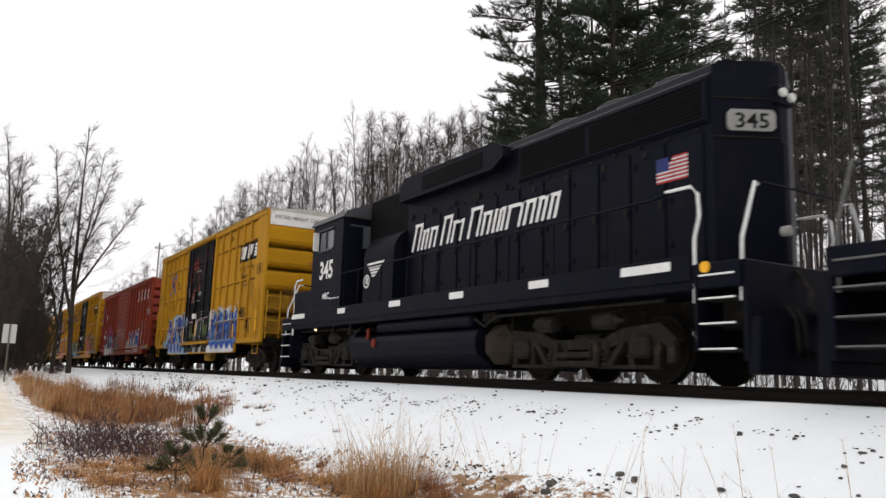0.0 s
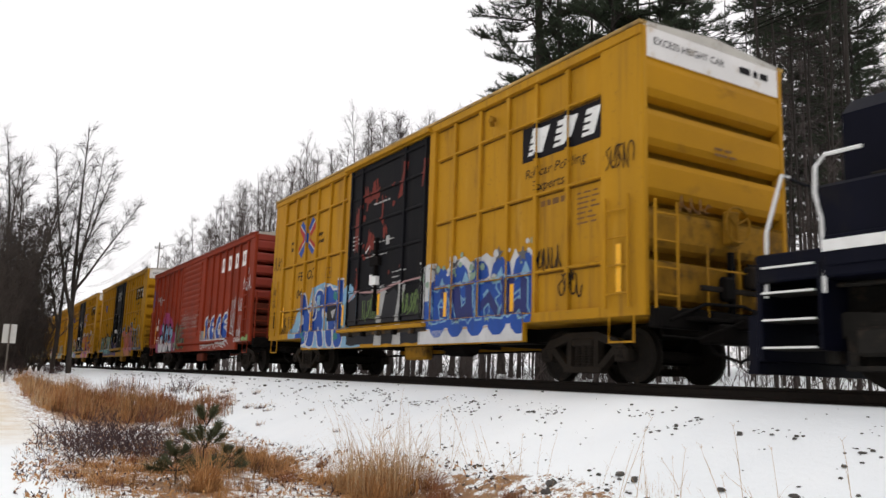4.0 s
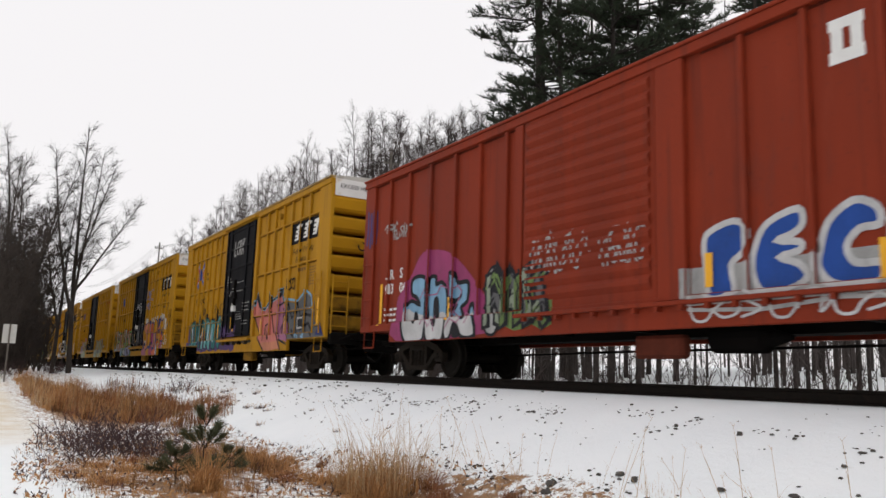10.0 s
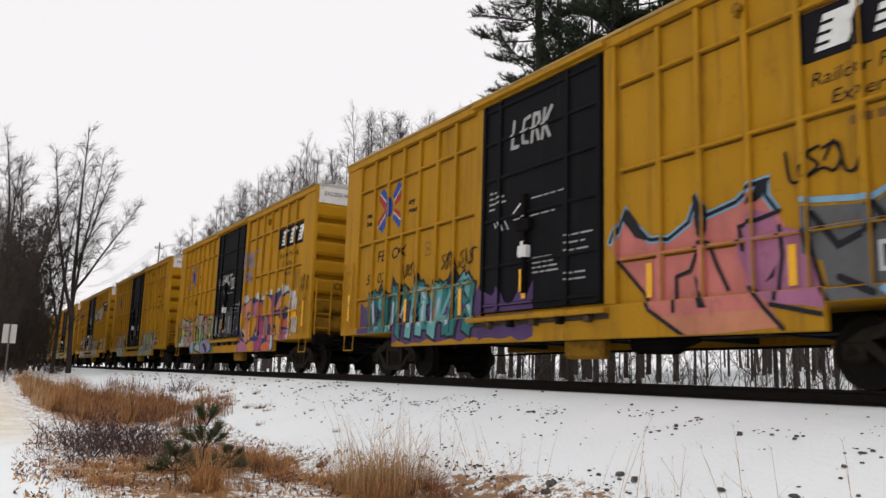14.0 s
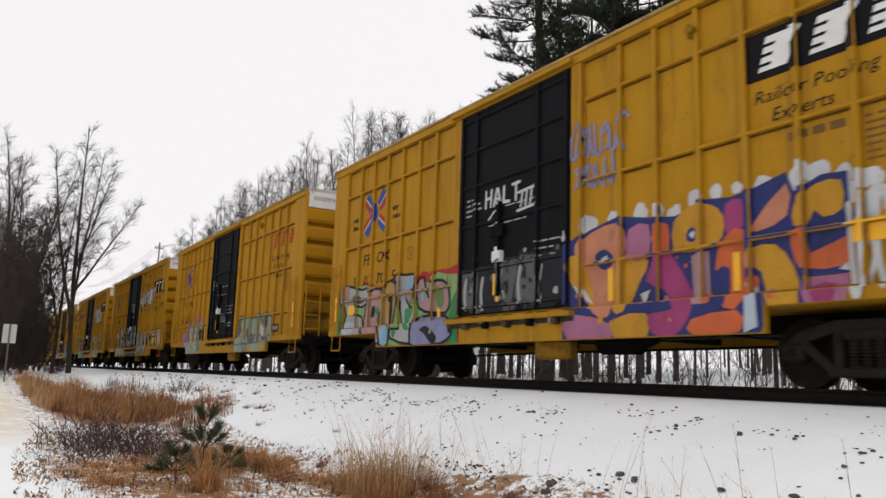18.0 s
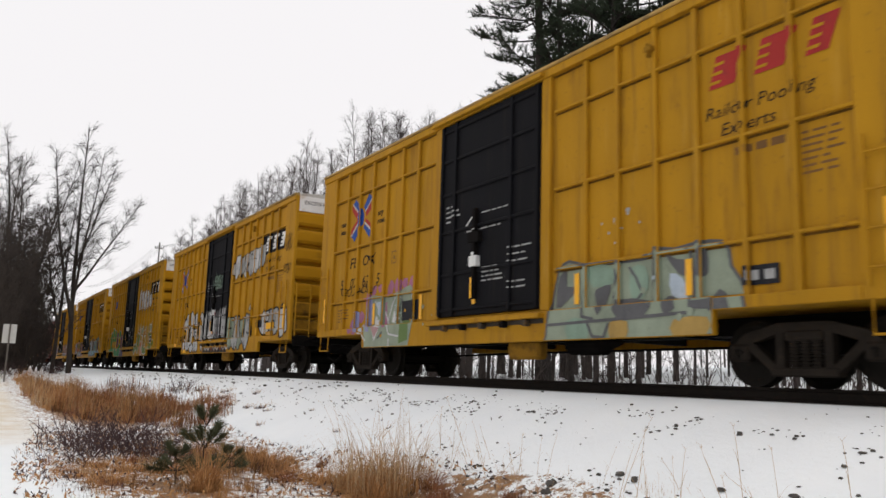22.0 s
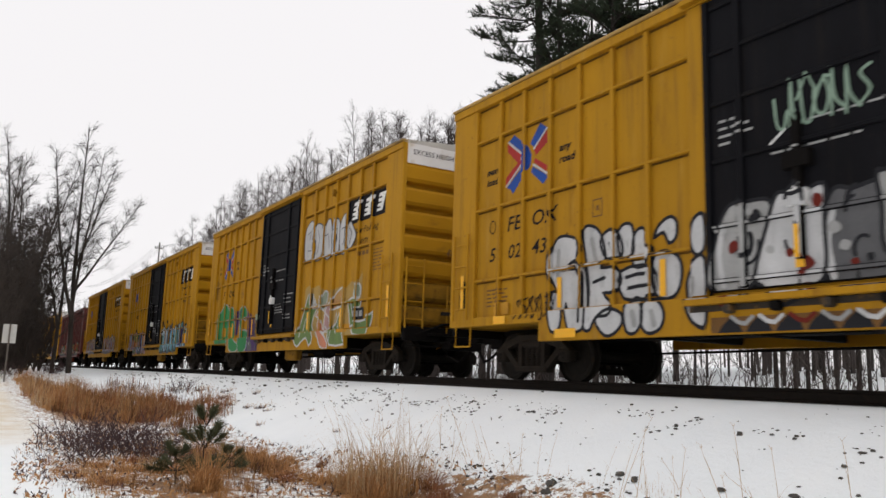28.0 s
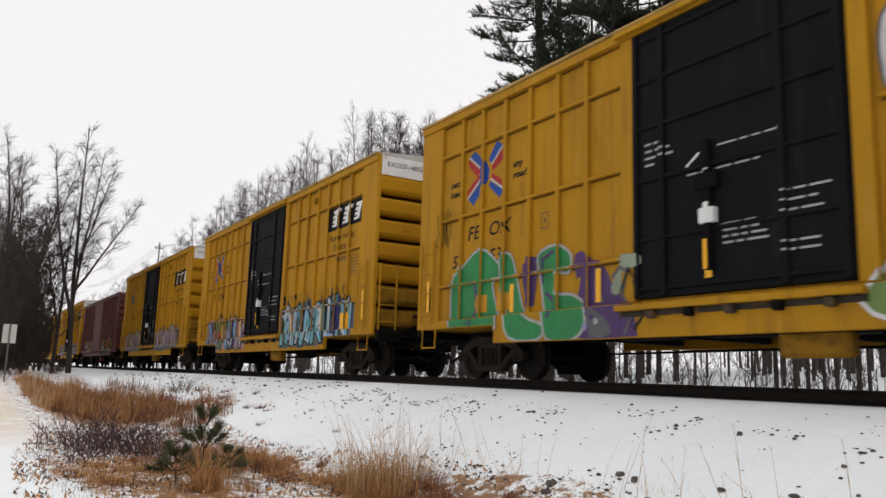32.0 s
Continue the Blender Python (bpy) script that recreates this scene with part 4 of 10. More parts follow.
            part("door_track", boxes([(d0 - 0.1, d1 + 3.2, lo, hi, zb + 0.05, zb + 0.11)], 0.01), body_m, car)
            for k in range(14):
                xx = d0 + 0.15 + k * 0.42
                part("track_bolt", boxes([(xx, xx + 0.06, lo, hi, zb - 0.02, zb + 0.05)]), body_m, car)
        # panels between the ribs, for paintwork
        if s < 0:
            surfaces.insert(0, (-L + cp, d0 - 0.25, zb + 0.18, H - 0.15, -yp))
            surfaces.insert(0, (d1 + (0.25 if spec["door_style"] == "plug" else 0.02), -cp, zb + 0.18, H - 0.15, -yp))
        # dark strips: painted shade and dirt below the rails and behind the ribs
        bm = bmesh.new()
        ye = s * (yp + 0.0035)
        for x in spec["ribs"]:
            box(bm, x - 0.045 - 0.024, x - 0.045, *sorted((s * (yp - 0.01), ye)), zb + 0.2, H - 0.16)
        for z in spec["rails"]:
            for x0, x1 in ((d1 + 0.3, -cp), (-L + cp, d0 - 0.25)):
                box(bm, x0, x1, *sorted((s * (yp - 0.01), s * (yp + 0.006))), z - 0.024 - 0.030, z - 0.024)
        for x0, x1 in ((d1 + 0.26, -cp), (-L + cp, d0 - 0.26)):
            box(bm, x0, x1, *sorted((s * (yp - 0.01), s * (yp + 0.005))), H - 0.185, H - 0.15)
        ob = part("seam_grime", bm, spec["seam"], car, "dark strips of painted shade and dirt along the seams")
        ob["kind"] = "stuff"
        if spec.get("stop"):
            lo, hi = sorted((s * (yp + deep - 0.01), s * (yp + deep + 0.09)))
            part("door_stop", boxes([(-3.80, -3.66, lo, hi, H - 0.52, H - 0.44), (-3.76, -3.72, lo, hi, H - 0.60, H - 0.40)], 0.01), spec["grimy"], car)
        # the corner slot is no hollow: a flat dark plate gives its shaded inside
        if spec.get("recess"):
            lo, hi = sorted((s * (yp + deep - 0.01), s * (yp + deep + 0.003)))
            part("ladder_recess", boxes([(-L + 0.33, -L + 0.56, lo, hi, 1.25, 1.78)]), UNDER, car)
        # steps and side ladders
        for xx in (-0.72, -L + 0.20):
            st = part("stirrup", bars([[(xx, s * 1.57, zb), (xx, s * 1.58, zb - 0.36), (xx + 0.5, s * 1.58, zb - 0.36), (xx + 0.5, s * 1.57, zb)]], 0.02, 5), spec["step_paint"], car)
        for xx in (-0.70, -L + 0.22):
            ladder("side_ladder", car, xx, xx + 0.46, s * 1.665, zb + 0.12, zb + 1.75, 4, body_m)
    # ends
    for x, way in ((0.0, 1), (-L, -1)):
        ridges = spec["end_ridges"]
        low = 2 if ridges[1] - ridges[0] > 0.5 else 3
        corrugated_end(car, x, way, ridges[:low + 1], zb, ridges[low], 1.56, spec["grimy"], name="lower_end_wall")
        corrugated_end(car, x, way, ridges[low:], ridges[low] + 0.003, ridges[-1], 1.56, end_m)
        end_rigging(car, x, way, zb)
        bm = boxes([(*sorted((x - way * 0.16, x)), -1.56, 1.56, spec["end_ridges"][-1], H - 0.005)], 0.008)
        part("end_band", bm, spec["band"], car)
        for s in (-1, 1):
            part("corner_post", boxes([(*sorted((x - way * 0.12, x + way * 0.012)), *sorted((s * 1.50, s * 1.59)), zb, H - 0.01)], 0.01), body_m, car)
        yl = -way * 1.0
        ladder("end_ladder", car, *sorted((-way * 1.46, -way * 1.02)), x + way * 0.09, zb + 0.1, zb + 1.65, 4, body_m, "y")
        part("end_platform", boxes([(*sorted((x, x + way * 0.30)), -0.9, 0.9, zb - 0.04, zb + 0.01)], 0.008), UNDER, car)
        part("grab_bar", bars([[(x + way * 0.09, -0.4, zb + 0.75), (x + way * 0.09, 0.9, zb + 0.75)], [(x + way * 0.09, -0.4, zb + 0.02), (x + way * 0.09, -0.4, zb + 1.1)], [(x + way * 0.09, 0.3, zb + 0.02), (x + way * 0.09, 0.3, zb + 1.1)]], 0.016, 5), body_m, car)
        if way < 0 or spec.get("brake_front"):
            bm = turned([(0.02, x + way * 0.16), (0.28, x + way * 0.17), (0.30, x + way * 0.19), (0.30, x + way * 0.21), (0.26, x + way * 0.22), (0.22, x + way * 0.18)], "x", 20)
            for v in bm.verts:
                v.co.y += 0.35
                v.co.z += zb + 1.4
            part("brake_wheel", bm, UNDER, car)
        part("uncoupling_lever", bars([[(x + way * 0.2, -1.5, zb - 0.05), (x + way * 0.22, -1.48, zb - 0.28), (x + way * 0.35, -0.9, zb - 0.30), (x + way * 0.5, -0.15, zb - 0.02)]], 0.016, 5), UNDER, car)
        coupler(car, x - way * 0.3, way)
        part("draft_box", boxes([(*sorted((x - way * 1.2, x + way * 0.12)), -0.35, 0.35, 0.72, 1.05)], 0.02), UNDER, car)
    # roof
    bm = bmesh.new()
    prism(bm, [(-1.58, H - 0.01), (1.58, H - 0.01), (1.50, H + 0.06), (0.0, H + 0.17), (-1.50, H + 0.06)], "x", -L + 0.0, 0.0)
    part("roof", bm, ROOF, car)
    for k in range(12):
        x = -L + (k + 0.5) * L / 12
        bm = bmesh.new()
        prism(bm, [(-1.56, H + 0.04), (1.56, H + 0.04), (1.5, H + 0.09), (0, H + 0.20), (-1.5, H + 0.09)], "x", x - 0.05, x + 0.05)
        part("roof_seam", bm, ROOF, car)
    # underframe
    part("centre_sill", boxes([(-L + 0.3, -0.3, -0.25, 0.25, 0.70, zb + 0.03)], 0.01), UNDER, car)
    for x in (-4.2, -6.0, -L / 2, -L + 6.0, -L + 4.2):
        part("cross_bearer", boxes([(x - 0.09, x + 0.09, -1.5, 1.5, max(0.66, spec["sill"] + 0.06), zb + 0.03)], 0.01), UNDER, car)
    cyl = part("brake_cylinder", turned([(0.02, -6.4), (0.19, -6.38), (0.20, -5.6), (0.12, -5.5), (0.03, -5.2)], "x", 14), UNDER, car)
    cyl.location = (0, -0.75, 0.62)
    part("brake_rod", bars([[(-3.4, -0.5, 0.52), (-9.6, -0.5, 0.48)], [(-8.5, 0.5, 0.55), (-L + 3.2, 0.5, 0.5)]], 0.02, 5), UNDER, car)
    part("jacking_pad", boxes([(d1 - 1.15, d1 - 0.25, -1.42, -1.2, 0.34, 0.66)], 0.05), spec["grimy"], car)
    freight_truck(car, -1.88)
    freight_truck(car, -L + 1.88)
    return car, surfaces


RIBS = [-1.55, -2.25, -2.97, -3.70, -4.45, -5.15]
REAR = [-10.50, -11.20, -11.95, -12.68, -13.40, -14.10]
YELLOW_SPEC = dict(grimy=GRIMY_YELLOW, seam=SEAM_SHADE, rim=ROOF_EDGE, stop=True, recess=True, length=15.65, eave=5.2, floor=0.93, sill=0.62, skirt=2.75, corner=0.81, ribs=RIBS + REAR, posts=[(-6.21, -5.98), (-9.72, -9.45)], rails=[4.40, 3.08, 1.76],
                   door=(-9.45, -6.21), door_style="plug", paint=YELLOW, end_paint=YELLOW_END, door_paint=DOOR_BLACK, rib_depth=0.075, band=WHITE_BAND, step_paint=YELLOW,
                   end_ridges=[1.0, 1.53, 2.06, 2.59, 3.12, 3.65, 4.18, 4.72])
FIRST_SPEC = dict(YELLOW_SPEC, end_ridges=[1.0, 1.74, 2.48, 3.22, 3.96, 4.72], corner=0.88, length=15.6, ribs=[-1.68, -2.5, -3.32, -4.21, -5.12, -10.5, -11.37, -12.24, -13.02, -13.87], posts=[(-6.07, -5.85), (-10.15, -9.93)], door=(-9.93, -6.07))
RED_SPEC = dict(grimy=GRIMY_RED, seam=SEAM_SHADE_RED, length=16.0, eave=4.56, floor=0.97, sill=0.72, skirt=1.5, corner=0.5, ribs=[-0.86, -1.76, -2.60, -3.46, -4.36, -5.24, -10.25, -11.1, -11.98, -12.95, -13.85, -14.75], posts=[(-9.95, -9.72)], rails=[],
                door=(-9.72, -6.15), door_style="slide", paint=RED, end_paint=RED_END, door_paint=RED, rib_depth=0.075, band=RED_END, step_paint=RED, rim=RED, brake_front=True,
                end_ridges=[1.0, 1.42, 1.84, 2.26, 2.68, 3.10, 3.52, 3.94, 4.36])
MAROON_SPEC = dict(RED_SPEC, paint=MAROON, end_paint=MAROON, door_paint=MAROON, band=MAROON, rim=MAROON, step_paint=MAROON)

# ---- locomotive ----
# Its own x = 0 is its middle; the long hood leads towards +x, the cab trails.


def blomberg_frame():
    """Pieces of one truck side: the cast frame, pedestals, journal boxes, hangers and springs."""
    y0, y1 = -0.08, 0.08

    def poly(pts, ya, yb):
        bm = bmesh.new()
        return prism(bm, pts, "y", ya, yb)

    out = [("sideframe", poly([(-2.05, 0.62), (-1.75, 0.86), (-0.95, 0.80), (-0.6, 0.66), (0.6, 0.66), (0.95, 0.80), (1.75, 0.86), (2.05, 0.62), (1.9, 0.50), (1.72, 0.60), (1.0, 0.60), (0.65, 0.50), (-0.65, 0.50), (-1.0, 0.60), (-1.72, 0.60), (-1.9, 0.50)], y0, y1))]
    for s in (-1, 1):
        for k in (1.12, 1.62):
            out.append(("pedestal", poly([(s * k, 0.62), (s * (k + 0.12), 0.62), (s * (k + 0.10), 0.24), (s * k, 0.24)][::s], y0, y1)))
        out.append(("journal_box", boxes([(*sorted((s * 1.22, s * 1.60)), y0 - 0.10, y1 - 0.01, 0.36, 0.68)], 0.04)))
        out.append(("swing_hanger", boxes([(*sorted((s * 0.42, s * 0.54)), y0 - 0.08, y1 - 0.01, 0.20, 0.62)], 0.02)))
        out.append(("hanger_link", poly([(s * 0.98, 0.62), (s * 1.08, 0.60), (s * 0.80, 0.24), (s * 0.68, 0.24)][::s], y0 - 0.04, y1 - 0.01)))
        out.append(("end_guard", boxes([(*sorted((s * 1.85, s * 2.0)), y0, y1, 0.28, 0.62)], 0.02)))
        out.append(("tie_bar", boxes([(*sorted((s * 0.55, s * 1.75)), y0 - 0.02, y1 - 0.05, 0.20, 0.26)], 0.01)))
        for k in (0.30, 0.66):
            out.append(("coil_spring", turned([(0.05, 0.24), (0.09, 0.26), (0.09, 0.29), (0.06, 0.30), (0.06, 0.32), (0.09, 0.33), (0.09, 0.36), (0.06, 0.37), (0.06, 0.39), (0.09, 0.40), (0.09, 0.43), (0.06, 0.44), (0.05, 0.60)], "z", 10)))
            for v in out[-1][1].verts:
                v.co.x += s * k
                v.co.y -= 0.06
    out.append(("spring_plank", boxes([(-0.52, 0.52, y0 - 0.12, y1, 0.22, 0.32)], 0.02)))
    out.append(("leaf_spring", boxes([(-0.42, 0.42, y0 - 0.12, y1 - 0.05, 0.36, 0.46)], 0.02)))
    return out


def loco_truck(loco, x):
    truck = part("truck", boxes([(-0.3, 0.3, -1.0, 1.0, 0.5, 0.75), (-0.8, 0.8, -0.3, 0.3, 0.45, 0.95)], 0.03), LOCO_BLACK, loco)
    truck.location = (x, 0, 0)
    for s in (-1, 1):
        for name, bm in blomberg_frame():
            f = part(name, bm, LOCO_BLACK, truck)
            f.location = (0, s * 1.08, 0)
            if s > 0:
                f.rotation_euler = (0, 0, math.pi)
        for k in (-1.0, 1.0):
            c = part("brake_cylinder", turned([(0.03, -0.26), (0.13, -0.25), (0.14, 0.16), (0.05, 0.2), (0.03, 0.35)], "x", 12), LOCO_BLACK, truck)
            c.location = (k * 0.75, s * 1.20, 0.92)
            if k < 0:
                c.rotation_euler = (0, 0, math.pi)
    for k in (-1.42, 1.42):
        w = part("wheelset", wheelset_mesh(0.508), WHEEL, truck)
        w.location = (k, 0, 0.508)
    return truck


def handrail(loco, pts, r=0.018, material=None, name="handrail", label=""):
    return part(name, bars([pts], r, 6), material or NAVY, loco, label)


def locomotive(lettered, label):
    edge_paint, rail_paint = (WHITE, WHITE) if lettered else (DULL, DULL)
    lo = thing("diesel_locomotive", label, "locomotive", "locomotives of the train")
    E0, E1 = -7.75, 8.50  # end plates: cab end, hood end
    part("frame", boxes([(E0, E1, -1.50, 1.50, 1.22, 1.56)], 0.02), NAVY, lo)
    part("centre_beam", boxes([(E0 + 0.2, E1 - 0.2, -0.5, 0.5, 0.85, 1.23)], 0.02), LOCO_BLACK, lo)
    # long hood: from behind the cab to the leading end
    hx0, hx1, hw = -1.24, 7.70, 0.90
    ht = 4.64
    prof = [(-hw, 1.56), (hw, 1.56), (hw, ht - 0.26), (hw - 0.10, ht - 0.09), (hw - 0.28, ht), (-hw + 0.28, ht), (-hw + 0.10, ht - 0.09), (-hw, ht - 0.26)]
    bm = bmesh.new()
    prism(bm, prof, "x", hx0, hx1 - 0.05)
    # the leading end is cut back at both corners
    prism(bm, [(hx1 - 0.05, -hw), (8.14, -0.08), (8.14, 0.08), (hx1 - 0.05, hw)], "z", 1.56, ht - 0.12)
    prism(bm, [(hx1 - 0.05, -hw + 0.12), (8.06, -0.07), (8.06, 0.07), (hx1 - 0.05, hw - 0.12)], "z", ht - 0.12, ht - 0.03)
    part("long_hood", bm, NAVY, lo)
    part("hood_roof", boxes([(hx0 + 0.05, hx1 - 0.1, -0.62, 0.62, 4.62, 4.665)], 0.01), NAVY_ROOF, lo)
    for s in (-1, 1):
        def face(name, x0, x1, z0, z1, depth, m, bevel=0.01, base=hw):
            a, b = sorted((s * (base - 0.02), s * (base + depth)))
            return part(name, boxes([(x0, x1, a, b, z0, z1)], bevel), m, lo)
        # radiator section with its screens
        rad = face("radiator_housing", 3.12, 7.60, 3.66, 4.36, 0.05, NAVY, 0.03)
        for x0, x1 in ((3.24, 5.02), (5.14, 7.50)):
            face("radiator_screen", x0, x1, 3.74, 4.28, 0.062, GRILLE)
            face("screen_frame", x0 - 0.04, x1 + 0.04, 4.28, 4.32, 0.075, NAVY, 0.006)
            face("screen_frame", x0 - 0.04, x1 + 0.04, 3.70, 3.74, 0.075, NAVY, 0.006)
            for k in range(9):
                z = 3.765 + k * 0.055
                face("shutter_slat", x0 + 0.02, x1 - 0.02, z, z + 0.02, 0.070, GRILLE, 0.003)
        # dynamic brake blister
        bm = bmesh.new()
        prism(bm, [(-1.25, 4.02), (2.55, 4.02), (2.90, 4.20), (2.90, 4.42), (2.55, 4.56), (-1.0, 4.56), (-1.25, 4.40)], "y", *sorted((s * (hw - 0.3), s * (hw + 0.24))))
        part("brake_blister", bm, NAVY, lo)
        face("blister_screen", -0.2, 2.2, 4.12, 4.46, 0.256, GRILLE)
        # engine room doors with hinges and latches
        for k in range(12):
            x = hx0 + 0.15 + k * 0.72
            if x + 0.66 < hx1 - 0.1:
                d = face("engine_door", x + 0.01, x + 0.66, 1.66, 3.56, 0.028, NAVY, 0.012)
                for z in (1.95, 2.6, 3.25):
                    face("hinge", x + 0.03, x + 0.09, z, z + 0.10, 0.05, NAVY, 0.006)
                face("latch", x + 0.56, x + 0.62, 2.55, 2.68, 0.06, LOCO_BLACK, 0.006)
        for k in range(9):
            x = -1.0 + k * 0.92
            face("lifting_lug", x, x + 0.07, 3.62 if x < 3 else 3.40, 3.72 if x < 3 else 3.50, 0.05, LOCO_BLACK, 0.005)
        # equipment cabinet behind the cab, rounded on top
        bm = bmesh.new()
        arc = [(s * (0.62 + 0.62 * math.sin(a)), 2.85 + 0.62 * math.cos(a)) for a in [i * math.pi / 12 for i in range(7)]]
        prism(bm, ([(s * 0.3, 1.56), (s * 0.3, 3.47)] + arc + [(s * 1.24, 1.56)])[::s], "x", -2.83, -1.25)
        part("blower_cabinet", bm, NAVY, lo)
        # walkway edge, sill stripes
        part("walkway_edge", boxes([(E0 + 0.9, E1 - 0.75, *sorted((s * 1.44, s * 1.535)), 1.34, 1.68)], 0.01), NAVY, lo)
        for x0, x1 in ((-6.87, -5.9), (-3.64, -3.18), (-0.80, -0.28), (1.76, 2.26), (4.30, 4.82), (6.48, 7.42)):
            part("sill_stripe", boxes([(x0, x1, *sorted((s * 1.52, s * 1.541)), 1.50, 1.63)], 0.004), edge_paint, lo, "white safety stripe on the walkway edge")
        # handrail with stanchions
        handrail(lo, [(-4.4, s * 1.46, 2.55), (-3.4, s * 1.46, 2.55), (7.0, s * 1.46, 2.55), (7.35, s * 1.46, 2.60)])
        for k in range(9):
            x = -3.9 + k * 1.25
            handrail(lo, [(x, s * 1.46, 1.56), (x, s * 1.46, 2.55)], 0.02, NAVY, "stanchion")
        # white grab rails at the steps
        for x, w in ((7.84, 1), (-6.95, -1)):
            handrail(lo, [(x - w * 0.55, s * 1.46, 2.62), (x - w * 0.12, s * 1.46, 2.62), (x, s * 1.46, 2.50), (x + w * 0.02, s * 1.46, 2.2), (x - w * 0.06, s * 1.47, 1.9), (x - w * 0.06, s * 1.48, 1.05)], 0.024, rail_paint, "grab_rail", "white-painted grab rail")
            xe = E1 - 0.06 if w > 0 else E0 + 0.06
            handrail(lo, [(xe - w * 0.05, s * 0.95, 2.6), (xe - w * 0.02, s * 1.05, 2.62), (xe, s * 1.36, 1.85), (xe, s * 1.40, 1.05)], 0.024, rail_paint, "grab_rail", "white-painted grab rail")
            # step well
            xs = sorted((x + w * 0.04, xe - w * 0.02))
            part("step_side", boxes([(x - w * 0.02 - 0.02, x - w * 0.02 + 0.02, *sorted((s * 1.0, s * 1.52)), 0.42, 1.4)], 0.008), NAVY, lo)
            for z in (0.46, 0.78, 1.10, 1.40):
                st = part("step", boxes([(*xs, *sorted((s * (1.02 + 0.1 * (z > 1)), s * 1.50)), z - 0.03, z)], 0.006), LOCO_BLACK, lo)
                part("step_edge", boxes([(*xs, *sorted((s * 1.495, s * 1.53)), z - 0.018, z + 0.006)], 0.003), edge_paint, st, "white step edge")
        # fuel tank skirt reservoirs
        tank = part("air_reservoir", turned([(0.05, -1.35), (0.13, -1.32), (0.14, -1.25), (0.14, 2.55), (0.13, 2.62), (0.05, 2.66)], "x", 16), NAVY, lo)
        tank.location = (-0.3, s * 1.28, 1.085)
        for x in (-4.35, -3.3):
            bell = part("pipe_bell", turned([(0.03, 1.24), (0.05, 1.10), (0.09, 0.98)], "z", 12), LOCO_BLACK, lo)
            bell.location = (x, s * 1.30, 0.0)
    part("air_intake", boxes([(-3.4, -1.2, -0.84, 0.84, 1.57, 4.46)], 0.05), GRILLE, lo, "black louvred air intake behind the cab")
    # fuel tank
    bm = bmesh.new()
    prism(bm, [(-1.02, 0.18), (1.02, 0.18), (1.42, 0.45), (1.47, 0.62), (1.46, 0.76), (1.40, 0.87), (1.28, 0.93), (-1.28, 0.93), (-1.40, 0.87), (-1.46, 0.76), (-1.47, 0.62), (-1.42, 0.45)], "x", -2.95, 2.6)
    prism(bm, [(-0.9, 0.40), (0.9, 0.40), (1.32, 0.62), (1.36, 0.78), (1.32, 0.96), (1.2, 1.06), (-1.2, 1.06), (-1.32, 0.96), (-1.36, 0.78), (-1.32, 0.62)], "x", -3.25, -2.95)
    part("fuel_tank", bm, NAVY, lo)
    part("tank_end", boxes([(2.6, 3.35, -1.38, 1.38, 0.26, 0.98)], 0.22), DUSTY, lo, "tank end caked in brown road dust")
    part("fuel_gauge", boxes([(-2.0, -1.90, -1.49, -1.42, 0.82, 1.06)], 0.02), SPRAY["rust"], lo, "dull red emergency fuel cutoff")
    cap = part("fuel_filler", turned([(0.10, -1.50), (0.10, -1.42)], "y", 12), SPRAY["rust"], lo, "dull red fuel filler cap")
    cap.location = (-1.6, 0, 0.72)
    for s in (-1, 1):
        # drip rail below the roof, kick plates on the walkway, pipes under the frame
        part("drip_rail", boxes([(hx0 + 0.1, hx1 - 0.1, *sorted((s * (hw - 0.02), s * (hw + 0.03))), 4.36, 4.395)], 0.006), NAVY_ROOF, lo)
        part("train_pipe", bars([[(-7.0, s * 1.2, 1.16), (-3.4, s * 1.22, 1.14), (-2.9, s * 1.34, 1.02), (-2.6, s * 1.36, 1.10)]], 0.03, 6), LOCO_BLACK, lo)
        part("train_pipe", bars([[(2.4, s * 1.34, 1.10), (2.75, s * 1.36, 0.95), (3.1, s * 1.33, 1.12), (7.0, s * 1.2, 1.16)]], 0.03, 6), LOCO_BLACK, lo)
        part("sand_pipe", bars([[(3.2, s * 1.05, 1.2), (3.25, s * 1.08, 0.7), (3.42, s * 0.95, 0.2)]], 0.022, 6), LOCO_BLACK, lo)
        part("sand_pipe", bars([[(-3.2, s * 1.05, 1.2), (-3.25, s * 1.08, 0.7), (-3.42, s * 0.95, 0.2)]], 0.022, 6), LOCO_BLACK, lo)
        for x in (2.62, 2.78, 2.94):
            part("air_filter", turned([(0.03, 1.02), (0.075, 1.03), (0.08, 1.10), (0.08, 1.20), (0.03, 1.22)], "z", 12), LOCO_BLACK, lo).location = (x, s * 1.22, 0)
        for k in range(16):
            x = hx0 + 0.2 + k * 0.56
            part("bolt_head", boxes([(x, x + 0.05, *sorted((s * (hw - 0.01), s * (hw + 0.035))), 3.585, 3.63)], 0.008), LOCO_BLACK, lo)
    # fans on the hood
    for x in (3.9, 5.2, 6.5, 0.2, 1.7):
        f = part("roof_fan", turned([(0.6, 0.0), (0.62, 0.12), (0.55, 0.16), (0.1, 0.17)], "z", 20), NAVY_ROOF, lo)
        f.location = (x, 0, 4.60)
    # leading hood end: a number board on the cut corner, twin headlights, lower lights
    edge = Vector((8.14 - (hx1 - 0.05), 0.82, 0)).normalized()
    out = Vector((edge.y, -edge.x, 0))
    bm = bmesh.new()
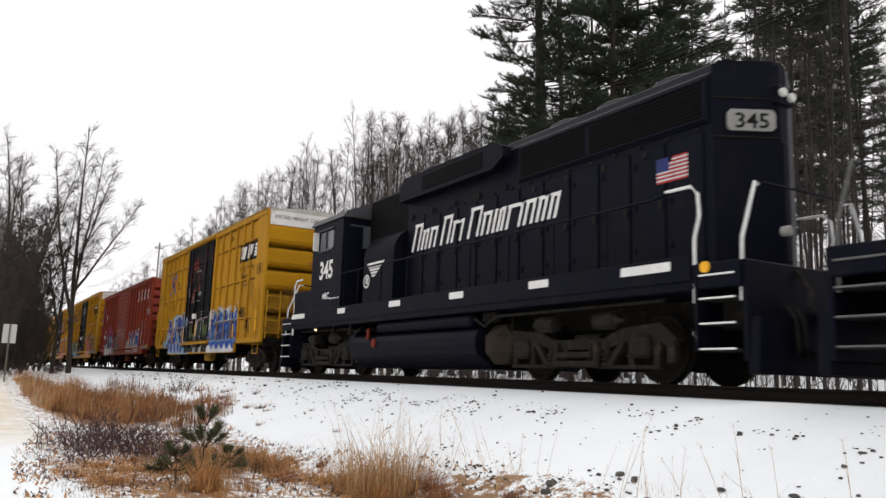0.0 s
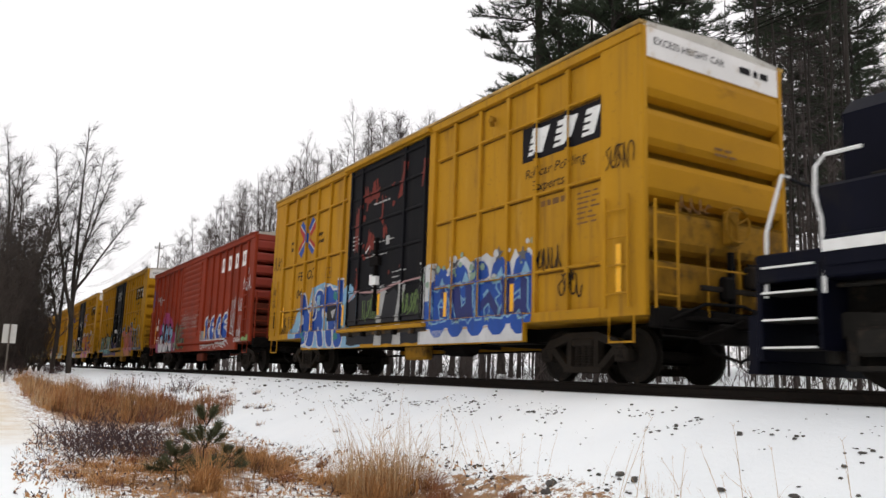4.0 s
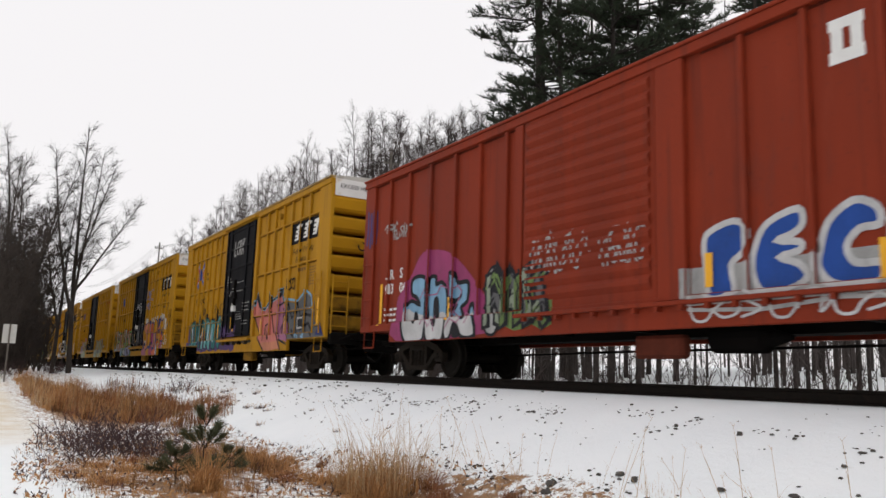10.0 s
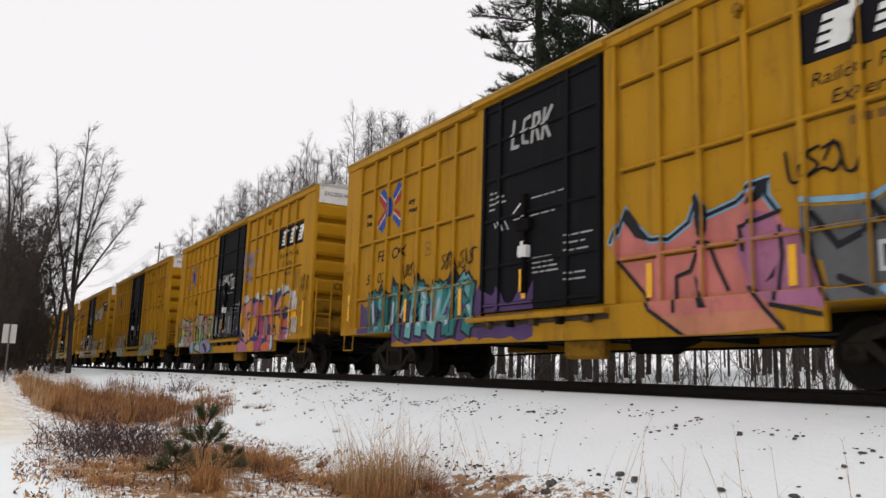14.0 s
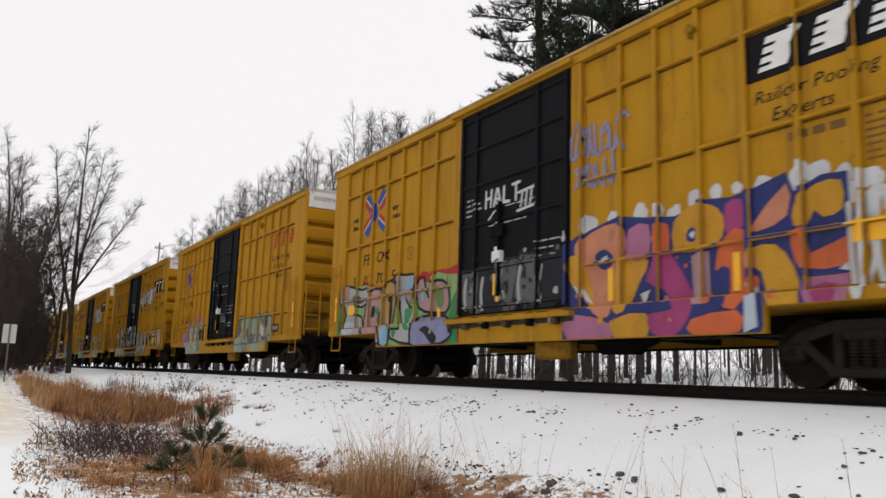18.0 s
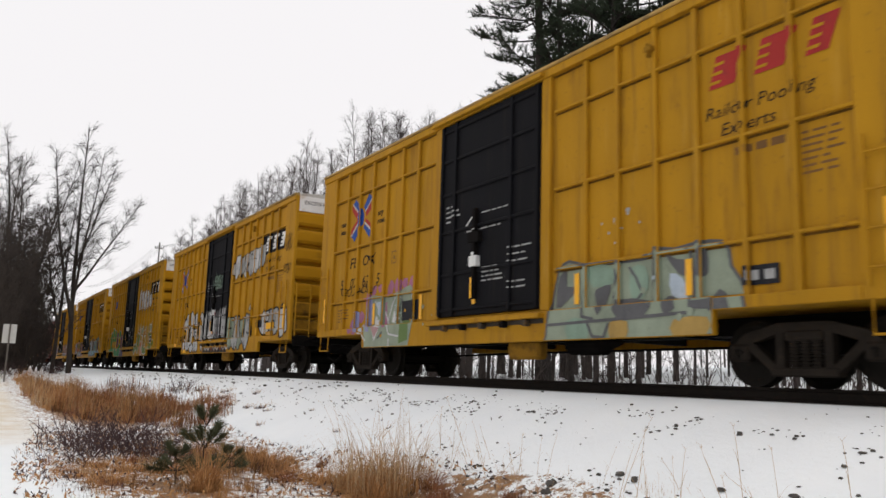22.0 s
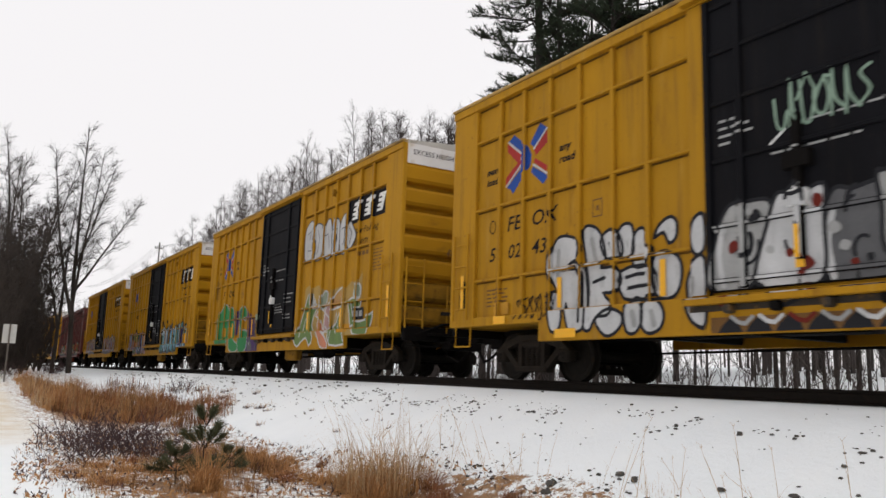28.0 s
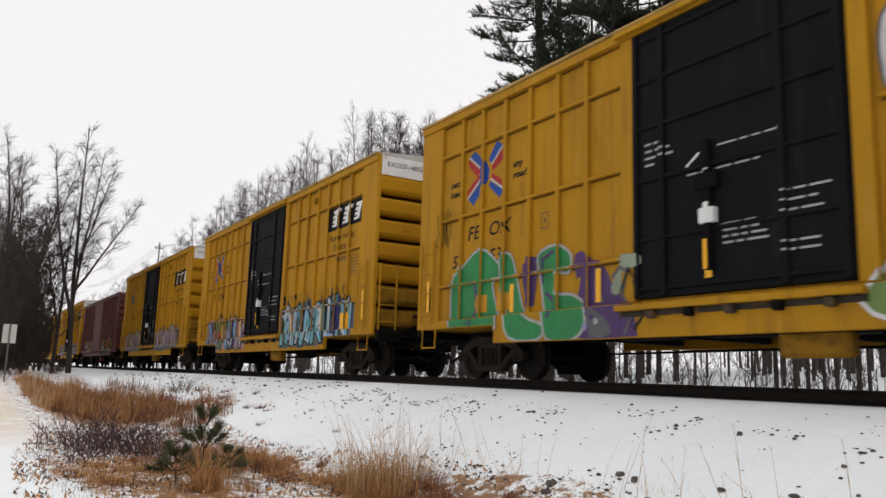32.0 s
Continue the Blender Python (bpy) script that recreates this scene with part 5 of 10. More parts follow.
    prism(bm, [(-0.34, -0.10), (-0.29, -0.155), (0.29, -0.155), (0.34, -0.10), (0.34, 0.10), (0.29, 0.155), (-0.29, 0.155), (-0.34, 0.10)], "y", -0.03, 0.02)
    nb = part("number_board", bm, BOARD, lo, "dim number board with black figures")
    nb.matrix_basis = Matrix((( edge.x, -out.x, 0, 0), (edge.y, -out.y, 0, 0), (0, 0, 1, 0), (0, 0, 0, 1)))
    nb.location = Vector((7.924, -0.441, 3.69)) + out * 0.012
    if lettered:
        tri = letters("345", 0.31, 0.005)
        wid = max(p[0] for t in tri for p in t)
        vs = [(1.08 * (p[0] - wid / 2), -0.035, p[1] - 0.115) for t in tri for p in t]
        me = bpy.data.meshes.new("number")
        me.from_pydata(vs, [], [(3 * i, 3 * i + 1, 3 * i + 2) for i in range(len(tri))])
        me.materials.append(BLACK)
        ob = new("number", me)
        ob.parent = nb
    for s in (-1, 1):
        lamp = part("headlight", turned([(0.065, 8.18), (0.065, 8.23), (0.05, 8.25)], "x", 16), CREAM, lo, "round glass headlight")
        lamp.location = (0, 0.0 + s * 0.09, 4.08 - 0.02 * s)
        lamp = part("ditch_light", turned([(0.07, 8.50), (0.07, 8.60), (0.05, 8.62)], "x", 14), BOARD, lo, "small round ditch light")
        lamp.location = (0, s * 0.62, 1.80 - 0.2 * s)
    lamp = part("marker", turned([(0.075, -1.53), (0.075, -1.50)], "y", 14), REFLECT, lo, "round yellow marker")
    lamp.location = (7.98, 0, 1.50)
    part("headlight_box", boxes([(8.04, 8.19, -0.18, 0.18, 3.94, 4.22)], 0.02), NAVY, lo)
    part("hood_door", boxes([(8.10, 8.16, -0.07, 0.07, 1.7, 3.4)], 0.015), NAVY, lo)
    # front panel lines and bolts on the hood's cut corner
    for z in (3.45, 4.02):
        part("panel_seam", bars([[(7.66, -0.905, z), (8.145, -0.08, z)]], 0.012, 5), LOCO_BLACK, lo)
    # pilots, plow and couplers
    for x, w in ((E1, 1), (E0, -1)):
        part("pilot", boxes([(*sorted((x - w * 0.02, x + w * 0.06)), -1.45, 1.45, 0.30, 1.56)], 0.015), NAVY, lo)
        bm = bmesh.new()
        prism(bm, [(-1.4, 0.85), (1.4, 0.85), (1.45, 0.15), (-1.45, 0.15)], "x", *sorted((x + w * 0.05, x + w * 0.20)))
        part("snow_plow", bm, NAVY, lo)
        coupler(lo, x - w * 0.25, w * 0.82)
        for yy in (-0.75, -0.6, 0.6, 0.75):
            part("air_hose", bars([[(x + w * 0.1, yy, 1.0), (x + w * 0.22, yy, 0.85), (x + w * 0.25, yy, 0.5), (x + w * 0.18, yy * 0.9, 0.38)]], 0.025, 6), LOCO_BLACK, lo)
        handrail(lo, [(x - w * 0.05, -0.95, 2.62), (x, -0.5, 2.6), (x, 0.5, 2.6), (x - w * 0.05, 0.95, 2.62)], 0.02, NAVY)
    part("multiple_unit_cable", bars([[(E1 + 0.05, -0.45, 1.5), (E1 + 0.25, -0.45, 1.2), (E1 + 0.3, -0.6, 1.0)]], 0.025, 6), LOCO_BLACK, lo)
    # cab
    cx0, cx1, cw, ch = -5.62, -3.62, 1.50, 4.02
    cab = part("cab", boxes([(cx0 + 0.1, cx1 - 0.1, -0.7, 0.7, 1.56, 3.0)], 0.05), BLACK, lo)
    for s in (-1, 1):
        # side wall round its window opening
        bm = bmesh.new()
        prism(bm, [(cx0, 1.56), (cx1, 1.56), (cx1, ch), (cx0, ch), (cx0, 1.56), (-5.16, 3.28), (-5.16, 3.80), (-4.22, 3.80), (-4.22, 3.28), (-5.16, 3.28)], "y", *sorted((s * (cw - 0.06), s * cw)))
        part("side_wall", bm, NAVY, cab)
    for x in (cx0, cx1):
        w, q = (1 if x == cx1 else -1), cw - 0.06
        bm = bmesh.new()
        prism(bm, [(-q, 1.56), (q, 1.56), (q, ch), (-q, ch), (-q, 1.56), (-1.3, 3.25), (-1.3, 3.85), (-0.25, 3.85), (-0.25, 3.25), (0.25, 3.25), (0.25, 3.85), (1.3, 3.85), (1.3, 3.25), (0.25, 3.25), (-0.25, 3.25), (-1.3, 3.25)], "x", *sorted((x, x - w * 0.06)))
        part("end_wall", bm, NAVY, cab)
    bm = bmesh.new()
    prism(bm, [(-cw - 0.05, ch), (cw + 0.05, ch), (cw - 0.05, ch + 0.16), (0.62, ch + 0.48), (-0.62, ch + 0.48), (-cw + 0.05, ch + 0.16)], "x", cx0 - 0.12, cx1 + 0.10)
    part("cab_roof", bm, NAVY_ROOF, lo, "grey weathered cab roof")
    for s in (-1, 1):
        for x0, x1 in ((-5.15, -4.72), (-4.68, -4.23)):
            win = part("side_window", boxes([(x0, x1, *sorted((s * (cw - 0.04), s * (cw - 0.02))), 3.30, 3.78)]), GLASS, cab, "dark cab side window")
        part("window_frame", boxes([(-5.18, -4.20, *sorted((s * (cw - 0.01), s * (cw + 0.03))), 3.24, 3.29), (-4.72, -4.68, *sorted((s * (cw - 0.02), s * (cw + 0.02))), 3.29, 3.80), (-5.18, -4.20, *sorted((s * (cw - 0.01), s * (cw + 0.05))), 3.80, 3.84)], 0.006), NAVY_ROOF, cab)
        part("wind_deflector", boxes([(-5.26, -5.20, *sorted((s * cw, s * (cw + 0.16))), 3.30, 3.80)], 0.01), CREAM, cab)
        part("cab_door", boxes([(cx1 + 0.0, cx1 + 0.04, *sorted((s * 0.95, s * 1.42)), 1.66, 3.80)], 0.01), NAVY, cab)
    for x in (cx0 + 0.03, cx1 - 0.03):
        part("end_window", boxes([(x - 0.01, x + 0.01, -1.3, -0.25, 3.25, 3.85), (x - 0.01, x + 0.01, 0.25, 1.3, 3.25, 3.85)]), GLASS, cab)
    # short hood
    bm = bmesh.new()
    prism(bm, [(-0.95, 1.56), (0.95, 1.56), (0.95, 3.22), (0.72, 3.44), (-0.72, 3.44), (-0.95, 3.22)], "x", -6.92, cx0)
    part("short_hood", bm, NAVY, lo)
    part("sand_hatch", boxes([(-6.6, -6.25, -0.98, -0.94, 2.15, 2.45)], 0.02), LOCO_BLACK, lo)
    # battery boxes beside the short hood
    for s in (-1, 1):
        part("battery_box", boxes([(-6.95, cx0 - 0.01, *sorted((s * 0.96, s * 1.48)), 1.56, 2.28)], 0.04), NAVY, lo)
    glow = part("step_lamp", turned([(0.026, -1.42), (0.026, -1.38)], "y", 10), LAMP, lo, "small glowing step lamp")
    glow.location = (-5.35, 0, 1.16)
    loco_truck(lo, -5.12)
    loco_truck(lo, 5.12)
    return lo


LAMP = bpy.data.materials.new("amber_lamp")
LAMP.use_nodes = True
LAMP.node_tree.nodes["Principled BSDF"].inputs["Emission Color"].default_value = (1.0, 0.62, 0.25, 1)
LAMP.node_tree.nodes["Principled BSDF"].inputs["Emission Strength"].default_value = 2.2


def loco_lettering(lo):
    side = [(-5.6, -3.6, 1.6, 4.0, -1.50), (-1.7, 7.6, 1.56, 3.60, -0.928), (-2.83, -1.25, 1.56, 2.9, -1.24), (3.4, 7.6, 1.5, 3.6, -0.928)]
    p = Paint(lo, side[:3])
    p.text("345", -5.06, 2.50, 0.66, WHITE, bold=0.018, width=0.92)
    p.text("MEC", -4.77, 1.95, 0.22, WHITE, bold=0.006)
    small_print(p, random.Random(3), -4.3, 1.92, 0.6, 1, WHITE, 0.03)
    # the railway's name: one slanted white shape a letter
    x = -0.95
    for big, w in ((1, 0.42), (0, 0.34), (0, 0.38), (-1, 0.12), (1, 0.44), (0, 0.5), (-1, 0.14), (1, 0.5), (0, 0.38), (0, 0.16), (0, 0.3), (0, 0.56), (0, 0.38), (0, 0.34), (0, 0.34)):
        if big >= 0:
            h = 0.62 if big else 0.46
            sh = 0.16
            z = 2.82
            # thin slanted bars, one or two to a letter, joined at the top
            k, top = sh / 0.5, z + h
            for q0, q1, lo_z, hi_z in ((0.0, 0.085, 0.0, h), (w - 0.17, w - 0.09, 0.0, h * 0.92)) if w > 0.2 else ((0.0, 0.09, 0.0, h),):
                p.poly([(x + q0 + k * lo_z, z + lo_z), (x + q1 + k * lo_z, z + lo_z), (x + q1 + k * hi_z, z + hi_z), (x + q0 + k * hi_z, z + hi_z)], WHITE)
            if w > 0.2:
                p.poly([(x + k * (h - 0.07), top - 0.07), (x + w - 0.09 + k * (h - 0.07), top - 0.07), (x + w - 0.09 + k * h, top), (x - 0.05 + k * h, top)], WHITE, 0, 0.0005)
        x += w
    p.lay("lettering", "slanted white lettering shapes")
    # winged round emblem on the cabinet
    p = Paint(lo, [(-2.83, -1.25, 1.56, 3.0, -1.245)])
    for k in range(10):
        a, b = 2 * math.pi * k / 10, 2 * math.pi * (k + 1) / 10
        c = (-2.62, 2.26)
        p.poly([(c[0] + 0.17 * math.cos(a), c[1] + 0.17 * math.sin(a)), (c[0] + 0.17 * math.cos(b), c[1] + 0.17 * math.sin(b)), (c[0] + 0.13 * math.cos(b), c[1] + 0.13 * math.sin(b)), (c[0] + 0.13 * math.cos(a), c[1] + 0.13 * math.sin(a))], WHITE)
    p.poly([(-2.66, 2.20), (-2.56, 2.18), (-2.54, 2.34), (-2.66, 2.36)], WHITE)
    for k in range(5):
        z = 2.70 - 0.075 * k
        p.poly([(-2.60 + 0.07 * k, z - 0.052), (-1.75 - 0.11 * k, z - 0.052), (-1.68 - 0.11 * k, z), (-2.62 + 0.07 * k, z)], WHITE, 0, 0.0003 * k)
    p.lay("emblem", "white winged emblem")
    # striped flag
    p = Paint(lo, [(3.4, 7.6, 1.5, 3.6, -0.928)])
    fx, fz, fw, fh = 6.62, 2.94, 0.60, 0.38
    for k in range(7):
        p.poly([(fx, fz + fh * k / 6.5), (fx + fw, fz + fh * k / 6.5), (fx + fw, fz + fh * (k + 0.5) / 6.5), (fx, fz + fh * (k + 0.5) / 6.5)], "red")
        if k < 6:
            p.poly([(fx, fz + fh * (k + 0.5) / 6.5), (fx + fw, fz + fh * (k + 0.5) / 6.5), (fx + fw, fz + fh * (k + 1) / 6.5), (fx, fz + fh * (k + 1) / 6.5)], "white")
    p.poly([(fx, fz + fh * 0.46), (fx + fw * 0.42, fz + fh * 0.46), (fx + fw * 0.42, fz + fh * 1.0), (fx, fz + fh * 1.0)], "navy", 1)
    p.lay("flag", "striped flag decal")

# ---- the train ----
LOCO = locomotive(True, "dark navy road-switcher locomotive with white numbers and handrails")
loco_lettering(LOCO)
LEAD = locomotive(False, "dark unlettered leading locomotive with worn grey step edges")
GROUP = "boxcars of the train"
YELLOW_LABEL = "yellow ribbed high-cube boxcar with a black door and painted graffiti"
FIRST, FIRST_SIDE = boxcar(FIRST_SPEC, "yellow boxcar with red-smeared black door and blue graffiti", GROUP)
CAR2, RED_SIDE = boxcar(RED_SPEC, "oxide-red ribbed boxcar with sliding door and blue bubble graffiti", GROUP)
PATTERN, YELLOW_SIDE = boxcar(YELLOW_SPEC, YELLOW_LABEL, GROUP)

# ---- markings and graffiti ----
FONT_H = 0.70  # cap height of the built-in lettering at size 1


def word(p, s, x, z, h, colour, layer=0, shear=0.0, width=1.0, bold=0.0):
    p.text(s, x, z, h / FONT_H, colour, layer, shear, width, bold)


def rect(p, x0, x1, z0, z1, colour, layer=0):
    p.poly([(x0, z0), (x1, z0), (x1, z1), (x0, z1)], colour, layer)


def owner_panel(car, surfaces, block=BLACK):
    p = Paint(car, surfaces)
    # owner's panel: plain slanted blocks on black
    ink = WHITE if block else "red"
    if block:
        rect(p, -2.93, -0.85, 3.72, 4.34, block)
    for x, w in ((-2.75, 0.50), (-2.06, 0.52), (-1.36, 0.36)):
        p.poly([(x - 0.02, 3.82), (x + w * 0.75, 3.82), (x + w + 0.08, 4.25), (x + 0.10, 4.25)], ink, 1)
    for x in (-2.75, -2.06, -1.36):
        for j in range(3):
            p.poly([(x - 0.04 + 0.03 * j, 3.88 + 0.12 * j), (x + 0.16 + 0.03 * j, 3.88 + 0.12 * j), (x + 0.17 + 0.03 * j, 3.92 + 0.12 * j), (x - 0.03 + 0.03 * j, 3.92 + 0.12 * j)], block or YELLOW, 2)
    word(p, "Railcar Pooling", -2.86, 3.42, 0.165, BLACK, shear=0.2, width=1.12)
    word(p, "Experts", -2.62, 3.16, 0.165, BLACK, shear=0.2, width=1.12)
    p.lay("lettering")


def common_marks(car, surfaces, dx=0.0):
    """Lettering that every yellow car carries."""
    p = Paint(car, surfaces)
    r = random.Random(7)
    cx, cz = -13.37 + dx, 3.80
    # two chevrons, blue and red, that meet as crossed arrows with pale edges
    for colour, uv in (("blue", ((-0.38, 0.52), (0.05, 0.2), (0.14, 0.04), (0.11, -0.15), (-0.04, -0.25), (-0.38, -0.56), (-0.46, -0.47), (-0.57, -0.42), (-0.15, -0.14), (-0.05, -0.03), (-0.07, 0.1), (-0.53, 0.43), (-0.44, 0.47))),
                       ("red", ((-0.57, 0.4), (-0.11, 0.07), (-0.09, -0.02), (-0.6, -0.37), (-0.6, -0.23), (-0.26, -0.02), (-0.57, 0.25))),
                       ("blue", ((0.37, 0.55), (0.56, 0.42), (0.2, 0.16), (0.1, 0.25))),
                       ("red", ((0.58, 0.39), (0.63, 0.19), (0.25, -0.01), (0.21, 0.1))),
                       ("red", ((0.23, -0.04), (0.63, -0.27), (0.61, -0.38), (0.2, -0.11))),
                       ("blue", ((0.18, -0.18), (0.6, -0.43), (0.47, -0.55), (0.13, -0.27)))):
        p.poly([(cx + u, cz + v) for u, v in uv], colour)
    for uv in (((-0.53, 0.41), (-0.09, 0.08), (-0.06, -0.02), (-0.58, -0.39)), ((0.21, 0.13), (0.56, 0.41)), ((0.2, -0.15), (0.6, -0.4))):
        p.stroke([(cx + u, cz + v) for u, v in uv], 0.035, "white", 1)
    for i, s in enumerate(("next", "load")):
        word(p, s, -14.58 + dx, 3.72 - 0.20 * i, 0.125, BLACK, shear=0.2, width=1.15, bold=0.006)
    for i, s in enumerate(("any", "road")):
        word(p, s, -12.49 + dx, 3.72 - 0.20 * i, 0.125, BLACK, shear=0.2, width=1.15, bold=0.006)
    word(p, "FB", -13.93 + dx, 2.58, 0.26, BLACK, shear=0.2, width=1.2, bold=0.003)
    word(p, "OX", -13.23 + dx, 2.58, 0.26, BLACK, shear=0.2, width=1.2, bold=0.003)
    for x0, x1 in ((-11.68, -11.46),):
        for a, b, c, d in ((x0, x1, 2.48, 2.50), (x0, x1, 2.74, 2.76), (x0, x0 + 0.02, 2.50, 2.74), (x1 - 0.02, x1, 2.50, 2.74)):
            rect(p, a + dx, b + dx, c, d, "brown")
        rect(p, x0 + 0.08 + dx, x1 - 0.08 + dx, 2.58, 2.66, "brown")
    small_print(p, r, -2.4, 2.86, 0.8, 1, "brown", 0.10)
    small_print(p, r, -1.48, 2.90, 0.5, 7, "brown", 0.03, 0.08)
    small_print(p, r, -14.5 + dx, 1.55, 0.6, 5, "brown", 0.03, 0.07)
    # door data
    d0 = surfaces_door(surfaces)
    small_print(p, r, d0 + 0.20, 3.30, 0.26, 4, "silver", 0.035, 0.10)
    small_print(p, r, d0 + 1.45, 3.02, 0.9, 1, "silver", 0.025)
    small_print(p, r, d0 + 0.95, 2.72, 1.2, 1, "silver", 0.028)
    small_print(p, r, d0 + 1.5, 1.98, 0.6, 4, "silver", 0.03, 0.08)
    small_print(p, r, d0 + 2.35, 2.25, 0.5, 3, "silver", 0.028, 0.12)
    small_print(p, r, d0 + 2.35, 1.65, 0.5, 2, "silver", 0.028, 0.10)
    rect(p, d0 + 1.20, d0 + 1.36, 2.06, 2.30, WHITE, 1)
    p.stroke([(d0 + 0.95, 2.85), (d0 + 1.15, 2.99)], 0.03, WHITE, 1)
    p.lay("lettering")
    for x, z0, z1 in ((-0.47, 1.28, 1.98), (-3.16, 1.15, 1.63), (-5.37, 1.17, 1.65), (-8.14, 1.34, 1.82), (-10.26 + dx * 0.6, 1.17, 1.68), (-12.44 + dx * 0.6, 1.14, 1.63), (-15.2 + dx * 2, 1.28, 1.9)):
        q = Paint(car, surfaces)
        rect(q, x - 0.055, x + 0.055, z0, z1, REFLECT, 5)
        q.lay("reflector", "amber reflective strip")


def surfaces_door(surfaces):
    return min(s[0] for s in surfaces if abs(s[1] - s[0]) > 2.5 and s[1] < -5 and s[1] - s[0] < 4.2)


def end_marks(car, z, words, x=0.006):
    tri = letters(words, 0.115 / FONT_H)
    vs = [(x, -1.36 + a, z + b) for t in tri for a, b in t]
    fs = [(3 * i, 3 * i + 1, 3 * i + 2) for i in range(len(tri))]
    for k, w in ((0, 0.26), (1, 0.10), (2, 0.2)):
        b = len(vs)
        y = 0.55 + (0, 0.34, 0.5)[k]
        vs += [(x, y, z), (x, y + w, z), (x, y + w, z + 0.11), (x, y, z + 0.11)]
        fs.append((b, b + 1, b + 2, b + 3))
    me = mesh_simple("end_lettering", vs, fs, BLACK)
    ob = new("end_lettering", me)
    ob.parent = car
    ob["kind"] = "stuff"


def mesh_simple(name, vs, fs, material):
    me = bpy.data.meshes.new(name)
    me.from_pydata(vs, [], fs)
    me.materials.append(material)
    return me


def ragged(p, seed, x0, x1, z0, z1, colour, n=14, rough=0.3, layer=0):
    p.poly(blob_outline(random.Random(seed), x0, x1, z0, z1, n, rough), colour, layer)


def splats(p, seed, n, x0, x1, z0, z1, colours, size, layer=3):
    r = random.Random(seed)
    for _ in range(n):
        x, z, s = r.uniform(x0, x1), r.uniform(z0, z1), size * r.uniform(0.4, 1.2)
        k = r.randint(5, 7)
        a0 = r.uniform(0, 6)
        p.poly(smooth([(x + s * r.uniform(0.5, 1) * math.cos(a0 + 6.283 * i / k), z + s * r.uniform(0.5, 1) * math.sin(a0 + 6.283 * i / k)) for i in range(k)], True, 2), r.choice(colours), layer, 0.0004 * r.randint(0, 6))


def star(p, x, z, s, colour, layer):
    pts = []
    for i in range(10):
        a = math.pi / 2 + i * math.pi / 5
        k = s if i % 2 == 0 else s * 0.4
        pts.append((x + k * math.cos(a), z + k * math.sin(a)))
    p.poly(pts, colour, layer)


def number(p, groups, xs=(-14.46, -13.89, -13.20, -12.45)):
    """Car number, a pair of figures in each panel between the ribs."""
    for s, x in zip(groups, xs):
        word(p, s, x, 2.09, 0.245, BLACK, shear=0.2, width=1.15, bold=0.003)


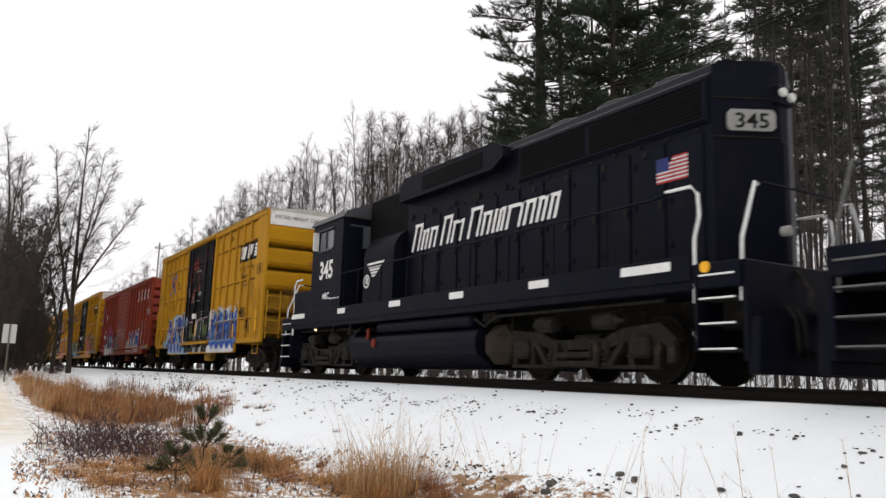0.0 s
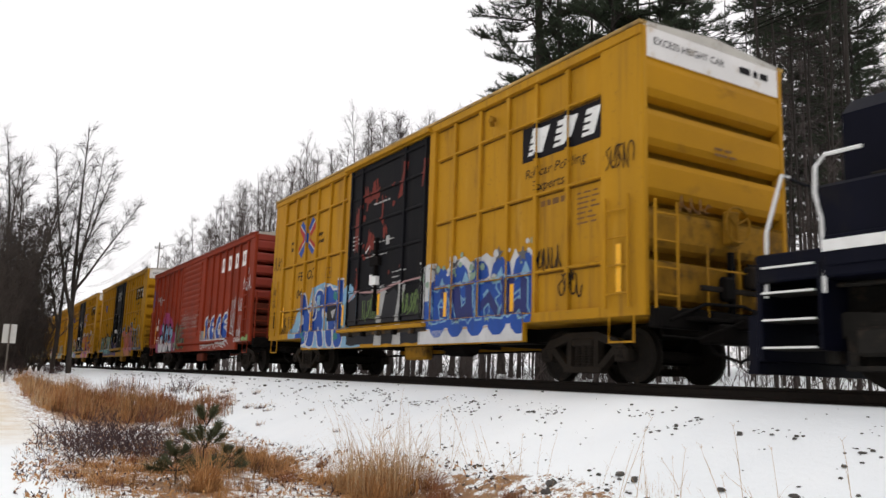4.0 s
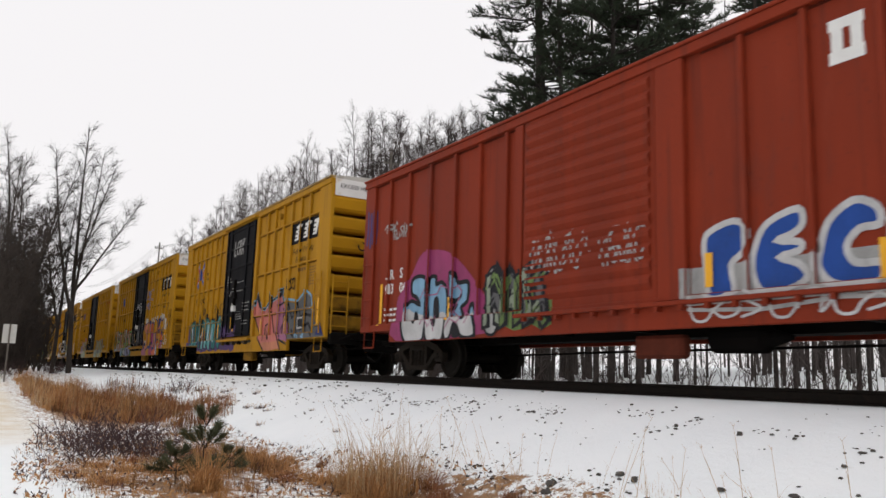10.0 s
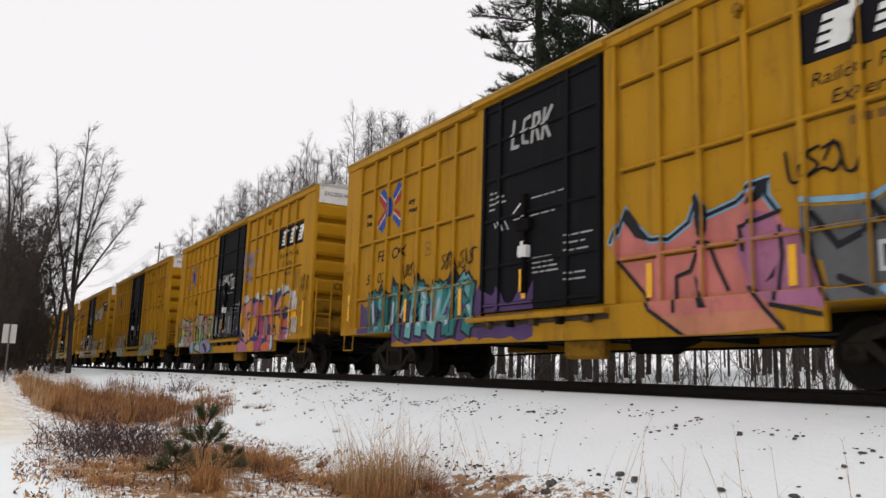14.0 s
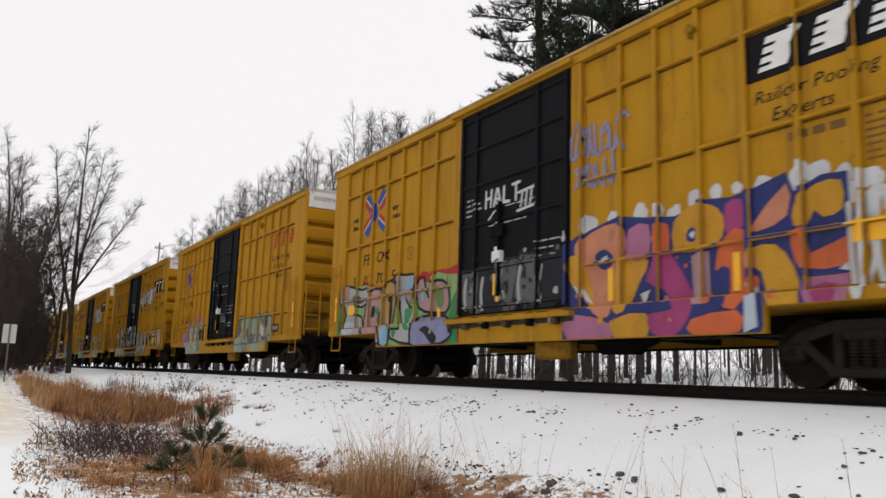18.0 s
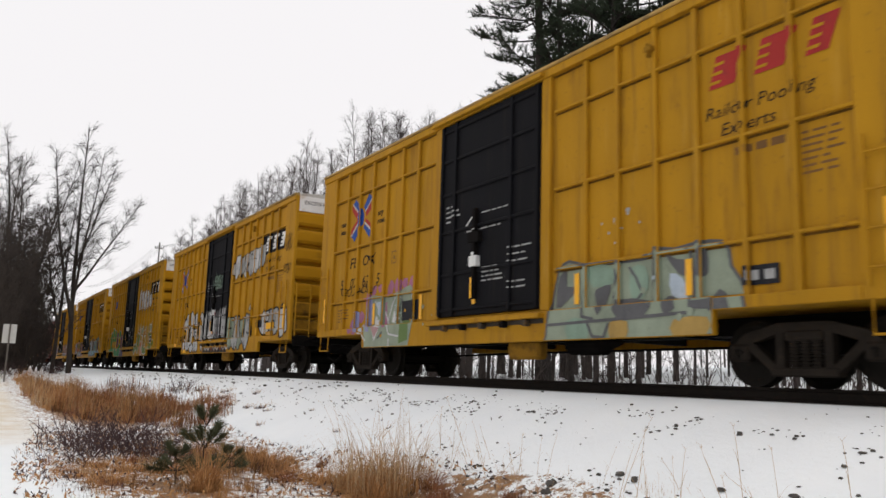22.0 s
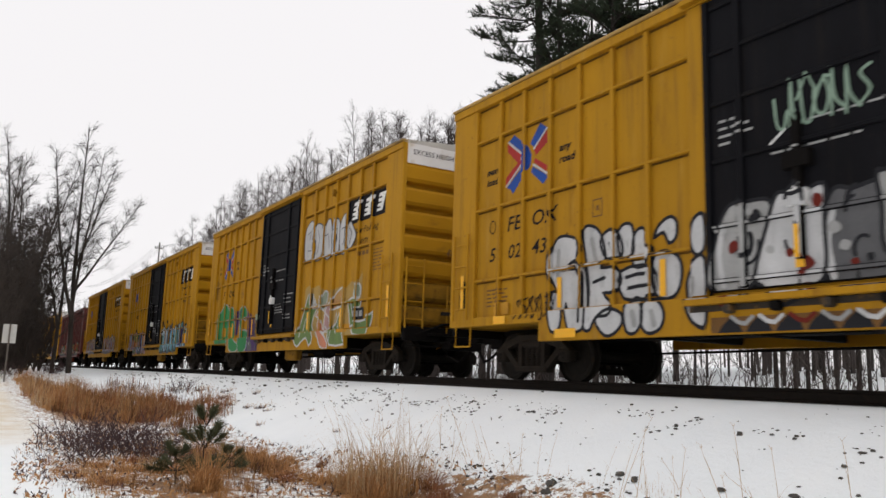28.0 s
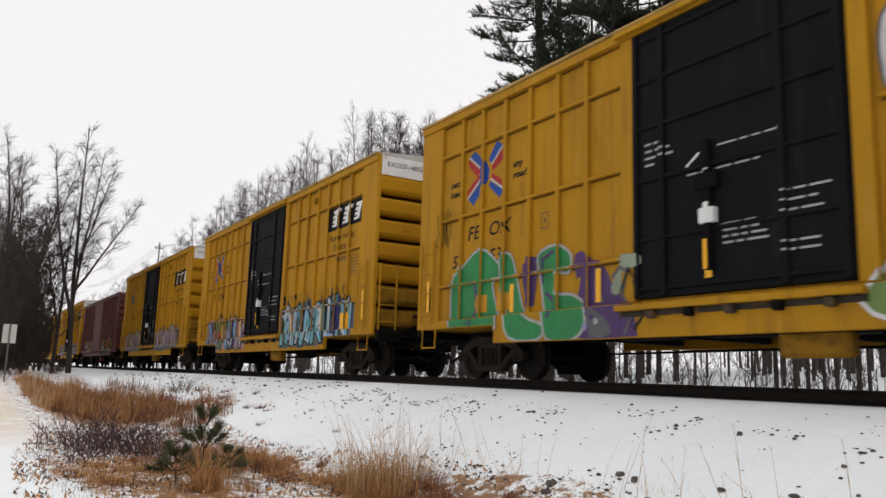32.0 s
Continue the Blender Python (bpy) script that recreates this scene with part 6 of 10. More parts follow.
def paint_first(car, side):
    p = Paint(car, side)
    r = random.Random(1)
    number(p, ("5", "04"), (-14.15, -13.65))
    # rear: blue bubble letters on light blue
    throw(p, [(-13.89, 0.79), (-13.64, 1.41), (-13.30, 1.79), (-12.63, 1.83), (-12.48, 2.20), (-11.59, 2.39), (-10.19, 2.08), (-9.74, 2.18), (-9.43, 1.90), (-9.14, 1.56), (-9.34, 1.12), (-9.06, 0.65), (-11.04, 0.64)], 'sky', None, 0, 0, 2)
    throw(p, [(-13.14, 2.13), (-12.89, 2.15), (-12.71, 1.84), (-12.55, 1.63), (-12.40, 1.90), (-12.09, 1.87), (-12.05, 1.49), (-12.35, 1.33), (-12.50, 0.79), (-13.35, 0.77), (-13.28, 1.19), (-12.95, 1.37), (-13.09, 1.78)], 'blue', 'white', 0.055, 1, 3)
    throw(p, [(-12.53, 0.75), (-12.46, 1.24), (-12.23, 1.51), (-12.17, 2.07), (-11.87, 2.22), (-11.57, 2.09), (-11.53, 1.81), (-11.62, 1.55), (-11.41, 1.17), (-11.27, 0.71), (-11.64, 0.70), (-11.86, 1.20), (-12.00, 0.71)], 'blue', 'white', 0.055, 1, 3)
    throw(p, [(-11.52, 2.08), (-11.45, 2.21), (-11.18, 2.30), (-10.95, 2.15), (-10.64, 2.11), (-10.58, 1.71), (-10.76, 1.30), (-10.70, 0.69), (-11.10, 0.75), (-11.24, 1.34), (-11.44, 1.71)], 'blue', 'white', 0.055, 1, 3)
    throw(p, [(-10.68, 2.24), (-10.48, 2.37), (-10.17, 2.30), (-10.12, 2.08), (-10.23, 1.84), (-10.40, 1.69), (-10.17, 1.50), (-10.08, 1.09), (-10.17, 0.68), (-10.60, 0.69), (-10.68, 1.30)], 'blue', 'white', 0.055, 1, 3)
    throw(p, [(-12.02, 2.05), (-11.80, 2.07), (-11.79, 1.65), (-11.98, 1.63)], 'sky', None, 0, 4, 1)
    throw(p, [(-11.28, 1.72), (-10.64, 1.72), (-10.64, 1.33), (-11.28, 1.34)], 'black', None, 0, 4, 1)
    throw(p, [(-11.04, 1.58), (-10.73, 1.64), (-10.91, 1.38)], 'silver', None, 0, 4, 1)
    for x, z in [(-12.85, 1.07), (-10.79, 1.95), (-10.48, 0.95), (-10.31, 1.19), (-12.69, 0.92)]:
        splats(p, int(x * -100), 2, x - 0.05, x + 0.05, z - 0.04, z + 0.04, ['teal'], 0.13, 3)
    tag(p, r, -10.9, 1.2, 0.8, 0.5, "blue", 0.06, 4, 3)
    for x, z, w, h in ((-15.45, 3.05, 0.55, 0.42), (-15.35, 2.30, 0.3, 0.25), (-15.35, 1.9, 0.3, 0.25), (-14.7, 1.05, 0.6, 0.55)):
        tag(p, r, x, z, w, h, BLACK, 0.03, 3, 4)
    # door: red smears and a grey and white foot
    for x0, x1, z0, z1 in ((-9.15, -8.35, 4.0, 4.62), (-9.0, -8.5, 2.85, 3.45), (-9.6, -9.35, 2.9, 4.3), (-9.5, -9.25, 1.95, 2.5), (-8.1, -7.9, 3.3, 3.55)):
        ragged(p, int(-x0 * 100), x0, x1, z0, z1, "rust", 9, 0.5)
    for x, z in ((-9.0, 4.45), (-8.75, 3.3), (-9.45, 3.6), (-8.5, 4.55), (-8.2, 4.1)):
        p.stroke([(x, z), (x + 0.06, z - 0.25), (x + 0.02, z - 0.55)], 0.07, "rust", 1)
    p.poly([(-7.42, 3.9), (-7.2, 3.95), (-6.95, 4.66), (-7.15, 4.7)], "rust")
    p.poly([(-6.37, 3.97), (-6.2, 4.0), (-6.09, 4.55), (-6.28, 4.55)], "rust")
    splats(p, 5, 14, -9.6, -6.4, 2.2, 4.4, ["rust"], 0.09, 1)
    ragged(p, 6, -9.85, -6.2, 0.64, 1.95, "black", 12, 0.3, 1)
    for x in (-8.0, -7.1):
        p.poly([(x - 0.35, 0.66), (x + 0.05, 0.66), (x + 0.0, 1.3), (x + 0.22, 1.95), (x - 0.06, 1.98), (x - 0.2, 1.4)], "silver", 2)
    p.stroke([(-9.8, 1.75), (-9.4, 1.95), (-8.2, 1.86), (-7.3, 1.98), (-6.2, 2.02)], 0.05, "rose", 2)
    tag(p, r, -9.0, 1.25, 0.8, 0.5, "moss", 0.032, 6, 3)
    tag(p, r, -7.0, 1.3, 0.7, 0.45, "moss", 0.032, 6, 3)
    small_print(p, r, -8.6, 3.95, 0.8, 1, "silver", 0.04, layer=2)
    rect(p, -7.90, -7.74, 2.92, 3.12, "silver", 2)
    # front: blue panel with white frosting, stars and drips
    ragged(p, 8, -6.15, -2.55, 0.86, 2.30, "white", 20, 0.34)
    for i in range(5):
        x = -5.85 + 0.68 * i
        p.stroke([(x + 0.3, 1.05), (x + 0.28, 1.5), (x + 0.3, 1.85)], 0.62, "blue", 1)
    rect(p, -6.05, -2.62, 0.94, 1.5, "blue", 2)
    for x, z in ((-5.5, 1.6), (-4.6, 1.3)):
        star(p, x, z, 0.20, "pale", 3)
    for i in range(7):
        star(p, -5.8 + 0.5 * i, 1.1 + 0.08 * (i % 2), 0.13, "mint", 4)
    for i in range(5):
        star(p, -5.75 + 0.72 * i, 2.12 + 0.08 * (i % 2), 0.16, "grey", 3)
    splats(p, 9, 26, -6.2, -2.5, 1.7, 2.35, ["mint", "white"], 0.09, 4)
    wild_row(p, 91, -5.9, -2.7, 1.0, 1.85, 4, ["blue", "navy"], "sky", 0.03, 0.2, 2)
    rect(p, -6.3, -2.7, 0.64, 0.90, "white", 1)
    tag(p, r, -2.45, 1.8, 0.6, 0.35, BLACK, 0.03, 5)
    tag(p, r, -1.9, 1.3, 0.55, 0.4, BLACK, 0.03, 4)
    tag(p, r, -0.75, 3.1, 0.6, 0.4, BLACK, 0.025, 5)
    p.lay("graffiti", "blue and white graffiti")


def paint_red(car, side):
    p = Paint(car, side)
    r = random.Random(2)
    # plain white blocks in a row: the owner's name
    for x in (-4.08, -3.24, -2.40, -1.55):
        rect(p, x, x + 0.42, 3.60, 3.75, WHITE)
        rect(p, x + 0.03, x + 0.17, 3.75, 4.0, WHITE)
        rect(p, x + 0.26, x + 0.40, 3.75, 4.0, WHITE)
        rect(p, x, x + 0.42, 4.0, 4.13, WHITE)
    p.lay("lettering", "plain white block lettering")
    # blue bubble letters with a white edge
    rect(p, -6.25, -2.95, 1.0, 1.5, 'silver', 0)
    throw(p, [(-5.90, 1.78), (-5.81, 1.94), (-5.43, 2.03), (-5.24, 1.88), (-5.30, 1.63), (-5.49, 1.48), (-5.46, 1.12), (-5.81, 1.09), (-5.87, 1.42)], 'blue', 'white', 0.085, 1, 3)
    throw(p, [(-5.12, 1.69), (-4.95, 1.93), (-4.55, 2.04), (-4.49, 1.87), (-4.61, 1.76), (-4.84, 1.70), (-4.54, 1.65), (-4.55, 1.55), (-4.81, 1.50), (-4.56, 1.40), (-4.46, 1.23), (-4.73, 1.11), (-5.07, 1.13), (-5.18, 1.41)], 'blue', 'white', 0.085, 1, 3)
    throw(p, [(-4.29, 1.53), (-4.18, 1.83), (-3.88, 2.02), (-3.63, 1.91), (-3.61, 1.72), (-3.83, 1.70), (-3.98, 1.53), (-3.89, 1.34), (-3.60, 1.31), (-3.64, 1.12), (-3.94, 1.10), (-4.19, 1.16), (-4.32, 1.34)], 'blue', 'white', 0.085, 1, 3)
    throw(p, [(-3.45, 1.74), (-3.27, 2.01), (-2.92, 2.05), (-2.85, 1.88), (-3.01, 1.79), (-3.20, 1.74), (-2.88, 1.67), (-2.93, 1.56), (-3.21, 1.55), (-2.94, 1.47), (-2.77, 1.31), (-2.87, 1.13), (-3.16, 1.08), (-3.42, 1.17), (-3.48, 1.45)], 'blue', 'white', 0.085, 1, 3)
    throw(p, [(-2.88, 1.99), (-2.83, 2.16), (-2.67, 2.22), (-2.66, 2.06), (-2.77, 1.95)], 'blue', 'white', 0.085, 1, 3)
    p.stroke([(-6.1, 0.95), (-5.0, 0.9), (-4.0, 0.98), (-2.7, 0.92)], 0.05, "silver", 2)
    for x, z, w, h, n in ((-1.21, 2.72, 1.05, 0.34, 9), (-1.63, 2.07, 0.8, 0.36, 7), (-2.46, 2.05, 0.7, 0.4, 6), (-2.46, 1.62, 0.7, 0.36, 6), (-2.46, 1.22, 0.7, 0.36, 6), (-1.68, 0.92, 0.78, 0.46, 9), (-9.4, 1.74, 1.2, 0.5, 9), (-7.75, 1.67, 0.9, 0.52, 8), (-6.1, 0.8, 3.5, 0.28, 14), (-14.6, 3.02, 0.75, 0.25, 8), (-15.0, 3.2, 0.5, 0.16, 4)):
        tag(p, r, x, z, w, h * 1.15, "white" if x > -7 else "silver", 0.042, max(3, n * 2 // 3))
    p.stroke([(-0.57 + 0.14 * math.cos(a), 3.34 + 0.12 * math.sin(a)) for a in [0.52 * i for i in range(13)]], 0.03, "silver", 3)
    rect(p, -0.80, -0.20, 1.0, 1.14, "lime", 1)
    ragged(p, 12, -0.85, -0.15, 1.0, 1.2, "lime", 8, 0.1, 1)
    # rear: pale letters on magenta
    ragged(p, 14, -11.4, -8.9, 0.78, 1.7, 'moss', 10, 0.6)
    throw(p, [(-14.27, 1.70), (-13.92, 1.91), (-13.64, 2.20), (-13.21, 2.57), (-12.34, 2.49), (-11.76, 2.20), (-11.31, 1.85), (-10.96, 1.54), (-10.74, 1.33), (-10.79, 1.09), (-10.67, 0.80), (-14.16, 0.74), (-14.33, 1.29)], 'magenta', None, 0.05, 0, 3)
    throw(p, [(-13.64, 1.72), (-13.64, 2.00), (-13.32, 2.07), (-13.01, 1.95), (-12.98, 1.57), (-12.97, 0.89), (-13.09, 0.70), (-13.76, 0.71), (-13.95, 1.10), (-13.90, 1.42), (-13.64, 1.57), (-13.28, 1.46), (-13.43, 1.63)], 'sky', 'black', 0.085, 1, 3)
    throw(p, [(-12.92, 1.86), (-12.85, 2.01), (-12.66, 1.99), (-12.63, 1.84), (-12.43, 1.87), (-12.23, 1.70), (-12.19, 1.27), (-12.25, 0.73), (-12.51, 0.72), (-12.59, 0.98), (-12.68, 0.87), (-12.57, 0.72), (-12.85, 0.71), (-12.91, 1.03), (-12.95, 1.49)], 'sky', 'black', 0.085, 1, 3)
    throw(p, [(-12.15, 2.02), (-11.93, 1.98), (-11.83, 1.81), (-11.50, 1.80), (-11.44, 1.67), (-11.49, 1.42), (-11.69, 1.31), (-11.50, 1.09), (-11.37, 1.33), (-11.26, 1.31), (-11.10, 0.78), (-11.54, 0.76), (-11.65, 0.94), (-11.86, 1.02), (-11.99, 0.75), (-12.18, 0.76), (-12.12, 1.18), (-11.85, 1.38), (-12.07, 1.57)], 'sky', 'black', 0.085, 1, 3)
    throw(p, [(-13.91, 1.17), (-13.78, 1.41), (-13.54, 1.32), (-12.99, 1.19), (-13.00, 0.89), (-13.11, 0.73), (-13.72, 0.74)], 'white', None, 0, 3, 3)
    throw(p, [(-12.90, 1.18), (-12.70, 1.17), (-12.61, 0.98), (-12.47, 1.26), (-12.21, 1.19), (-12.27, 0.76), (-12.52, 0.75), (-12.83, 0.74)], 'white', None, 0, 3, 3)
    throw(p, [(-12.12, 1.09), (-11.79, 1.18), (-11.55, 1.07), (-11.33, 1.20), (-11.26, 1.16), (-11.14, 0.81), (-11.52, 0.79), (-11.66, 0.98), (-11.86, 1.05), (-12.00, 0.78), (-12.14, 0.79)], 'white', None, 0, 3, 3)
    throw(p, [(-13.43, 1.35), (-13.31, 1.21), (-13.39, 1.06), (-13.51, 1.19)], 'black', None, 0, 4, 3)
    throw(p, [(-12.69, 1.55), (-12.55, 1.58), (-12.49, 1.30), (-12.51, 1.01), (-12.65, 1.03), (-12.72, 1.32)], 'black', None, 0, 4, 3)
    throw(p, [(-11.86, 0.97), (-11.76, 1.00), (-11.65, 0.90), (-11.61, 0.76), (-11.87, 0.76)], 'black', None, 0, 4, 3)
    throw(p, [(-12.03, 1.47), (-11.78, 1.52), (-11.66, 1.58), (-11.70, 1.49), (-11.93, 1.40)], 'black', None, 0, 4, 3)
    p.stroke([(-13.27, 1.60), (-13.12, 1.77), (-12.97, 1.64), (-12.59, 1.64), (-12.45, 1.80), (-12.23, 1.74)], 0.028, 'mauve', 4)
    p.stroke([(-12.02, 1.68), (-11.81, 1.75), (-11.66, 1.63), (-11.78, 1.47), (-11.95, 1.25), (-11.79, 1.17)], 0.028, 'mauve', 4)
    p.stroke([(-13.13, 1.05), (-12.98, 1.19), (-12.79, 0.99), (-12.65, 1.20), (-12.57, 0.90)], 0.028, 'mauve', 4)
    p.stroke([(-12.13, 0.95), (-11.96, 1.11), (-11.72, 1.03), (-11.48, 1.21), (-11.34, 1.13), (-11.45, 1.01)], 0.028, 'mauve', 4)
    throw(p, [(-10.89, 1.60), (-10.81, 1.87), (-10.61, 2.00), (-10.42, 1.87), (-10.47, 1.54), (-10.58, 1.40)], 'silver', 'black', 0.05, 2, 3)
    throw(p, [(-10.76, 0.87), (-10.78, 1.15), (-10.64, 1.32), (-10.43, 1.27), (-10.35, 1.05), (-10.45, 0.79), (-10.64, 0.77)], 'silver', 'black', 0.05, 2, 3)
    wild_row(p, 92, -10.9, -9.0, 0.85, 2.0, 3, ["moss", "grey", "sage"], "black", 0.07, 0.16, 2, None, 0, ["black", "moss"], "black")
    p.lay("graffiti", "spray-painted graffiti")
    for x, z, w in ((-15.82, 3.05, 0.10), (-15.66, 2.98, 0.12), (-15.52, 3.05, 0.10)):
        p.stroke([(x, z), (x + 0.04, z + 0.4), (x + 0.02, z + 0.75)], w, "purple", 0)
    p.lay("graffiti", "faint blue paint smear")
    word(p, "LR", -14.87, 2.12, 0.22, WHITE, bold=0.005)
    word(p, "S", -14.25, 2.12, 0.22, WHITE, bold=0.005)
    word(p, "43", -14.82, 1.80, 0.22, WHITE, bold=0.005)
    word(p, "06", -14.25, 1.80, 0.22, WHITE, bold=0.005)
    small_print(p, r, -14.85, 1.42, 0.8, 3, WHITE, 0.05, 0.12)
    small_print(p, r, -1.6, 1.85, 0.6, 6, "silver", 0.02, 0.07)
    p.lay("lettering")
    for x, z0, z1 in ((-1.0, 1.13, 2.04), (-5.82, 1.23, 1.67), (-3.56, 1.13, 1.57), (-15.06, 1.1, 2.04), (-12.1, 1.1, 1.55)):
        q = Paint(car, side)
        rect(q, x - 0.06, x + 0.06, z0, z1, REFLECT, 6)
        q.lay("reflector", "amber reflective strip")


def paint_third(car, side):
    p = Paint(car, side)
    r = random.Random(3)
    number(p, ('5', '02'))
    # front: salmon wild letters running into grey
    throw(p, [(-6.07, 2.02), (-5.83, 2.47), (-5.65, 2.23), (-5.38, 1.98), (-5.03, 1.94), (-4.67, 2.12), (-4.52, 2.48), (-4.39, 2.16), (-3.92, 2.26), (-3.64, 2.44), (-3.48, 2.46), (-3.49, 2.27), (-3.35, 2.07), (-3.24, 1.85), (-3.19, 1.32), (-3.50, 1.02), (-3.26, 0.68), (-4.72, 0.61), (-5.35, 1.01), (-5.56, 1.28), (-5.97, 1.72)], 'pink', None, 0, 0, 1)
    throw(p, [(-3.93, 1.82), (-3.67, 2.12), (-3.39, 2.04), (-3.32, 1.87), (-2.99, 1.77), (-2.82, 1.16), (-2.66, 0.83), (-2.91, 0.90), (-3.41, 0.96), (-3.71, 1.15), (-3.92, 1.60)], 'mauve', None, 0, 1, 1)
    throw(p, [(-4.72, 0.61), (-5.20, 0.89), (-4.39, 0.89), (-3.41, 0.91), (-3.26, 0.68)], 'salmon', None, 0, 1, 1)
    p.stroke([(-6.07, 2.02), (-5.83, 2.47), (-5.65, 2.23), (-5.38, 1.98), (-5.03, 1.94), (-4.67, 2.12), (-4.52, 2.48), (-4.39, 2.16), (-3.92, 2.26), (-3.64, 2.44), (-3.48, 2.46), (-3.49, 2.27), (-3.35, 2.07)], 0.11, 'sky', 1)
    p.stroke([(-6.07, 2.02), (-5.83, 2.47), (-5.65, 2.23), (-5.38, 1.98), (-5.03, 1.94), (-4.67, 2.12), (-4.52, 2.48), (-4.39, 2.16), (-3.92, 2.26), (-3.64, 2.44), (-3.48, 2.46), (-3.49, 2.27), (-3.35, 2.07)], 0.05, 'black', 2)
    throw(p, [(-5.91, 2.36), (-5.77, 2.47), (-5.58, 2.24), (-5.42, 1.97), (-5.64, 2.05)], 'black', None, 0, 3, 1)
    throw(p, [(-4.60, 2.46), (-4.50, 2.51), (-4.36, 2.20), (-4.42, 1.85), (-4.56, 2.04)], 'black', None, 0, 3, 1)
    throw(p, [(-3.74, 2.18), (-3.60, 2.45), (-3.41, 2.48), (-3.54, 2.26)], 'black', None, 0, 3, 1)
    throw(p, [(-4.60, 1.42), (-4.51, 1.30), (-4.35, 0.97), (-4.48, 0.97)], 'black', None, 0, 3, 1)
    throw(p, [(-3.53, 1.22), (-3.37, 1.42), (-3.41, 1.28)], 'black', None, 0, 3, 1)
    p.stroke([(-5.97, 1.72), (-5.46, 1.23), (-5.33, 0.99), (-4.70, 0.61)], 0.055, 'black', 3)
    p.stroke([(-4.89, 1.41), (-4.65, 1.47), (-4.49, 1.82), (-4.35, 1.80), (-4.22, 1.49), (-4.06, 1.18)], 0.055, 'black', 3)
    p.stroke([(-4.89, 1.41), (-4.89, 0.95)], 0.055, 'black', 3)
    p.stroke([(-3.84, 1.65), (-3.88, 1.94), (-3.31, 2.05)], 0.055, 'black', 3)
    p.stroke([(-3.71, 1.17), (-3.51, 0.92), (-3.26, 0.66)], 0.055, 'black', 3)
    p.stroke([(-3.42, 0.95), (-2.68, 0.78)], 0.055, 'black', 3)
    p.stroke([(-3.32, 1.87), (-3.29, 1.53), (-3.37, 1.01)], 0.055, 'black', 3)
    p.stroke([(-2.99, 1.77), (-2.82, 1.16), (-2.65, 0.81)], 0.055, 'black', 3)
    p.poly([(-3.05, 2.05), (-2.2, 1.95), (-1.6, 2.2), (-1.2, 2.05), (-1.1, 1.6), (-0.86, 1.7), (-0.75, 1.95), (-0.7, 1.4), (-0.02, 0.95), (-2.2, 0.94), (-2.3, 0.64), (-2.65, 0.64), (-2.8, 1.4), (-3.0, 1.5)], "grey", 2)
    for pts in ([(-2.9, 1.95), (-2.6, 1.55), (-2.2, 1.7)], [(-2.2, 1.95), (-1.9, 1.55), (-1.5, 1.6), (-1.15, 1.55)], [(-1.9, 1.2), (-1.3, 1.35), (-0.9, 1.0)], [(-2.6, 1.2), (-2.2, 1.0)]):
        p.stroke(pts, 0.08, "black", 3)
    p.stroke([(-3.0, 2.12), (-2.2, 2.02), (-1.6, 2.28), (-1.18, 2.1), (-1.05, 1.66)], 0.07, "sky", 3)
    for x0, x1, z0, z1 in ((-2.16, -1.66, 1.22, 1.27), (-2.16, -1.66, 1.50, 1.55), (-2.16, -2.11, 1.27, 1.50), (-1.71, -1.66, 1.27, 1.50)):
        rect(p, x0, x1, z0, z1, "white", 4)
    rect(p, -2.11, -1.71, 1.27, 1.50, "black", 4)
    tag(p, r, -3.2, 2.35, 0.9, 0.4, BLACK, 0.045, 4, 4)
    splats(p, 8, 8, -2.2, -1.2, 0.95, 1.1, ["sky"], 0.1, 4)
    p.poly([(-0.62, 1.0), (-0.05, 0.98), (-0.3, 1.35)], "navy", 3)
    # rear: teal letters
    ragged(p, 31, -14.7, -9.2, 0.64, 1.7, "purple", 18, 0.45)
    ragged(p, 32, -9.5, -7.9, 0.64, 1.65, "purple", 8, 0.4)
    wild_row(p, 33, -14.2, -9.6, 0.68, 2.05, 5, ["teal", "aqua", "teal"], "black", 0.05, 0.27, 1, None, 0, ["aqua", "pale", "purple"], "black")
    tag(p, r, -12.6, 2.1, 0.5, 0.3, BLACK, 0.03, 4)
    tag(p, r, -11.0, 2.1, 1.2, 0.35, BLACK, 0.03, 7)
    # door scrawl
    piece(p, r, -8.60, -7.45, 3.98, 4.55, "LERK", ["silver"], "black", None, 0.075, slant=0.1, layer=0, o=0.0, jitter=0.03)
    for k in range(3):
        p.stroke([(-9.05 + 0.16 * k, 2.75), (-8.95 + 0.16 * k, 2.6)], 0.03, "white", 1)
    p.lay("graffiti", "spray-painted graffiti")


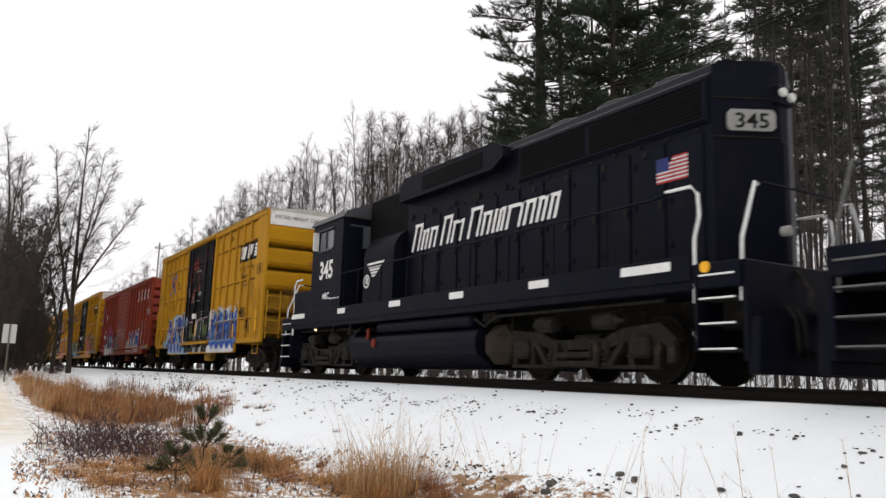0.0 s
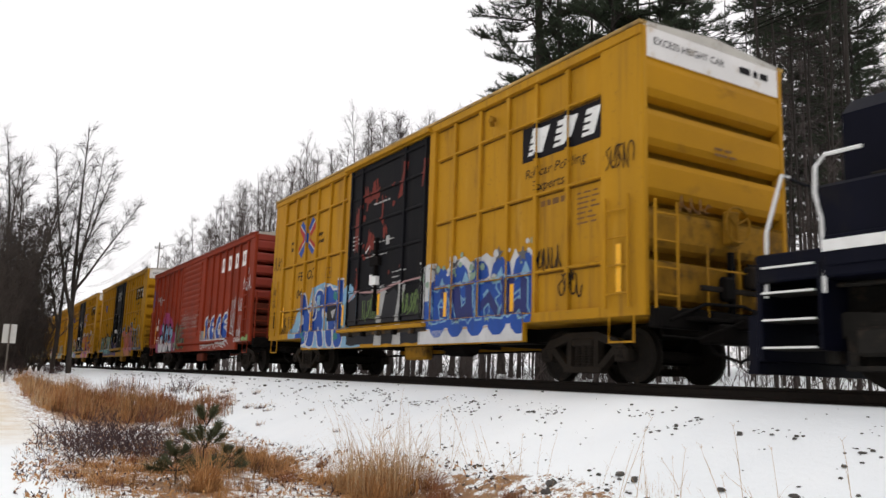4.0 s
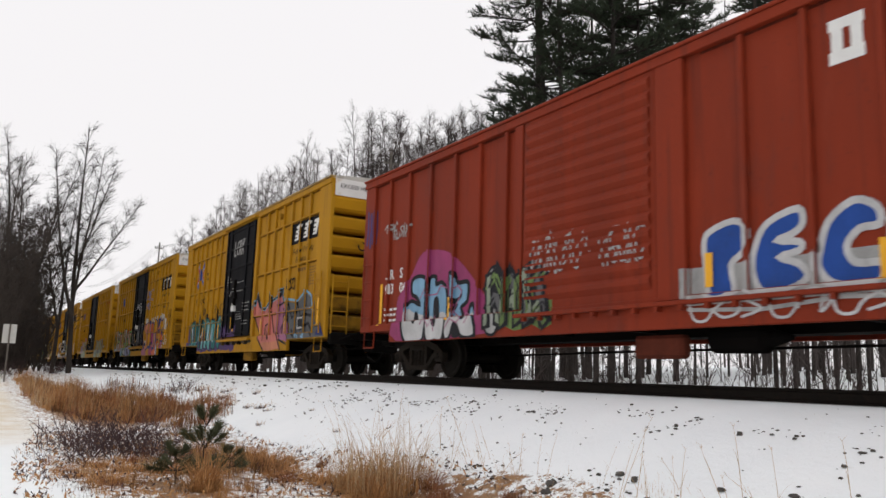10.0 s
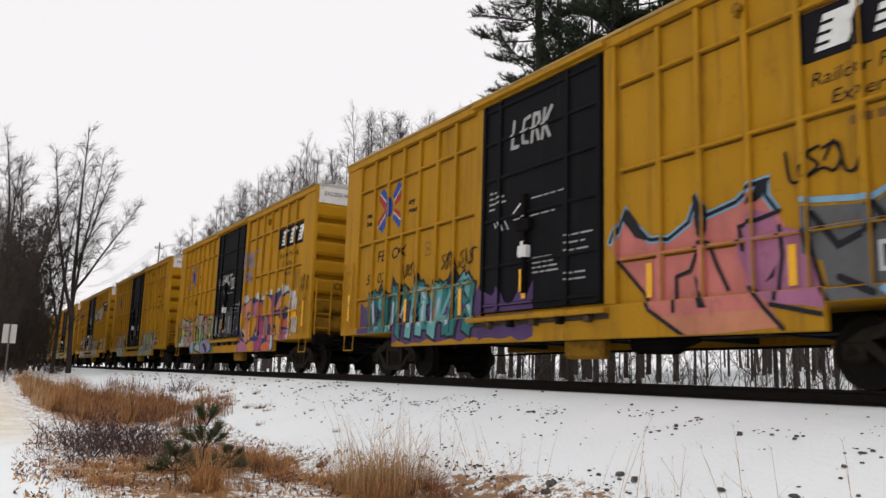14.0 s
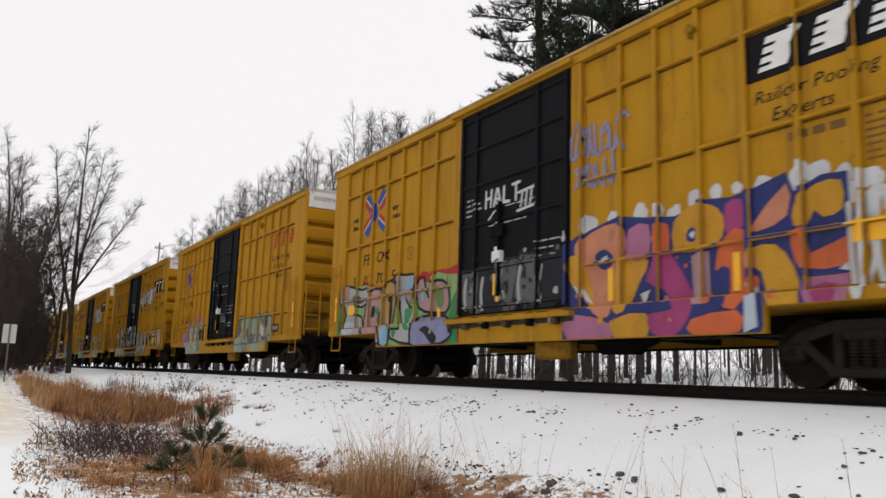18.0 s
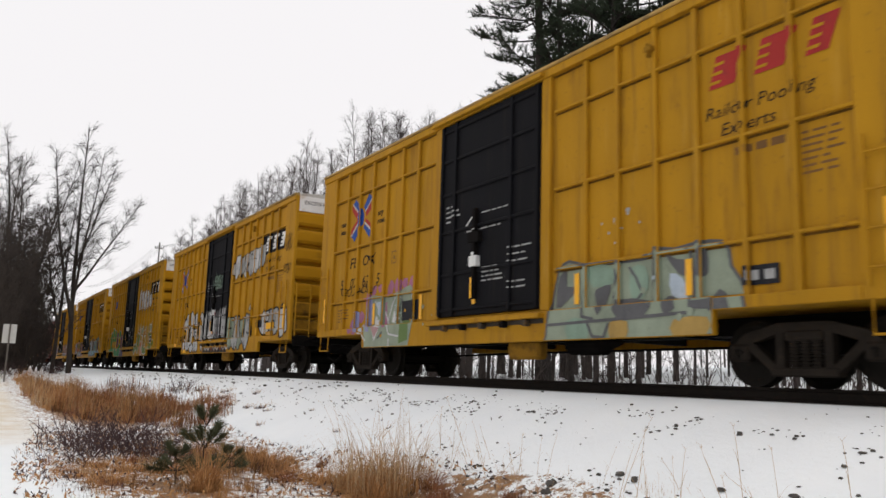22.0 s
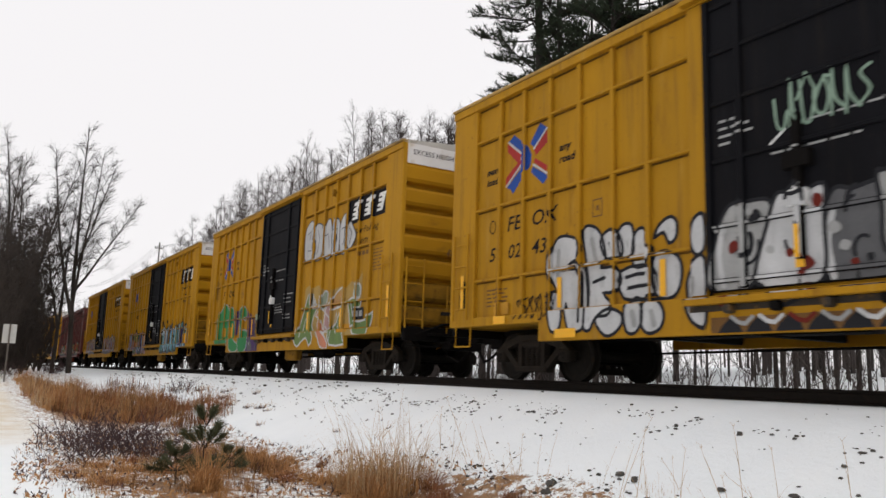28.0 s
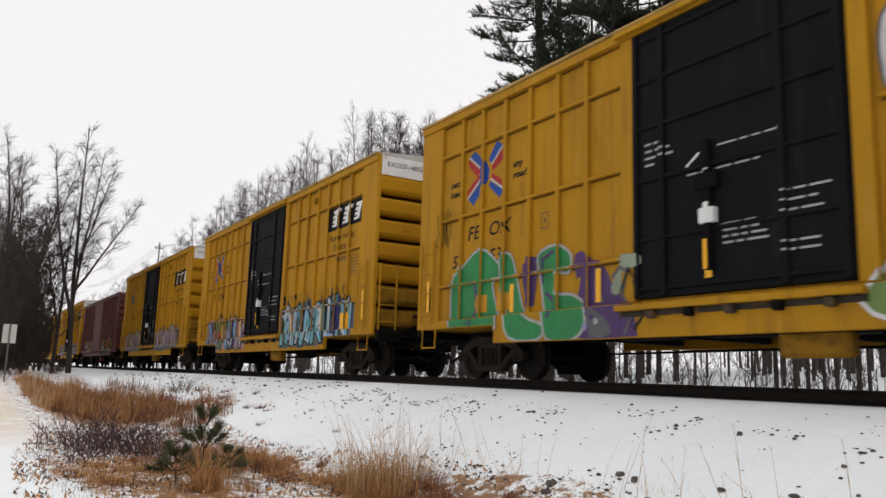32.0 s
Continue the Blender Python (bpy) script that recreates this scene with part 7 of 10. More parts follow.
def paint_fourth(car, side):
    p = Paint(car, side)
    r = random.Random(4)
    number(p, ('5', '02', '70', '5'))
    # front: orange bubble letters with a frosty halo
    for x, z in [(-5.86, 2.38), (-5.36, 2.39), (-4.79, 2.38), (-4.42, 2.37), (-4.16, 2.28), (-3.77, 2.43), (-3.48, 2.46), (-3.15, 2.47), (-2.82, 2.31), (-2.74, 2.39), (-2.40, 2.28), (-2.27, 2.41), (-2.00, 2.46), (-1.74, 2.37), (-1.66, 2.14), (-1.56, 2.22), (-1.40, 2.27), (-1.33, 2.01), (-6.32, 2.25)]:
        splats(p, int(x * -100), 2, x - 0.05, x + 0.05, z - 0.04, z + 0.04, ['white'], 0.19, 0)
    throw(p, [(-6.39, 2.07), (-5.86, 2.29), (-5.24, 2.41), (-4.57, 2.29), (-4.14, 2.24), (-3.68, 2.39), (-3.24, 2.34), (-2.90, 2.39), (-2.45, 2.50), (-2.35, 2.25), (-2.01, 2.38), (-1.70, 2.36), (-1.69, 1.89), (-1.34, 2.07), (-1.31, 1.56), (-1.64, 1.60), (-1.73, 1.24), (-2.24, 1.24), (-2.23, 0.89), (-2.71, 0.82), (-2.80, 0.62), (-4.60, 0.60), (-6.38, 0.59)], 'navy', None, 0, 1, 1)
    throw(p, [(-6.09, 2.06), (-5.80, 2.25), (-5.24, 2.32), (-5.07, 2.08), (-5.13, 1.67), (-5.29, 1.11), (-5.39, 0.93), (-5.71, 1.03), (-6.01, 1.76)], 'salmon', None, 0, 2, 2)
    throw(p, [(-6.28, 1.79), (-6.04, 1.92), (-5.73, 1.22), (-5.79, 1.07), (-6.18, 1.51)], 'gold', None, 0, 2, 2)
    throw(p, [(-6.30, 0.99), (-5.73, 0.95), (-5.31, 0.82), (-5.31, 0.62), (-6.27, 0.63)], 'mauve', None, 0, 2, 2)
    throw(p, [(-5.23, 0.90), (-4.61, 0.95), (-4.60, 0.63), (-5.23, 0.62)], 'gold', None, 0, 2, 2)
    throw(p, [(-5.27, 1.60), (-5.02, 1.86), (-4.63, 1.68), (-4.80, 1.40), (-5.05, 1.00), (-5.28, 1.04)], 'gold', None, 0, 2, 2)
    throw(p, [(-5.01, 2.18), (-4.62, 2.20), (-4.62, 1.74), (-5.04, 1.76)], 'mauve', None, 0, 2, 2)
    throw(p, [(-4.53, 2.15), (-4.27, 2.15), (-4.26, 1.81), (-4.50, 1.78)], 'orange', None, 0, 2, 2)
    throw(p, [(-4.48, 1.73), (-4.22, 1.73), (-3.85, 1.17), (-3.85, 0.89), (-4.14, 0.60), (-4.51, 0.68), (-4.57, 0.93), (-4.14, 0.98), (-4.36, 1.26), (-4.67, 1.40), (-4.58, 1.61)], 'magenta', None, 0, 2, 2)
    throw(p, [(-4.17, 1.80), (-4.16, 2.17), (-3.87, 2.34), (-3.55, 2.30), (-3.36, 2.13), (-3.37, 1.86), (-3.56, 1.74), (-3.93, 1.72)], 'gold', None, 0, 2, 2)
    throw(p, [(-3.87, 1.67), (-3.59, 1.70), (-3.57, 1.02), (-3.84, 1.02)], 'rose', None, 0, 2, 1)
    throw(p, [(-3.32, 2.26), (-3.07, 2.28), (-3.05, 1.95), (-3.32, 1.89)], 'magenta', None, 0, 2, 2)
    throw(p, [(-3.34, 1.84), (-3.03, 1.89), (-3.02, 1.05), (-3.32, 0.95), (-3.49, 1.48)], 'orange', None, 0, 2, 2)
    throw(p, [(-3.83, 0.83), (-3.12, 0.91), (-3.09, 0.65), (-3.80, 0.62)], 'orange', None, 0, 2, 2)
    throw(p, [(-2.94, 1.92), (-2.45, 2.36), (-2.45, 1.98), (-2.83, 1.85)], 'salmon', None, 0, 2, 2)
    throw(p, [(-2.95, 1.65), (-2.62, 1.66), (-2.39, 1.38), (-2.30, 0.92), (-2.67, 0.86), (-2.82, 1.35), (-3.00, 1.46)], 'gold', None, 0, 2, 2)
    throw(p, [(-3.01, 1.24), (-2.87, 1.23), (-2.84, 0.70), (-3.03, 0.63)], 'pale', None, 0, 2, 1)
    throw(p, [(-2.37, 1.85), (-2.36, 2.09), (-2.08, 2.28), (-1.78, 2.27), (-1.77, 1.95), (-2.00, 1.89), (-2.10, 1.99), (-2.20, 1.83)], 'gold', None, 0, 2, 2)
    throw(p, [(-2.41, 1.78), (-2.21, 1.79), (-2.18, 1.50), (-1.67, 1.66), (-1.75, 1.33), (-2.27, 1.34), (-2.39, 1.51)], 'orange', None, 0, 2, 2)
    throw(p, [(-1.67, 1.77), (-1.35, 1.98), (-1.34, 1.60), (-1.54, 1.52), (-1.64, 1.66)], 'gold', None, 0, 2, 2)
    throw(p, [(-2.22, 1.21), (-1.87, 1.22), (-1.74, 1.22), (-1.76, 0.90), (-2.21, 0.89)], 'mauve', None, 0, 2, 2)
    throw(p, [(-5.71, 1.89), (-5.49, 1.95), (-5.29, 1.77), (-5.49, 1.64), (-5.66, 1.73)], 'navy', None, 0, 3, 2)
    throw(p, [(-3.95, 1.96), (-3.86, 2.05), (-3.76, 1.96), (-3.82, 1.85), (-3.93, 1.87)], 'navy', None, 0, 3, 2)
    throw(p, [(-2.15, 1.84), (-2.03, 1.89), (-2.03, 1.60), (-2.15, 1.55)], 'navy', None, 0, 3, 2)
    throw(p, [(-2.85, 1.74), (-2.43, 1.81), (-2.45, 1.69), (-2.81, 1.68)], 'navy', None, 0, 3, 2)
    throw(p, [(-3.48, 1.42), (-3.27, 1.44), (-3.30, 1.02), (-3.45, 0.99)], 'navy', None, 0, 3, 2)
    throw(p, [(-2.14, 1.13), (-1.88, 1.14), (-1.90, 0.93), (-2.11, 0.92)], 'magenta', None, 0, 3, 2)
    throw(p, [(-3.90, 1.95), (-3.84, 2.00), (-3.79, 1.95), (-3.84, 1.89)], 'white', None, 0, 4, 1)
    throw(p, [(-5.58, 1.82), (-5.46, 1.86), (-5.41, 1.77), (-5.53, 1.73)], 'white', None, 0, 4, 1)
    throw(p, [(-1.84, 1.29), (-1.73, 1.36), (-1.72, 1.26)], 'white', None, 0, 4, 1)
    throw(p, [(-6.12, 1.46), (-5.92, 1.36), (-5.73, 1.13), (-5.92, 1.22)], 'white', None, 0, 4, 1)
    throw(p, [(-4.78, 1.23), (-4.59, 1.28), (-4.70, 1.07)], 'white', None, 0, 4, 1)
    splats(p, 43, 16, -6.2, -1.8, 0.8, 1.5, ["mauve", "orange", "gold", "salmon"], 0.09, 4)
    splats(p, 44, 10, -4.6, -3.8, 1.5, 2.1, ["orange"], 0.05, 5)
    tag(p, r, -1.7, 1.0, 0.6, 1.2, "white", 0.08, 4, 4)
    rect(p, -1.68, -1.12, 1.55, 1.80, REFLECT, 6)
    word(p, "6", -0.52, 1.95, 0.3, BLACK, bold=0.01)
    tag(p, r, -1.1, 1.9, 0.4, 0.25, BLACK, 0.03, 3)
    tag(p, r, -0.72, 2.3, 0.6, 0.4, BLACK, 0.03, 4)
    # blue scribble by the door
    tag(p, r, -6.2, 3.45, 1.1, 0.5, "lilac", 0.06, 7)
    tag(p, r, -6.1, 2.95, 0.9, 0.4, "lilac", 0.05, 5)
    # door
    piece(p, r, -8.62, -7.5, 3.05, 3.42, "HALT", ["white"], "black", None, 0.055, layer=0, o=0.0, jitter=0.05)
    for k in range(3):
        p.stroke([(-7.5 + 0.13 * k, 2.95), (-7.46 + 0.13 * k, 3.18)], 0.05, "white", 1)
    p.stroke([(-7.58, 3.2), (-7.1, 3.24)], 0.05, "white", 1)
    p.stroke([(-7.6, 2.88), (-7.08, 2.92)], 0.05, "white", 1)
    bubble_row(p, 49, -9.25, -6.45, 1.0, 2.15, 5, ["grey", "black", "grey"], "black", 0.05, 0, "silver", 4)
    splats(p, 45, 30, -9.3, -6.4, 0.9, 2.2, ["grey", "black", "silver", "black"], 0.10, 3)
    # rear: pink and lilac letters on green with a red edge
    ragged(p, 46, -15.0, -9.4, 0.64, 2.20, "red", 18, 0.22)
    ragged(p, 47, -14.95, -9.45, 0.64, 2.10, "lime", 18, 0.22, 1)
    drips(p, 50, -14.9, -9.6, 1.95, 26, "red", 2)
    p.poly([(-15.1, 0.95), (-14.7, 0.95), (-14.75, 1.9), (-14.95, 1.8)], "green", 2)
    p.poly([(-10.2, 0.64), (-9.45, 0.64), (-9.45, 1.7), (-9.9, 1.2)], "green", 2)
    throw(p, [(-14.97, 1.98), (-14.72, 2.15), (-13.86, 1.99), (-13.56, 2.02), (-13.48, 1.73), (-13.85, 1.58), (-14.31, 1.65), (-14.27, 1.43), (-13.84, 1.35), (-13.75, 0.93), (-14.06, 0.74), (-14.85, 0.76), (-14.86, 1.19), (-14.70, 1.44), (-14.96, 1.76)], 'silver', 'black', 0.055, 3, 2)
    throw(p, [(-13.49, 1.90), (-12.88, 1.94), (-12.80, 1.49), (-12.98, 1.24), (-12.72, 0.70), (-13.14, 0.77), (-13.48, 0.81), (-13.72, 1.02), (-13.63, 1.56)], 'rose', 'black', 0.055, 3, 2)
    throw(p, [(-12.75, 1.75), (-12.56, 2.07), (-12.20, 2.02), (-12.12, 1.60), (-12.24, 1.11), (-12.31, 0.65), (-12.67, 0.66), (-12.85, 1.24)], 'brown_wash', 'black', 0.055, 3, 2)
    throw(p, [(-12.20, 2.18), (-11.69, 2.15), (-11.26, 2.12), (-11.32, 1.83), (-11.67, 1.71), (-11.48, 1.46), (-11.27, 1.36), (-11.32, 0.90), (-11.33, 0.66), (-12.17, 0.80), (-12.15, 1.01), (-11.79, 1.00), (-11.89, 1.41), (-12.00, 1.83)], 'silver', 'black', 0.055, 3, 2)
    throw(p, [(-11.20, 1.89), (-10.91, 2.04), (-10.81, 1.77), (-10.60, 1.55), (-10.57, 1.89), (-10.14, 1.90), (-9.93, 1.73), (-9.86, 1.44), (-10.00, 1.25), (-10.51, 1.28), (-11.07, 1.40)], 'rose', 'black', 0.055, 3, 2)
    throw(p, [(-11.29, 0.66), (-11.26, 1.05), (-10.98, 1.21), (-9.99, 1.18), (-9.74, 0.86), (-9.68, 0.92), (-9.65, 0.81), (-10.00, 0.65), (-10.80, 0.61)], 'lilac', 'black', 0.055, 3, 2)
    throw(p, [(-10.89, 0.94), (-10.61, 1.01), (-10.20, 0.78), (-10.36, 0.63), (-10.69, 0.86)], 'black', None, 0, 5, 2)
    throw(p, [(-11.69, 1.40), (-11.32, 1.40), (-11.48, 1.14), (-11.33, 0.98), (-11.59, 0.98)], 'green', None, 0, 5, 2)
    throw(p, [(-11.58, 2.06), (-11.31, 2.07), (-11.37, 1.85), (-11.60, 1.83)], 'sky', None, 0, 5, 2)
    throw(p, [(-12.65, 1.05), (-12.36, 1.08), (-12.33, 0.70), (-12.65, 0.68)], 'sky', None, 0, 5, 2)
    throw(p, [(-13.28, 1.53), (-13.12, 1.56), (-13.14, 1.34), (-13.30, 1.31)], 'black', None, 0, 5, 2)
    throw(p, [(-12.48, 1.72), (-12.28, 1.76), (-12.29, 1.16), (-12.43, 1.12)], 'black', None, 0, 5, 2)
    throw(p, [(-14.31, 1.91), (-13.71, 1.75), (-13.92, 1.66), (-14.34, 1.72)], 'grey', None, 0, 5, 2)
    throw(p, [(-10.45, 1.80), (-10.19, 1.76), (-10.08, 1.47), (-10.25, 1.34), (-10.43, 1.58)], 'moss', None, 0, 5, 2)
    throw(p, [(-14.78, 1.22), (-14.22, 1.23), (-14.14, 0.95), (-14.69, 0.92)], 'pale', None, 0, 5, 2)
    throw(p, [(-11.69, 1.76), (-11.37, 1.76), (-11.48, 1.53)], 'rose', None, 0, 5, 2)
    throw(p, [(-11.02, 1.79), (-10.83, 1.66), (-10.93, 1.49)], 'sky', None, 0, 5, 2)
    throw(p, [(-14.89, 2.12), (-14.56, 2.11), (-14.71, 1.75), (-14.92, 1.82)], 'rose', None, 0, 5, 2)
    splats(p, 48, 12, -14.5, -10, 0.8, 1.6, ["green", "sky", "rose"], 0.12, 5)
    rect(p, -14.6, -14.15, 1.42, 1.66, REFLECT, 6)
    p.lay("graffiti", "spray-painted graffiti")


def paint_fifth(car, side):
    p = Paint(car, side)
    r = random.Random(5)
    number(p, ('5', '02', '67', '5'))
    tag(p, r, -14.4, 1.9, 1.9, 0.2, BLACK, 0.025, 9)
    # front: pale mint letters
    throw(p, [(-6.04, 0.68), (-5.96, 1.17), (-5.82, 1.71), (-5.57, 1.86), (-5.21, 1.76), (-4.64, 1.74), (-3.95, 1.72), (-3.74, 1.84), (-3.40, 1.79), (-3.04, 1.83), (-2.65, 1.80), (-2.52, 1.66), (-2.50, 1.47), (-2.36, 1.28), (-2.29, 1.04), (-2.30, 0.84), (-2.69, 0.83), (-2.73, 0.62), (-4.58, 0.56), (-6.00, 0.55)], 'sage', 'grey', 0.045, 0, 2)
    throw(p, [(-5.80, 1.63), (-5.61, 1.70), (-5.61, 1.46), (-5.34, 1.44), (-5.61, 1.23), (-5.87, 1.15)], 'grey', None, 0, 2, 2)
    throw(p, [(-4.85, 1.39), (-4.63, 1.41), (-4.68, 1.22), (-4.84, 0.97), (-4.98, 1.31)], 'grey', None, 0, 2, 2)
    throw(p, [(-4.49, 1.18), (-3.87, 1.13), (-3.88, 0.93), (-4.44, 0.91)], 'grey', None, 0, 2, 2)
    throw(p, [(-3.57, 1.74), (-3.34, 1.45), (-3.19, 1.43), (-3.21, 1.62), (-3.37, 1.65)], 'grey', None, 0, 2, 2)
    throw(p, [(-3.59, 1.13), (-3.43, 1.16), (-3.35, 0.99), (-3.55, 0.93)], 'grey', None, 0, 2, 2)
    throw(p, [(-3.09, 1.07), (-2.81, 1.08), (-2.68, 1.20), (-2.52, 1.06), (-2.50, 0.85), (-2.70, 0.85), (-2.82, 0.95), (-3.10, 0.97)], 'grey', None, 0, 2, 2)
    throw(p, [(-2.99, 1.72), (-2.88, 1.77), (-2.85, 1.42), (-3.00, 1.40)], 'grey', None, 0, 2, 2)
    throw(p, [(-4.57, 0.86), (-4.22, 0.85), (-4.27, 0.58), (-4.56, 0.58)], 'brown_wash', None, 0, 2, 2)
    throw(p, [(-3.37, 0.84), (-2.82, 0.85), (-2.84, 0.63), (-3.38, 0.62)], 'brown_wash', None, 0, 2, 2)
    throw(p, [(-5.11, 1.72), (-4.64, 1.70), (-4.55, 1.44), (-5.02, 1.41)], 'mint', None, 0, 2, 2)
    throw(p, [(-4.20, 1.62), (-3.95, 1.62), (-3.88, 1.30), (-4.13, 1.12), (-4.25, 1.34)], 'mint', None, 0, 2, 2)
    throw(p, [(-3.49, 1.47), (-3.27, 1.38), (-3.18, 1.11), (-3.46, 1.17)], 'pale', None, 0, 2, 2)
    throw(p, [(-5.53, 0.91), (-5.13, 0.93), (-5.04, 0.63), (-5.48, 0.60)], 'mint', None, 0, 2, 2)
    p.stroke([(-5.21, 1.76), (-5.18, 0.97), (-4.94, 0.92)], 0.045, 'grey', 3)
    p.stroke([(-4.54, 1.73), (-4.44, 1.50), (-4.56, 1.22)], 0.045, 'grey', 3)
    p.stroke([(-4.24, 1.62), (-4.12, 1.47), (-4.00, 1.25), (-4.13, 1.12)], 0.045, 'grey', 3)
    p.stroke([(-3.74, 1.82), (-3.72, 1.42), (-3.81, 1.03)], 0.045, 'grey', 3)
    p.stroke([(-3.15, 1.82), (-3.07, 1.35), (-3.12, 0.92)], 0.045, 'grey', 3)
    p.stroke([(-5.08, 0.89), (-4.94, 0.66), (-4.71, 0.64), (-4.61, 0.83)], 0.045, 'grey', 3)
    p.stroke([(-5.96, 0.87), (-4.14, 0.90), (-3.16, 0.92)], 0.045, 'grey', 3)
    splats(p, 52, 6, -5.8, -2, 0.75, 1.6, ["sage", "pale"], 0.08, 4)
    splats(p, 53, 10, -4.9, -3.9, 1.9, 2.5, ["silver"], 0.05, 0)
    rect(p, -2.30, -1.82, 1.20, 1.44, "black", 4)
    for k in range(2):
        rect(p, -2.24 + 0.22 * k, -2.10 + 0.22 * k, 1.26, 1.38, "silver", 5)
    # rear: faded pastel letters
    for x, z in [(-13.56, 1.12), (-13.42, 0.89), (-13.08, 1.38), (-12.75, 1.71), (-12.44, 1.92), (-12.20, 1.96), (-11.66, 1.91), (-11.31, 1.95), (-10.98, 1.99), (-10.70, 2.00)]:
        splats(p, int(x * -100), 2, x - 0.05, x + 0.05, z - 0.04, z + 0.04, ['mauve'], 0.2, 0)
    throw(p, [(-12.74, 0.63), (-12.64, 1.70), (-12.45, 1.82), (-11.67, 1.72), (-11.25, 1.79), (-10.98, 1.89), (-10.57, 1.80), (-10.64, 0.61)], 'sage', None, 0, 1, 2)
    throw(p, [(-13.42, 1.00), (-13.38, 1.50), (-13.21, 1.47), (-13.20, 0.99)], 'lilac', None, 0, 2, 1)
    throw(p, [(-12.66, 1.77), (-12.53, 1.83), (-12.54, 0.98), (-12.71, 0.99)], 'lilac', None, 0, 2, 1)
    throw(p, [(-12.29, 1.66), (-11.93, 1.64), (-11.99, 1.21), (-12.22, 1.37)], 'pale', None, 0, 2, 1)
    throw(p, [(-12.34, 1.35), (-12.11, 1.22), (-11.98, 1.08), (-12.24, 0.75), (-12.39, 1.03)], 'white', None, 0, 2, 1)
    throw(p, [(-12.47, 1.12), (-12.00, 1.05), (-12.24, 0.83)], 'rose', None, 0, 2, 1)
    throw(p, [(-11.52, 1.16), (-11.42, 1.46), (-11.30, 1.14)], 'white', None, 0, 2, 1)
    throw(p, [(-11.40, 1.54), (-11.23, 1.55), (-11.22, 1.27), (-11.34, 1.22)], 'pale', None, 0, 2, 1)
    throw(p, [(-11.86, 1.60), (-11.79, 1.63), (-11.74, 1.06), (-11.86, 1.04)], 'mauve', None, 0, 2, 1)
    throw(p, [(-11.02, 1.25), (-10.65, 1.27), (-10.65, 0.75), (-11.05, 0.68)], 'moss', None, 0, 2, 1)
    throw(p, [(-13.13, 1.02), (-12.94, 1.19), (-12.86, 0.97)], 'pale', None, 0, 2, 1)
    p.stroke([(-11.83, 1.40), (-11.69, 1.19), (-11.50, 0.89), (-11.07, 0.84)], 0.04, 'white', 4)
    p.stroke([(-12.37, 1.67), (-12.21, 1.51), (-12.09, 1.60)], 0.04, 'white', 4)
    p.stroke([(-11.69, 1.19), (-11.50, 1.56), (-11.39, 1.70)], 0.04, 'white', 4)
    p.stroke([(-13.13, 0.96), (-12.91, 0.93), (-12.69, 0.78)], 0.04, 'white', 4)
    p.stroke([(-11.50, 0.79), (-11.50, 0.60)], 0.04, 'white', 4)
    p.stroke([(-11.17, 1.39), (-11.06, 1.63)], 0.05, 'grey', 4)
    p.stroke([(-12.04, 0.82), (-11.85, 0.94)], 0.05, 'grey', 4)
    rect(p, -11.06, -10.33, 1.17, 1.59, "black", 4)
    splats(p, 55, 16, -12.6, -9.5, 0.7, 1.7, ["gold", "white", "sage", "silver"], 0.06, 4)
    p.lay("graffiti", "spray-painted graffiti")


